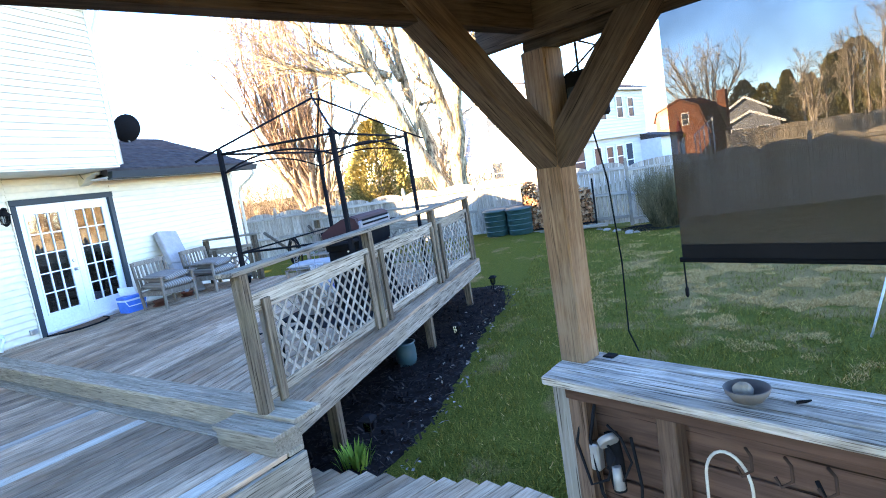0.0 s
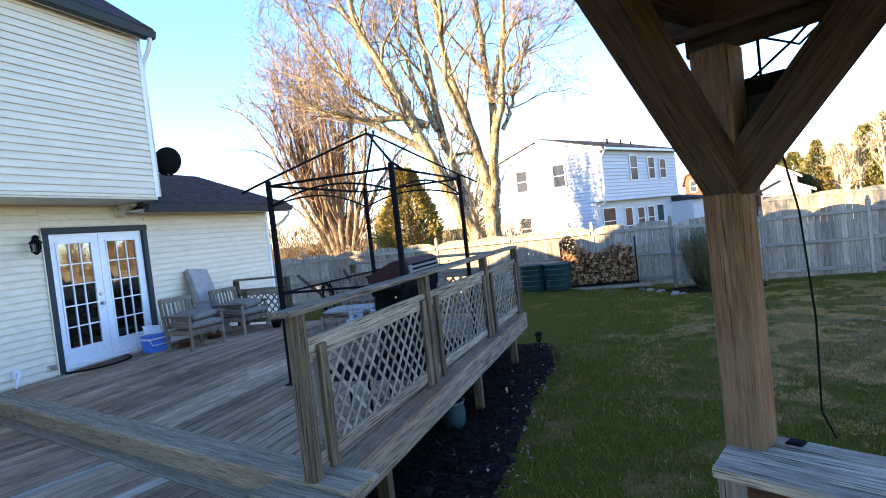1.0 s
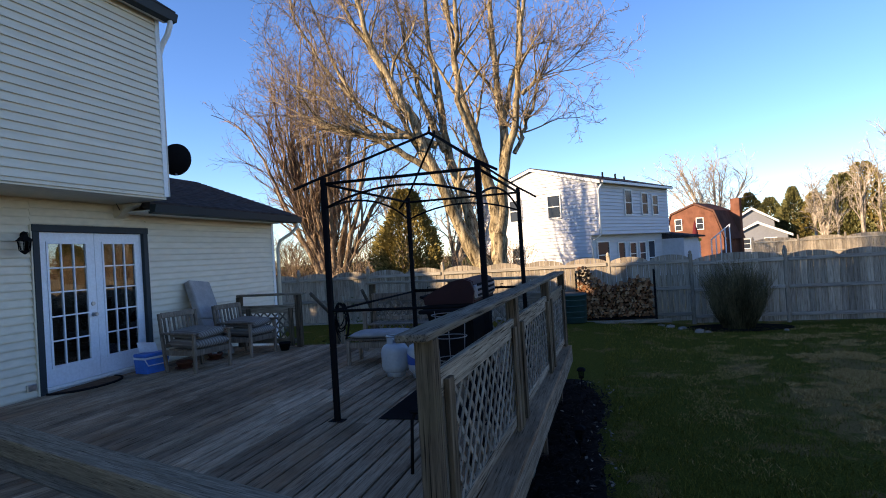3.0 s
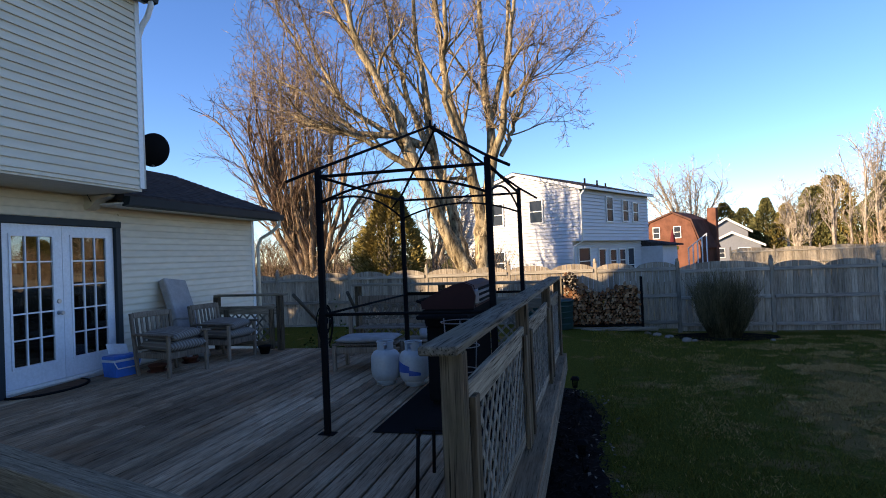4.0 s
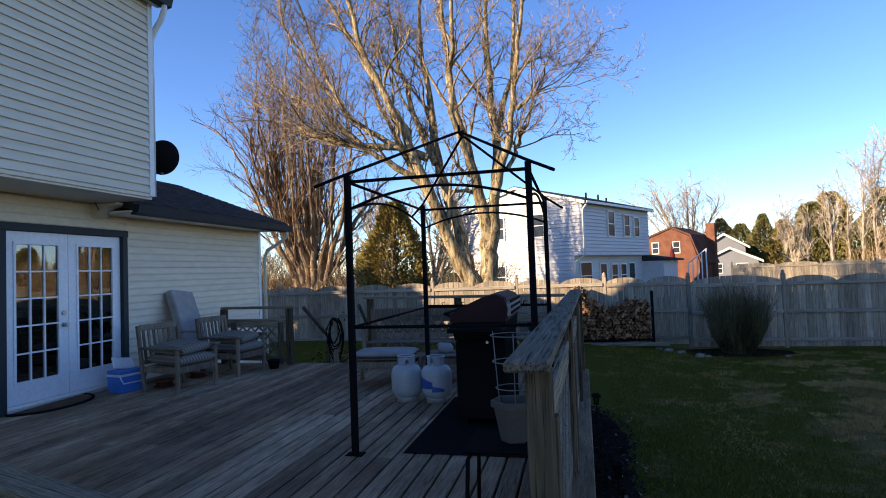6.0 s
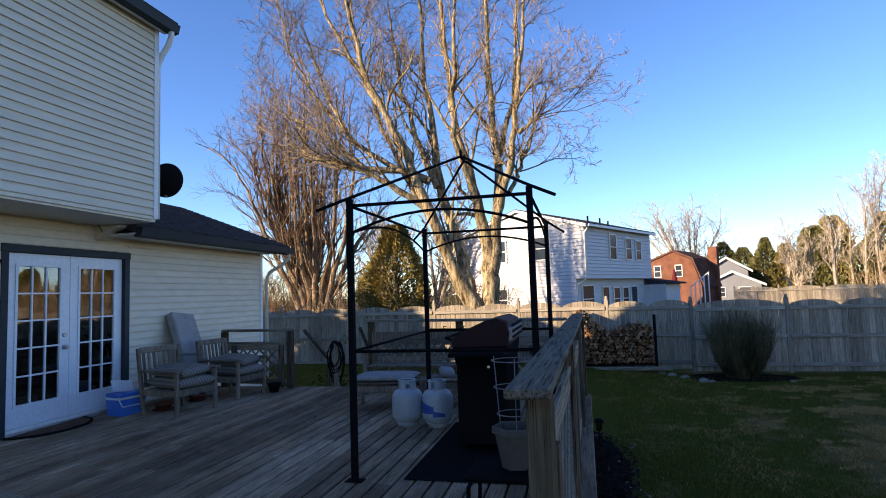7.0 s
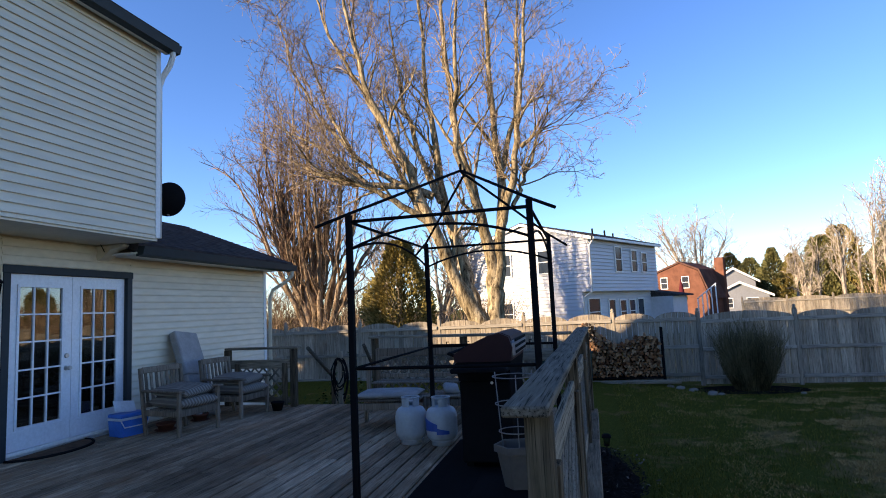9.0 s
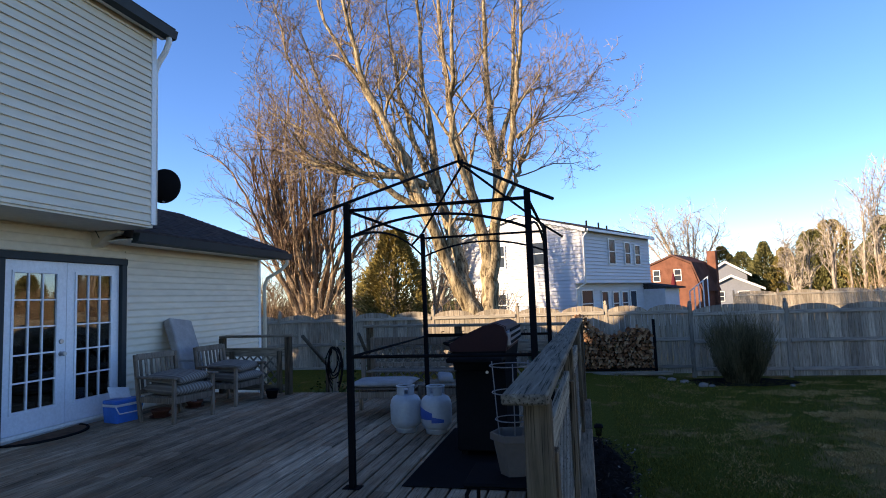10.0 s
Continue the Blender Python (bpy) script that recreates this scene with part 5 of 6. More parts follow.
def wall_bits():
    b = thing("outlet_box", "small grey outdoor outlet cover on the siding", "outlet", Matrix.Translation((WALL + 0.014, 7.22, 0.72)))
    part("cover", box(0, 0.035, -0.06, 0.06, -0.04, 0.04, 0.006), STEEL, b)
    part("flap", box(0.036, 0.042, -0.055, 0.055, -0.035, 0.035, 0.003), STEEL, b)
    f = thing("hose_tap", "white plastic elbow and tap low on the siding", "tap", Matrix.Translation((WALL + 0.014, 6.72, 0.76)))
    part("box", box(0, 0.05, -0.05, 0.05, -0.06, 0.06, 0.008), WHITEPL, f)
    part("elbow", tube([(0.05, 0, 0), (0.10, -0.02, 0), (0.14, -0.08, -0.05), (0.15, -0.12, -0.16)], 0.022, 8), WHITEPL, f)
    w = thing("wire_loop", "loose dark wire under the overhang", "cable", Matrix.Translation((WALL + 0.02, 8.75, 2.95)))
    part("wire", tube([(0.0, -0.35, 0.2), (0.1, -0.2, 0.17), (0.12, -0.12, 0.02), (0.04, 0.0, -0.03), (0.02, 0.25, 0.03)], 0.006, 5), BLACK, w)
    k = thing("corner_bracket", "cream curved bracket under the upper floor", "bracket", Matrix.Translation((WALL + 0.01, YU + 0.0, 3.07)))
    part("bracket_body", prism([(0, 0), (0.42, 0), (0.40, -0.03), (0.22, -0.06), (0.10, -0.16), (0.0, -0.20)], -0.09, 0.09), SIDING, k)


wall_bits()


def dish():
    d = thing("satellite_dish", "black satellite dish on an arm at the low roof", "dish", pose(-8.16, 9.58, 3.84, 0, 0, 0))
    prof = [(0.02, -0.085), (0.10, -0.08), (0.18, -0.055), (0.25, -0.015), (0.275, 0.005), (0.27, 0.012), (0.245, -0.002), (0.10, -0.066), (0.01, -0.072)]
    part("reflector", lathe(prof, 32), BLACK, d, m=Vector((-0.80, 0.50, 0.36)).to_track_quat("Z", "Y").to_matrix().to_4x4() @ Matrix.Diagonal((0.87, 0.95, 0.9, 1)))
    part("mast", tube([(-0.18, -0.10, -0.66), (-0.18, -0.10, -0.22), (-0.10, -0.06, -0.06), (-0.03, -0.03, 0)], 0.024, 10), STEEL, d, "grey steel mast")
    part("foot", box(-0.26, -0.10, -0.17, -0.03, -0.72, -0.66, 0.006), STEEL, d)
    part("feed_arm", tube([(0.0, 0.0, -0.24), (-0.20, 0.13, -0.16), (-0.33, 0.20, -0.02)], 0.014, 8), STEEL, d)


dish()


def gas_tank(m, decal):
    t = thing("propane_tank", "white steel propane tank with a blue label on the deck" if decal else "plain white steel propane tank standing on the deck", "gas tank", m, "propane tanks")
    part("foot_ring", lathe([(0.10, 0), (0.105, 0.0), (0.105, 0.035), (0.12, 0.05)], 28), TANKPAINT, t)
    part("body", lathe([(0.06, 0.03), (0.11, 0.045), (0.145, 0.085), (0.152, 0.12), (0.155, 0.16), (0.155, 0.27), (0.148, 0.315), (0.125, 0.35), (0.085, 0.372), (0.04, 0.38)], 32), TANKPAINT, t)
    bm = bmesh.new()
    for a0, a1 in ((0.25, 1.35), (1.85, 2.95), (3.4, 4.5), (4.95, 6.0)):
        n = 7
        ringv = []
        for r in (0.084, 0.089):
            ringv.append([[bm.verts.new((r * math.cos(a0 + (a1 - a0) * k / n), r * math.sin(a0 + (a1 - a0) * k / n), z)) for k in range(n + 1)] for z in (0.362, 0.45)])
        for k in range(n):
            for r in (0, 1):
                bm.faces.new((ringv[r][0][k], ringv[r][0][k + 1], ringv[r][1][k + 1], ringv[r][1][k]))
            bm.faces.new((ringv[0][1][k], ringv[0][1][k + 1], ringv[1][1][k + 1], ringv[1][1][k]))
    put_tube(bm, [(0.087 * math.cos(a * 0.2618), 0.087 * math.sin(a * 0.2618), 0.455) for a in range(25)], 0.009, 6)
    part("collar", bm, TANKPAINT, t)
    part("valve", lathe([(0.02, 0.36), (0.02, 0.40), (0.03, 0.405), (0.03, 0.425), (0.012, 0.43)], 12), STEEL, t, "brass-grey valve")
    if decal:
        for z, a0, a1, hh in ((0.15, 3.75, 4.95, 0.13), (0.12, 4.9, 5.7, 0.06)):
            bm = bmesh.new()
            n = 10
            lo = [bm.verts.new((0.1565 * math.cos(a0 + (a1 - a0) * k / n), 0.1565 * math.sin(a0 + (a1 - a0) * k / n), z)) for k in range(n + 1)]
            hi = [bm.verts.new((0.1565 * math.cos(a0 + (a1 - a0) * k / n), 0.1565 * math.sin(a0 + (a1 - a0) * k / n), z + hh * (1 - 0.5 * k / n))) for k in range(n + 1)]
            for k in range(n):
                bm.faces.new((lo[k], lo[k + 1], hi[k + 1], hi[k]))
            part("label", bm, DECALBLUE, t, "blue label band")
    return t


gas_tank(pose(-4.17, 8.46, DECK, 0, 0, 20) @ Matrix.Diagonal((1.1, 1.1, 1.08, 1)), False)
gas_tank(pose(-3.82, 8.43, DECK, 0, 0, -15) @ Matrix.Diagonal((1.1, 1.1, 1.08, 1)), True)


def grill():
    g = thing("gas_grill", "large black gas grill with a maroon hood and steel back", "grill", pose(0, 0, DECK, 0, 0, 0) @ Matrix.Diagonal((1, 1, 0.975, 1)))
    x0, x1, y0, y1 = -3.42, -2.91, 7.45, 8.52
    part("cabinet", box(x0 + 0.03, x1 - 0.02, y0 + 0.02, y1 - 0.02, 0.06, 0.80, 0.015), BLACK, g)
    part("firebox", prism([(x0 + 0.03, 0.80), (x1 - 0.02, 0.80), (x1, 0.98), (x0, 0.96)], y0, y1), BLACK, g)
    hood = [(x0, 0.97), (x1, 0.97), (x1 + 0.02, 1.09), (x1 - 0.01, 1.19), (x1 - 0.09, 1.225), (x1 - 0.20, 1.205), (x0 + 0.12, 1.12), (x0 - 0.01, 1.04)]
    part("hood_end", prism(hood, y0 - 0.01, y0 + 0.05), MAROON, g, "dull maroon enamel hood end")
    h = part("hood", prism([(x + 0.006, z + 0.004) for x, z in hood], y0 + 0.05, y1 - 0.05), MAROON, g)
    part("hood_back", box(x1 - 0.10, x1 + 0.036, y0 + 0.02, y1 - 0.02, 1.0, 1.15, 0.02), plain("dull_hood_steel", (0.20, 0.20, 0.21), 0.5, 0.6), g, "dull steel hood back")
    part("hood_end", prism(hood, y1 - 0.05, y1 + 0.01), MAROON, g, "dull maroon enamel hood end")
    for k in range(3):
        part("vent_slot", box(x1 + 0.03, x1 + 0.042, y0 + 0.1, y1 - 0.1, 1.03 + 0.055 * k, 1.055 + 0.055 * k), BLACK, h)
    part("side_shelf", box(x0 + 0.02, x1, y0 - 0.30, y0 - 0.005, 0.90, 0.94, 0.01), BLACK, g)
    part("handle_bar", tube([(x0 - 0.04, y0 + 0.15, 1.02), (x0 - 0.09, y0 + 0.15, 1.04), (x0 - 0.09, y1 - 0.15, 1.04), (x0 - 0.04, y1 - 0.15, 1.02)], 0.014, 10), BLACK, g, "black handle")
    for y in (y0 + 0.25, y0 + 0.5, y0 + 0.75, y0 + 1.0):
        part("burner_knob", tube([(x0 + 0.02, y, 0.86), (x0 - 0.035, y, 0.86)], [0.028, 0.022], 12), BLACK, g)
    part("rivet", lathe([(0.014, 0), (0.012, 0.008)], 10), STEEL, g, m=pose(x1 - 0.18, y0 + 0.0, 0.78, 90, 0, 0))
    for y in (y0 + 0.1, y1 - 0.1):
        for x in (x0 + 0.08, x1 - 0.08):
            part("caster", tube([(x, y - 0.012, 0.03), (x, y + 0.012, 0.03)], 0.03, 14), RUBBER, g)
    return g


grill()
tagged(new("grill_mat", mesh_of("grill_mat", box(-3.66, -2.62, 6.62, 8.6, 0, 0.008, 0.003), RUBBER)), "black rubber mat lying under the grill", "mat").matrix_basis = Matrix.Translation((0, 0, DECK + 0.005))


def towel():
    tagged(new("rag", mesh_of("rag", cushion(0.20, 0.22, 0.11), GREYCLOTH)), "crumpled grey cloth bundle on the bench", "cloth").matrix_basis = pose(-3.98, 9.62, 1.005, 12, 8, 20)


CAGEWIRE = plain("weathered_cage_wire", (0.20, 0.19, 0.19), 0.6)


def planter_stand():
    s = thing("plant_stand", "low black metal side table beside the railing", "table", pose(-2.72, 5.62, DECK, 0, 0, 0))
    for x in (-0.19, 0.19):
        for y in (-0.19, 0.19):
            part("leg", tube([(x * 1.08, y * 1.08, 0), (x, y, 0.36), (x * 0.9, y * 0.9, 0.40)], 0.012, 8), BLACK, s)
    part("top", box(-0.21, 0.21, -0.21, 0.21, 0.40, 0.425, 0.012), BLACK, s)
    p = thing("planter_pot", "empty brown six-sided planter with a wire tomato cage", "planter", pose(-2.66, 5.62, DECK + 0.426, 0, 0, 12) @ Matrix.Diagonal((0.88, 0.88, 0.95, 1)))
    part("pot", lathe([(0.095, 0), (0.135, 0.20), (0.155, 0.205), (0.155, 0.245), (0.14, 0.245), (0.12, 0.17), (0.02, 0.165)], 6), TERRACOTTA, p)
    for r, z in ((0.115, 0.32), (0.13, 0.48), (0.14, 0.64)):
        part("cage_ring", tube([(r * math.cos(a * 0.2618), r * math.sin(a * 0.2618), z) for a in range(25)], 0.0035, 6), CAGEWIRE, p)
    for a in range(3):
        c, q = math.cos(a * 2.094 + 2.6), math.sin(a * 2.094 + 2.6)
        part("cage_wire", tube([(0.10 * c, 0.10 * q, 0.17), (0.115 * c, 0.115 * q, 0.32), (0.14 * c, 0.14 * q, 0.66)], 0.0035, 6), CAGEWIRE, p)


STEELGREY = plain("dull_wire", (0.30, 0.27, 0.24), 0.5, 0.3)
planter_stand()


def ottoman(m, name, label, w, d, cat="bench"):
    o = thing(name, label, cat, m)
    for x in (-w / 2 + 0.03, w / 2 - 0.03):
        for y in (-d / 2 + 0.03, d / 2 - 0.03):
            part("leg", box(x - 0.025, x + 0.025, y - 0.025, y + 0.025, 0, 0.34, 0.005), TEAK, o)
    for y in (-d / 2 + 0.03, d / 2 - 0.03):
        part("apron", box(-w / 2 + 0.05, w / 2 - 0.05, y - 0.014, y + 0.014, 0.24, 0.32, 0.004), TEAK, o)
    for k in range(6):
        y = -d / 2 + d * (k + 0.5) / 6
        part("top_slat", box(-w / 2, w / 2, y - d / 14, y + d / 14, 0.34, 0.362, 0.004), TEAK, o)
    return o


ottoman(pose(-4.72, 9.38, DECK, 0, 0, 4), "ottoman", "low wooden slatted ottoman with a flat cushion", 0.86, 0.56)
tagged(new("ottoman_cushion", mesh_of("ottoman_cushion", cushion(0.80, 0.54, 0.09), GREYCLOTH)), "flat pale grey cushion on the wooden ottoman", "cushion").matrix_basis = pose(-4.72, 9.38, DECK + 0.405, 0, 0, 4)
ottoman(pose(-3.98, 9.62, DECK, 0, 0, -2), "side_bench", "low wooden slatted bench beside the ottoman", 0.62, 0.5)
towel()


def garden_bench():
    b = thing("garden_bench", "wooden garden bench with an ornate cast metal back panel", "bench", pose(-4.65, 10.72, DECK, 0, 0, 0))
    for x in (-0.72, 0.72):
        part("end_leg", box(x - 0.03, x + 0.03, -0.42, -0.36, 0, 0.60, 0.006), TEAK, b)
        part("end_leg", box(x - 0.03, x + 0.03, 0.0, 0.06, 0, 0.88, 0.006), TEAK, b)
        part("armrest", box(x - 0.04, x + 0.04, -0.44, 0.04, 0.60, 0.63, 0.008), TEAK, b)
    part("top_rail", box(-0.69, 0.69, 0.01, 0.045, 0.76, 0.88, 0.006), TEAK, b)
    part("low_rail", box(-0.69, 0.69, 0.01, 0.045, 0.44, 0.50, 0.006), TEAK, b)
    for k in range(5):
        part("seat_slat", box(-0.69, 0.69, -0.40 + 0.085 * k, -0.33 + 0.085 * k, 0.40, 0.42, 0.004), TEAK, b)
    iron = plain("cast_iron_scroll", (0.16, 0.13, 0.10), 0.6)
    for k in range(9):
        x = -0.60 + 0.15 * k
        part("scroll", tube([(x + 0.07 * math.cos(a * 0.5236), 0.027, 0.63 + 0.115 * math.sin(a * 0.5236)) for a in range(13)], 0.011, 6), iron, b)
        part("scroll", tube([(x - 0.07, 0.027, 0.52), (x, 0.027, 0.60), (x + 0.07, 0.027, 0.74)], 0.009, 6), iron, b)
    return b


garden_bench()


def back_rail():
    r = thing("deck_railing", "weathered wooden railing across the back of the deck", "railing", pose(-2.42, 10.40, DECK, 0, 0, -15.1) @ Matrix.Translation((2.42, 0, 0)))
    for x in (-5.72, -4.1):
        part("post", box(x - 0.045, x + 0.045, -0.045, 0.045, 0, 1.012, 0.006), POST_Z, r)
    part("cap", box(-5.80, -2.46, -0.08, 0.08, 1.012, 1.05, 0.006), RAIL_X, r, "flat cap board")
    part("upper_board", box(-5.67, -2.42, -0.02, 0.018, 0.66, 0.80, 0.004), RAIL_X, r)
    part("lower_board", box(-5.67, -2.42, -0.02, 0.018, 0.06, 0.15, 0.004), RAIL_X, r)
    panel = part("lattice_panel", box(-2.5, -2.48, -0.016, 0.016, 0.14, 0.67), LATTICE, r)
    for depth, quad in lattice(-5.66, -2.5, 0.145, 0.665, LSTEP):
        part("lattice_slat", slat_mesh(depth, [(-y, z) for y, z in quad], LATTICE), None, panel, m=pose(0, 0, 0, 0, 0, 90))


back_rail()


def stairs():
    s = thing("deck_stairs", "short weathered wooden steps down to the yard with handrails", "stairs", Matrix.Translation((0, 11.05, 0)))
    for k in range(3):
        z = DECK - 0.19 * (k + 1)
        part("tread", box(-6.62, -5.80, 0.02 + 0.28 * k, 0.30 + 0.28 * k, z - 0.035, z, 0.005), DECK_X, s)
    for x in (-6.64, -5.80):
        part("stringer", prism([(0.0, DECK - 0.3), (0.0, DECK - 0.02), (0.86, GROUND + 0.2), (0.86, GROUND - 0.05)], x - 0.02, x + 0.02), DECK_X, s, m=pose(0, 0, 0, 0, 0, 0) @ Matrix(((0, 1, 0, 0), (1, 0, 0, 0), (0, 0, 1, 0), (0, 0, 0, 1))))
    for x in (-6.64, -5.82):
        part("stair_post", box(x - 0.042, x + 0.042, 0.82, 0.904, GROUND - 0.05, 0.86, 0.006), POST_Z, s)
    part("handrail", tube([(-6.64, -0.12, 1.50), (-6.64, 0.86, 0.90)], 0.03, 8), DARKWOOD, s)
    part("handrail", tube([(-5.80, 0.2, 1.50), (-5.82, 0.86, 0.90)], 0.03, 8), DARKWOOD, s)
    h = thing("garden_hose", "dark coiled garden hose hung on a post by the steps", "hose", Matrix.Translation((-6.28, 11.35, 1.08)))
    for k in range(6):
        r, dx = 0.13 + 0.022 * k, 0.03 * math.sin(k * 2.4)
        part("coil", tube([(dx + r * math.cos(a * 0.2618) * (0.62 + 0.08 * math.sin(k)), 0.02 * k - 0.05, r * 1.5 * math.sin(a * 0.2618) - 0.035 * k + 0.02 * math.sin(a + k)) for a in range(25)], 0.011, 6), RUBBER, h)
    part("hanger", box(-0.04, 0.04, 0.0, 0.06, -1.2, 0.32, 0.004), FENCE_Z, h, "pale wooden post")


stairs()


# ---- yard things ----
def path_light(x, y, lean):
    z = ground_z(x, y)
    p = thing("path_light", "small black solar path light staked in the mulch", "lamp", pose(x, y, z, lean, lean * 0.6, 0), "path lights")
    part("stake", tube([(0, 0, -0.05), (0, 0, 0.22)], 0.009, 8), BLACK, p)
    part("lantern", lathe([(0.03, 0.22), (0.045, 0.225), (0.055, 0.32)], 4, True), GLASS, p)
    for a in range(4):
        c, q = math.cos(a * 1.5708 + 0.785), math.sin(a * 1.5708 + 0.785)
        part("corner_rib", tube([(0.045 * c, 0.045 * q, 0.22), (0.058 * c, 0.058 * q, 0.33)], 0.005, 5), BLACK, p)
    part("cap", lathe([(0.09, 0.325), (0.092, 0.335), (0.05, 0.365), (0.03, 0.37)], 4, True), BLACK, p)
    part("base", lathe([(0.02, 0.20), (0.05, 0.212), (0.05, 0.224)], 4, True), BLACK, p)


for x, y, l in ((-2.08, 10.90, 2), (-1.97, 7.95, -3), (-2.05, 5.18, 4)):
    path_light(x, y, l)
MULCH = plain("dark_mulch", (0.014, 0.011, 0.010), 0.95, spread=0.5, grain=45, relief=0.9)


def mulch_bed():
    verts, faces = [], []
    n, m = 60, 16
    for j in range(n + 1):
        y = 3.6 + 8.0 * j / n
        edge = -1.66 + 0.07 * math.sin(y * 1.3) - 0.32 * ease(y, 9.4, 11.4) ** 2 - 0.12 * ease(y, 6.0, 4.2)
        for i in range(m + 1):
            u = i / m
            x = -4.6 + (edge + 4.6) * u
            verts.append((x + 0.02 * noise.noise((x * 4, y * 4, 3)) * (u > 0.9), y, GROUND + 0.03 + 0.025 * noise.noise((x * 5, y * 5, 1)) + 0.012 * noise.noise((x * 19, y * 19, 2)) - 0.05 * ease(u, 0.97, 1.0)))
    for j in range(n):
        for i in range(m):
            a = j * (m + 1) + i
            faces.append((a, a + 1, a + m + 2, a + m + 1))
    bed = tagged(new("mulch_bed", raw("mulch_bed", verts, faces, MULCH, True)), "bed of dark mulch along the deck", "flower bed", kind="structure")
    rng = random.Random(5)
    cv, cf = [], []
    for k in range(5000):
        y = rng.uniform(3.8, 11.4)
        edge = -1.66 + 0.07 * math.sin(y * 1.3) - 0.32 * ease(y, 9.4, 11.4) ** 2 - 0.12 * ease(y, 6.0, 4.2)
        c = Vector((rng.uniform(-2.9, edge), y, GROUND + 0.05 + rng.uniform(0, 0.02)))
        d = Vector((rng.gauss(0, 1), rng.gauss(0, 1), rng.gauss(0, 0.35))).normalized() * rng.uniform(0.012, 0.04)
        s = d.cross((0, 0, 1)).normalized() * rng.uniform(0.004, 0.012)
        i = len(cv)
        cv += [tuple(c - d - s), tuple(c + d - s), tuple(c + d + s), tuple(c - d + s)]
        cf.append((i, i + 1, i + 2, i + 3))
    tagged(new("mulch_chips", raw("mulch_chips", cv, cf, leaf_material("mulch_chip", (0.008, 0.006, 0.006), (0.035, 0.026, 0.022)))), "loose dark bark chips scattered on the bed", "mulch", kind="stuff")
    lv, lf = [], []
    for k in range(170):
        y = rng.uniform(4.4, 11.4)
        edge = -1.66 + 0.07 * math.sin(y * 1.3) - 0.32 * ease(y, 9.4, 11.4) ** 2
        c = Vector((edge + 0.16 - abs(rng.gauss(0, 0.28)), y, GROUND + 0.065))
        d = Vector((rng.gauss(0, 1), rng.gauss(0, 1), rng.gauss(0, 0.4))).normalized() * rng.uniform(0.015, 0.04)
        s = d.cross((0, 0, 1)).normalized() * rng.uniform(0.008, 0.02)
        i = len(lv)
        lv += [tuple(c - d), tuple(c - s + Vector((0, 0, 0.01))), tuple(c + d), tuple(c + s)]
        lf.append((i, i + 1, i + 2, i + 3))
    tagged(new("dry_leaves", raw("dry_leaves", lv, lf, leaf_material("dry_leaf", (0.07, 0.05, 0.035), (0.30, 0.26, 0.22)))), "pale dry leaves lying on the mulch", "leaves", kind="stuff")


mulch_bed()


def blades(name, label, count, place, height, mat, seed):
    rng = random.Random(seed)
    verts, faces = [], []
    for k in range(count):
        x, y = place(rng)
        z = ground_z(x, y) - 0.005
        h = height * rng.uniform(0.5, 1.4)
        a = rng.random() * 6.283
        flat = 0.9 if "dry" in name else 0.45
        lean = Vector((rng.gauss(0, flat), rng.gauss(0, flat), 1)) * h
        w = Vector((math.cos(a), math.sin(a), 0)) * rng.uniform(0.003, 0.006)
        i = len(verts)
        p = Vector((x, y, z))
        verts += [tuple(p - w), tuple(p + w), tuple(p + lean)]
        faces.append((i, i + 1, i + 2))
    return tagged(new(name, raw(name, verts, faces, mat)), label, "grass", kind="stuff")


def on_lawn(rng):
    while True:
        y = 3.9 + 13.5 * rng.random() ** 1.5
        x = rng.uniform(-1.75, 6.5)
        if x > -1.62 + 0.07 * math.sin(y * 1.3) - 0.3 * ease(y, 9.4, 11.4) or y > 11.5:
            if noise.noise((x * 2.1, y * 2.1, 7.0)) < -0.25 and rng.random() < 0.7:
                continue
            if math.hypot(x - 4.0, y - 11.0) < 4.0 and noise.noise((x * 1.3, y * 1.3, 5.0)) > 0.05 and rng.random() < 0.8:
                continue
            if x < 0.2 or y > 3.2 - 0.6 * x + 1.2:
                return x, y


def on_worn(rng):
    while True:
        x, y = rng.gauss(3.7, 1.8), rng.gauss(11.2, 3.0)
        if -1.0 < x < 8 and 5 < y < 17.5 and noise.noise((x * 1.3, y * 1.3, 5.0)) + 0.7 * noise.noise((x * 4, y * 4, 9.0)) > 0.2:
            return x, y


GRASS = leaf_material("grass_blade", (0.062, 0.058, 0.01), (0.245, 0.20, 0.04))
STRAW = leaf_material("dry_grass_blade", (0.28, 0.155, 0.055), (0.62, 0.38, 0.15))
blades("grass", "short green lawn grass blades", 90000, on_lawn, 0.055, GRASS, 41)
blades("dry_grass", "dry straw-coloured grass in the worn patch", 120000, on_worn, 0.034, STRAW, 42)
blades("dry_grass", "dry straw-coloured blades through the lawn", 3500, on_lawn, 0.034, STRAW, 43)


FRESH = leaf_material("fresh_leaf", (0.07, 0.13, 0.015), (0.20, 0.30, 0.05))


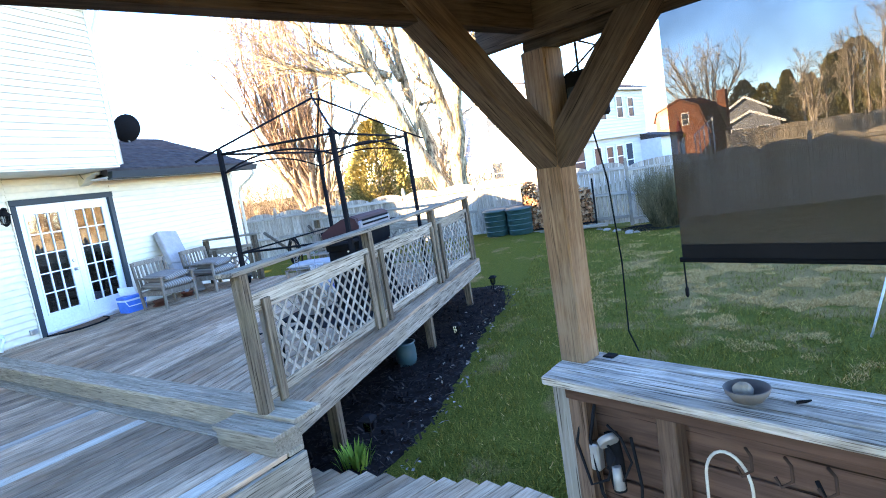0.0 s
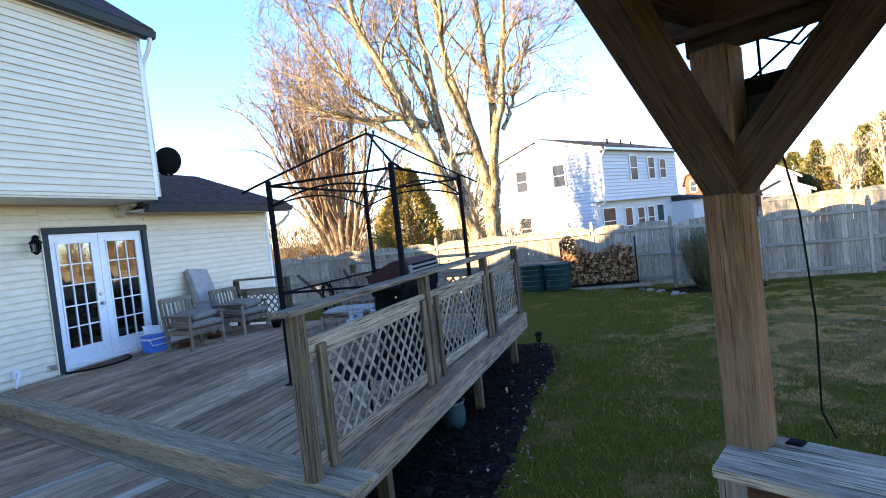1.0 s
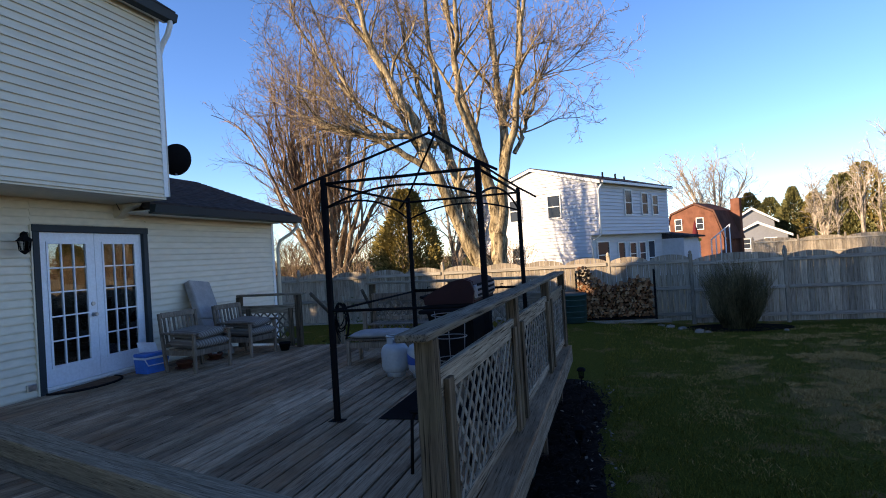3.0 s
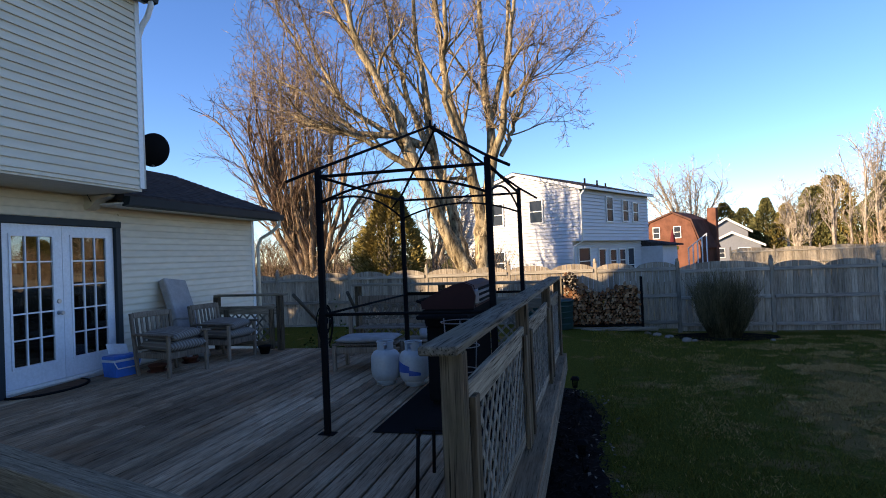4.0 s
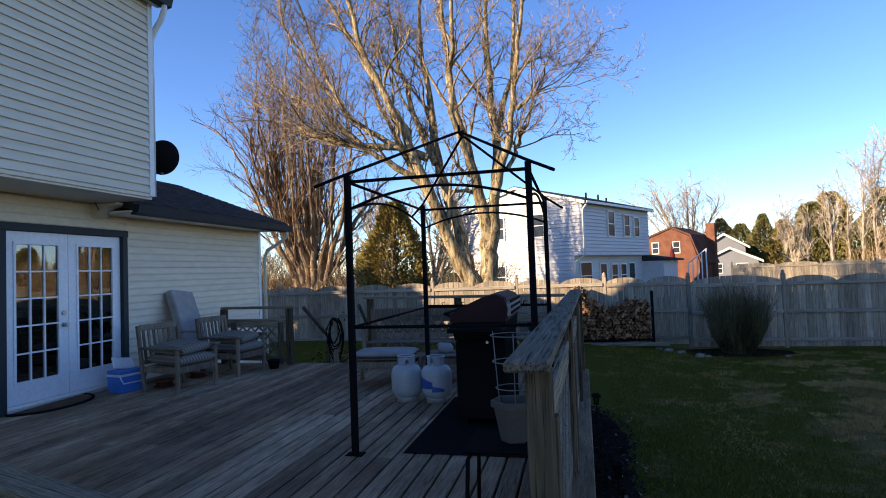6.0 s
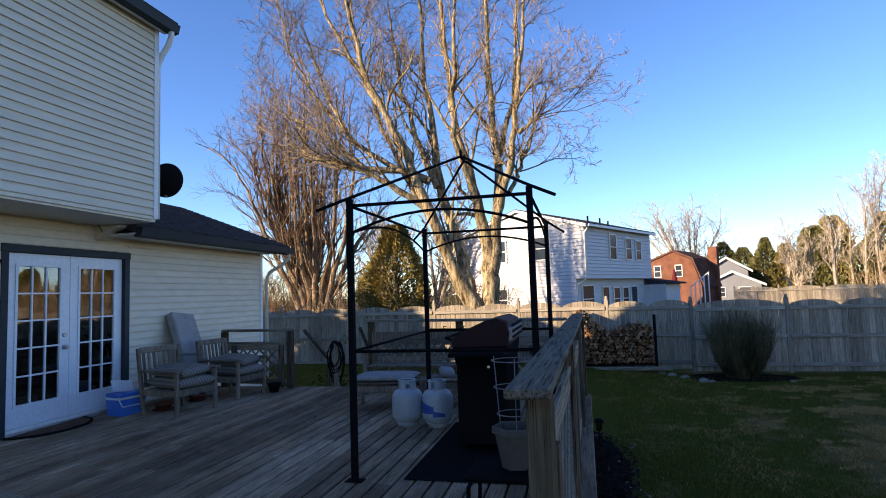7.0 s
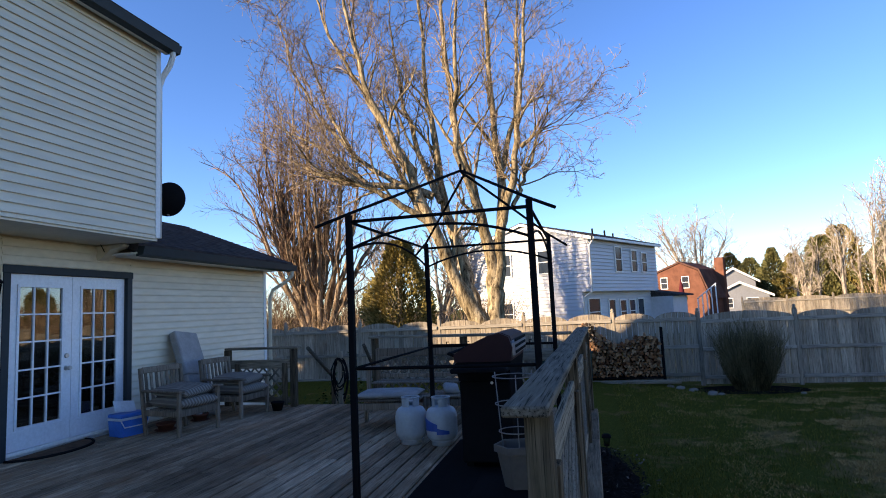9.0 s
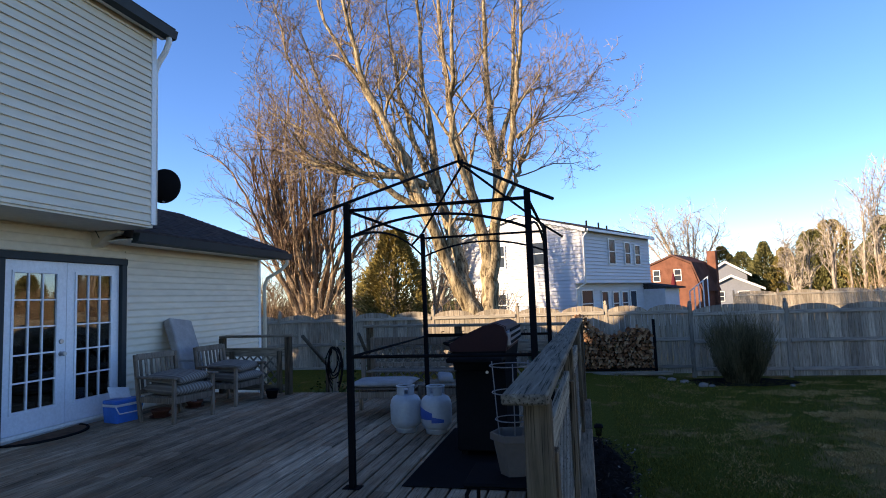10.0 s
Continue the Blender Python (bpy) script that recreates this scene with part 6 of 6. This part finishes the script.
def bulbs():
    rng = random.Random(14)
    b = thing("daffodil_clump", "clump of fresh green bulb leaves in the mulch", "plant", Matrix.Translation((-2.06, 4.86, GROUND + 0.03)))
    for k in range(70):
        a, r = rng.random() * 6.283, rng.uniform(0, 0.13)
        p = Vector((r * math.cos(a), r * math.sin(a), 0))
        o = Vector((math.cos(a), math.sin(a), 0)) * rng.uniform(0.02, 0.12)
        h = rng.uniform(0.12, 0.24)
        w = Vector((-math.sin(a), math.cos(a), 0)) * 0.008
        q = p + o * 0.5 + Vector((0, 0, h * 0.65))
        e = p + o + Vector((0, 0, h))
        part("leaf", raw("leaf", [tuple(p - w), tuple(p + w), tuple(q + w), tuple(q - w), tuple(e)], [(0, 1, 2, 3), (3, 2, 4)], FRESH), None, b)


bulbs()


def bin_at(x, y):
    z = ground_z(x, y)
    b = thing("composter", "round dark green plastic bin with a flat lid by the fence", "bin", Matrix.Translation((x, y, z)), "green bins")
    part("body", lathe([(0.33, 0), (0.345, 0.02), (0.365, 0.70), (0.375, 0.71)], 28), GREENPL, b)
    part("lid", lathe([(0.39, 0.70), (0.395, 0.74), (0.33, 0.775), (0.05, 0.79)], 28), GREENPL, b)
    for k in range(4):
        part("band", lathe([(0.352 + 0.004 * k, 0.13 + 0.15 * k), (0.362 + 0.004 * k, 0.145 + 0.15 * k), (0.352 + 0.004 * k, 0.16 + 0.15 * k)], 28), GREENPL, b)


bin_at(-3.22, 17.45)
bin_at(-2.52, 17.30)


def log_mesh(r, seed):
    """A split log, half a metre long in y, with bark on one side."""
    rng = random.Random(seed)
    n = rng.choice((3, 4, 4, 5))
    ring = []
    for k in range(n):
        a = 6.283 * k / n + rng.uniform(-0.3, 0.3)
        ring.append((r * rng.uniform(0.75, 1.1) * math.cos(a), r * rng.uniform(0.75, 1.1) * math.sin(a)))
    return mesh_of("log", prism(ring, -0.2 + rng.uniform(-.02, .02), 0.2), LOGWOOD)


def log_material():
    m, t, b = material("split_log_wood", 0.9)
    oi = t.nodes.new("ShaderNodeObjectInfo")
    r = ramp(t, oi.outputs["Random"], [(0.0, (0.11, 0.045, 0.022)), (0.5, (0.30, 0.145, 0.07)), (1.0, (0.50, 0.30, 0.165))])
    uv = coords(t, (1, 0.2, 1))
    n = node(t, "ShaderNodeTexNoise", Scale=22.0, Detail=6.0)
    t.links.new(uv, n.inputs["Vector"])
    g = ramp(t, n.outputs[0], [(0.3, (0.5, 0.47, 0.45)), (0.65, (1, 1, 1))])
    t.links.new(mixed(t, r.outputs[0], g.outputs[0], 1.0, "MULTIPLY"), b.inputs["Base Color"])
    bump(t, b, n.outputs[0], 0.5, 0.01)
    return m


LOGWOOD = log_material()


def woodpile():
    y, zb = 17.85, 0.10
    r = thing("log_rack", "black steel firewood rack beside the fence", "rack", Matrix.Translation((0, y, 0)))
    for x in (-2.42, -0.42):
        for dy in (-0.13, 0.13):
            part("upright", box(x - 0.02, x + 0.02, dy - 0.02, dy + 0.02, 0.0, 1.32, 0.003), BLACK, r)
        part("end_bar", box(x - 0.02, x + 0.02, -0.15, 0.15, 1.28, 1.32, 0.003), BLACK, r)
    for dy in (-0.13, 0.13):
        part("base_bar", box(-2.44, -0.40, dy - 0.02, dy + 0.02, 0.06, 0.10, 0.003), BLACK, r)
    w = thing("firewood", "stack of split firewood logs with sunlit ends", "firewood", Matrix.Translation((0, y, 0)))
    rng = random.Random(77)
    kinds = [log_mesh(0.055, 200 + k) for k in range(12)]
    row, z = 0, zb + 0.05
    while z < 1.45:
        x = -2.36 + 0.045 * (row % 2)
        while x < -0.48:
            u = (x + 2.4) / 1.95
            top = 1.42 - 0.42 * ease(u, 0.12, 0.34) + 0.06 * math.sin(9 * u) + 0.10 * ease(u, 0.5, 0.7) - 0.12 * ease(u, 0.8, 1.0)
            if z < top:
                s = rng.uniform(0.8, 1.15)
                part("log", rng.choice(kinds), None, w, m=pose(x + rng.uniform(-.012, .012), rng.uniform(-.05, .05), z + rng.uniform(-.012, .012), rng.uniform(-4, 4), rng.random() * 360, rng.uniform(-5, 5)) @ Matrix.Diagonal((s, 1, s, 1)))
            x += 0.088
        z += 0.076
        row += 1
    for x0, x1, dy, zz in ((-2.7, -0.1, -0.42, 0.0), (-3.6, -1.4, -0.62, -0.02)):
        t = thing("landscape_timber", "weathered timber edging lying by the woodpile", "timber", Matrix.Translation((0, y, 0)))
        part("beam", box(x0, x1, dy - 0.05, dy + 0.05, zz - 0.03, zz + 0.06, 0.012), RAIL_X, t)


woodpile()


def rock(x, y, s, seed):
    rng = random.Random(seed)
    bm = bmesh.new()
    bmesh.ops.create_icosphere(bm, subdivisions=2, radius=1)
    for v in bm.verts:
        v.co = Vector((v.co.x * s, v.co.y * s * 0.7, v.co.z * s * 0.45)) * (1 + 0.25 * noise.noise(v.co * 1.7 + Vector((seed, 0, 0))))
    tagged(new("stone", mesh_of("stone", bm, STONE)), "pale flat stone at the edge of the lawn", "stone", "edging stones").matrix_basis = pose(x, y, ground_z(x, y) + s * 0.15, 0, 0, rng.random() * 180)


STONE = plain("field_stone", (0.26, 0.22, 0.18), 0.9, spread=0.25, grain=20, relief=0.5)
for k, (x, y, s) in enumerate(((-0.15, 17.3, 0.13), (0.12, 17.15, 0.11), (0.42, 16.6, 0.15), (0.6, 16.62, 0.09), (0.05, 17.0, 0.08), (-0.35, 17.5, 0.10), (2.3, 16.7, 0.08))):
    rock(x, y, s, 90 + k)


def shrub():
    """A round leafless bush of hundreds of fine stems."""
    rng = random.Random(51)
    th = Limbs()
    for k in range(900):
        a, r = rng.random() * 6.283, rng.random() ** 0.5
        p = Vector((0.34 * r * math.cos(a), 0.34 * r * math.sin(a), 0))
        out = Vector((math.cos(a), math.sin(a), 0)) * r
        h = rng.uniform(1.0, 1.85) * (1 - 0.16 * r)
        s1, s2 = rng.uniform(0.22, 0.34), rng.uniform(0.25, 0.62)
        pts = [p, p + out * s1 * 0.8 + Vector((0, 0, h * 0.35)), p + out * s1 * 1.25 + Vector((rng.gauss(0, .05), rng.gauss(0, .05), h * 0.72)), p + out * s2 + Vector((rng.gauss(0, .09), rng.gauss(0, .09), h))]
        th.tube(pts, [0.007, 0.005, 0.004, 0.002], 3)
        for q in range(3):
            d = Vector((rng.gauss(0, 0.12), rng.gauss(0, 0.12), rng.uniform(0.08, 0.25)))
            b = pts[rng.choice((1, 2))]
            th.tube([b, b + d], [0.003, 0.0015], 3)
    s = thing("shrub", "round leafless shrub of fine brown stems at the fence", "shrub", Matrix.Translation((1.42, 17.3, ground_z(1.42, 17.3))))
    part("stem_mass", raw("stems", th.verts, th.faces, bark("shrub_stem_bark", (0.075, 0.062, 0.03), (0.21, 0.17, 0.09))), None, s)
    bm = bmesh.new()
    bmesh.ops.create_circle(bm, cap_ends=True, radius=1.25, segments=28)
    for v in bm.verts:
        v.co += Vector((noise.noise(v.co * 2) * 0.1, 0, 0.0))
    tagged(new("mulch_ring", mesh_of("mulch_ring", bm, MULCH)), "dark mulch round the foot of the shrub", "mulch").matrix_basis = pose(1.35, 17.25, ground_z(1.35, 17.2) + 0.035, 0, 0, 0) @ Matrix.Diagonal((1, 0.55, 1, 1))


shrub()
for pts in (((2.9, 12.4, 0), (3.5, 12.1, 0.0), (4.3, 12.2, 0), (5.6, 11.6, 0)), ((3.7, 13.6, 0), (4.6, 13.4, 0), (5.9, 13.8, 0))):
    tagged(new("fallen_branch", mesh_of("fallen_branch", tube([(x, y, ground_z(x, y) + 0.03) for x, y, _ in pts], [0.016, 0.014, 0.012, 0.006][:len(pts)], 6), TWIG)), "thin pale fallen branch lying on the lawn", "branch")


def under_deck_pot():
    p = thing("glazed_pot", "teal glazed pot standing under the deck edge", "pot", Matrix.Translation((-2.50, 7.35, GROUND + 0.0)))
    part("pot", lathe([(0.09, 0), (0.13, 0.10), (0.135, 0.22), (0.12, 0.30), (0.14, 0.33), (0.12, 0.33), (0.10, 0.28), (0.02, 0.26)], 24), TEAL, p)


under_deck_pot()


def yard_stand():
    s = thing("tripod_stand", "white metal tripod stand out on the lawn", "stand", Matrix.Translation((2.75, 7.35, ground_z(2.75, 7.35))))
    for a in range(3):
        c, q = math.cos(a * 2.094 + 0.4), math.sin(a * 2.094 + 0.4)
        part("leg", tube([(0.22 * c, 0.22 * q, 0), (0.03 * c, 0.03 * q, 0.75)], 0.012, 8), WHITEPL, s)
    part("mast", tube([(0, 0, 0.55), (0, 0, 1.0)], 0.014, 8), WHITEPL, s)


yard_stand()


def playset():
    p = thing("play_slide", "yellow plastic slide behind the neighbour's fence", "slide", pose(4.3, 54, -0.3, 0, 0, -10))
    part("support", box(1.2, 1.7, 0.1, 0.5, -0.2, 2.2), TRIM, p)
    part("slide", prism([(0, 1.2), (1.0, 2.1), (1.8, 2.2), (1.8, 2.45), (1.0, 2.4), (0, 1.5)], 0, 0.6), plain("yellow_plastic", (0.75, 0.50, 0.02), 0.4), p)
    u = thing("patio_umbrella", "closed dark red patio umbrella on the neighbour's deck", "umbrella", Matrix.Translation((5.6, 53.4, -0.3)))
    part("pole", tube([(0, 0, 0.0), (0, 0, 3.9)], 0.03, 8), BLACK, u)
    part("canopy", lathe([(0.10, 1.9), (0.26, 2.3), (0.20, 3.0), (0.05, 3.8)], 10), plain("dark_red_canvas", (0.10, 0.02, 0.025), 0.9), u)
    r = thing("deck_steps_rail", "white railing of the neighbour's deck steps", "railing", pose(6.6, 52.5, 0, 0, 0, 0))
    for k in range(5):
        part("baluster", box(0.35 * k, 0.35 * k + 0.08, 0, 0.08, -0.2, 1.9 + 0.28 * k), TRIM, r)
    part("handrail", tube([(0, 0.04, 1.9), (1.5, 0.04, 3.1)], 0.05, 6), TRIM, r)


playset()


# ---- bar things ----
def on_bar(x, y, z=1.0):
    return PU @ Matrix.Translation((x * 0.945, y * 0.945, z + 0.137))


def bowl():
    b = thing("ash_bowl", "shallow grey stoneware bowl on the bar top", "bowl", on_bar(0.90, -0.15) @ Matrix.Diagonal((0.72, 0.72, 0.7, 1)))
    part("bowl", lathe([(0.06, 0), (0.075, 0.006), (0.105, 0.045), (0.115, 0.075), (0.108, 0.078), (0.095, 0.045), (0.06, 0.016), (0.01, 0.012)], 28), plain("stoneware", (0.12, 0.10, 0.088), 0.7), b)
    bm = bmesh.new()
    bmesh.ops.create_icosphere(bm, subdivisions=2, radius=0.038)
    for v in bm.verts:
        v.co *= 1 + 0.3 * noise.noise(v.co * 30)
    tagged(new("pebble", mesh_of("pebble", bm, STONE)), "grey pebble lying in the stoneware bowl", "stone").matrix_basis = on_bar(0.89, -0.16, 1.036)
    tagged(new("charred_stick", mesh_of("charred_stick", tube([(0, 0, 0.008), (0.025, 0.01, 0.012), (0.045, 0.018, 0.018)], [0.006, 0.007, 0.003], 7), BLACK)), "short charred stick lying on the bar top", "stick").matrix_basis = on_bar(1.06, -0.11)


bowl()


def post_box():
    p = thing("post_speaker", "black outdoor speaker box with cables on the pavilion post", "speaker", PU @ Matrix.Translation((0.02, 0.075, 2.30)))
    part("case", box(0.03, 0.19, 0.0, 0.13, 0.0, 0.22, 0.012), BLACK, p)
    part("face_plate", box(0.05, 0.15, -0.008, 0.0, 0.03, 0.15, 0.006), DARKTRIM, p, "dark switch plate")
    part("antenna", tube([(0.08, 0.06, 0.22), (0.08, 0.06, 0.42)], 0.006, 6), BLACK, p)
    c = thing("cable", "thin dark cable hanging down beside the post", "cable", PU @ Matrix.Translation((0.10, 0.08, 0)))
    part("wire", tube([(0.04, 0.03, 2.32), (0.09, 0.05, 2.0), (0.11, 0.06, 1.6), (0.10, 0.065, 1.25), (0.14, 0.07, 1.15)], 0.004, 5), BLACK, c)
    part("wire", tube([(-0.18, -0.10, 2.40), (0.0, 0.0, 2.52), (0.12, 0.05, 2.62), (0.26, 0.02, 2.72)], 0.005, 5), BLACK, c)
    part("wire", tube([(0.02, 0.02, 2.66), (0.14, 0.05, 2.60), (0.30, 0.02, 2.70)], 0.005, 5), BLACK, c)
    part("clamp", box(0.0, 0.06, -0.04, 0.02, 1.114, 1.145, 0.006), BLACK, c)


post_box()


def bar_tools():
    t = thing("hanging_tools", "dark grinder and cords hanging under the bar top", "tool", PU @ Matrix.Translation((0.28, -0.22, 0.80)))
    part("motor_body", tube([(0.0, 0, 0.10), (0.02, -0.02, -0.02), (0.03, -0.02, -0.16)], [0.03, 0.04, 0.03], 12), RUBBER, t)
    part("guard", tube([(0.01, -0.05, 0.10), (0.03, -0.06, 0.08)], 0.045, 16), STEELGREY, t, "grey metal guard")
    part("cord", tube([(-0.06, 0, 0.25), (-0.10, -0.02, 0.05), (-0.06, -0.03, -0.20), (0.02, -0.02, -0.34), (0.06, 0, -0.56)], 0.008, 6), RUBBER, t)
    part("cord", tube([(0.10, 0, 0.10), (0.14, -0.02, -0.10), (0.12, -0.02, -0.34)], 0.007, 6), RUBBER, t)
    part("cord", tube([(-0.12, 0, 0.24), (-0.17, -0.03, 0.02), (-0.10, -0.05, -0.16), (0.0, -0.06, -0.10), (0.05, -0.06, 0.02), (0.0, -0.06, 0.10)], 0.007, 6), RUBBER, t)
    part("cord", tube([(0.02, -0.05, 0.16), (0.09, -0.06, 0.12), (0.13, -0.06, 0.02), (0.08, -0.06, -0.08), (0.0, -0.06, -0.04)], 0.006, 6), RUBBER, t)
    part("plug", tube([(0.05, -0.06, -0.02), (0.06, -0.065, -0.12)], [0.02, 0.026], 10), STEELGREY, t, "grey metal plug end")
    part("switch_box", box(-0.11, -0.06, -0.03, 0.02, -0.10, 0.03, 0.008), STEELGREY, t, "grey outlet box")
    r = thing("rope_loop", "loop of pale rope hung inside the bar", "rope", PU @ Matrix.Translation((0.80, -0.25, 0.71)))
    pts = [(-0.085, 0, -0.36)] + [(-0.085 * math.cos(a * 0.2244), -0.012 * math.sin(a * 0.2244), 0.12 + 0.14 * math.sin(a * 0.2244)) for a in range(15)] + [(0.088, 0, -0.36)]
    part("rope", tube(pts, 0.006, 8), plain("pale_rope", (0.55, 0.50, 0.40), 0.9, grain=120, relief=0.6), r)
    for k, x in enumerate((0.87, 1.0, 1.13)):
        h = thing("hook", "rusty iron hook inside the bar", "hook", PU @ Matrix.Translation((x, -0.25, 0.97)), "bar hooks")
        part("hook_wire", tube([(0, 0, 0.03), (0.03, -0.03, 0.02), (0.035, -0.04, -0.03), (0.0, -0.045, -0.06), (-0.02, -0.04, -0.03)], 0.006, 6), plain("rusty_iron", (0.06, 0.035, 0.025), 0.8), h)
    d = thing("iron_tongs", "dark iron tongs hanging inside the bar", "tongs", PU @ Matrix.Translation((1.15, -0.265, 0.71)))
    part("arm", tube([(-0.05, 0, 0.24), (-0.02, 0, 0.16), (0.02, 0, 0.10), (0.025, 0, -0.16)], 0.008, 6), RUBBER, d)
    part("arm", tube([(0.09, 0, 0.20), (0.05, 0, 0.14), (0.03, 0, 0.10), (0.04, 0, -0.16)], 0.008, 6), RUBBER, d)


bar_tools()


# ---- ivy by the steps ----
def ivy():
    rng = random.Random(63)
    verts, faces = [], []
    for k in range(2600):
        x, y = rng.choice(((-6.75, 12.6), (-5.35, 12.2), (-4.6, 12.4)))
        x, y = x + rng.gauss(0, 0.32), y + rng.gauss(0, 0.22)
        c = Vector((x, y, GROUND + abs(rng.gauss(0, 0.34)) * (1.3 if x < -6 else 1.0)))
        d = Vector((rng.gauss(0, 1), rng.gauss(0, 1), rng.gauss(0, 0.8))).normalized() * rng.uniform(0.025, 0.05)
        s = d.cross((rng.gauss(0, 1), rng.gauss(0, 1), 1.0)).normalized() * rng.uniform(0.015, 0.03)
        i = len(verts)
        verts += [tuple(c - d), tuple(c - s), tuple(c + d), tuple(c + s)]
        faces.append((i, i + 1, i + 2, i + 3))
    tagged(new("ivy", raw("ivy", verts, faces, leaf_material("ivy_leaf", (0.02, 0.03, 0.008), (0.13, 0.15, 0.05)))), "low tangle of dull green ivy below the deck", "ivy", kind="stuff")


ivy()
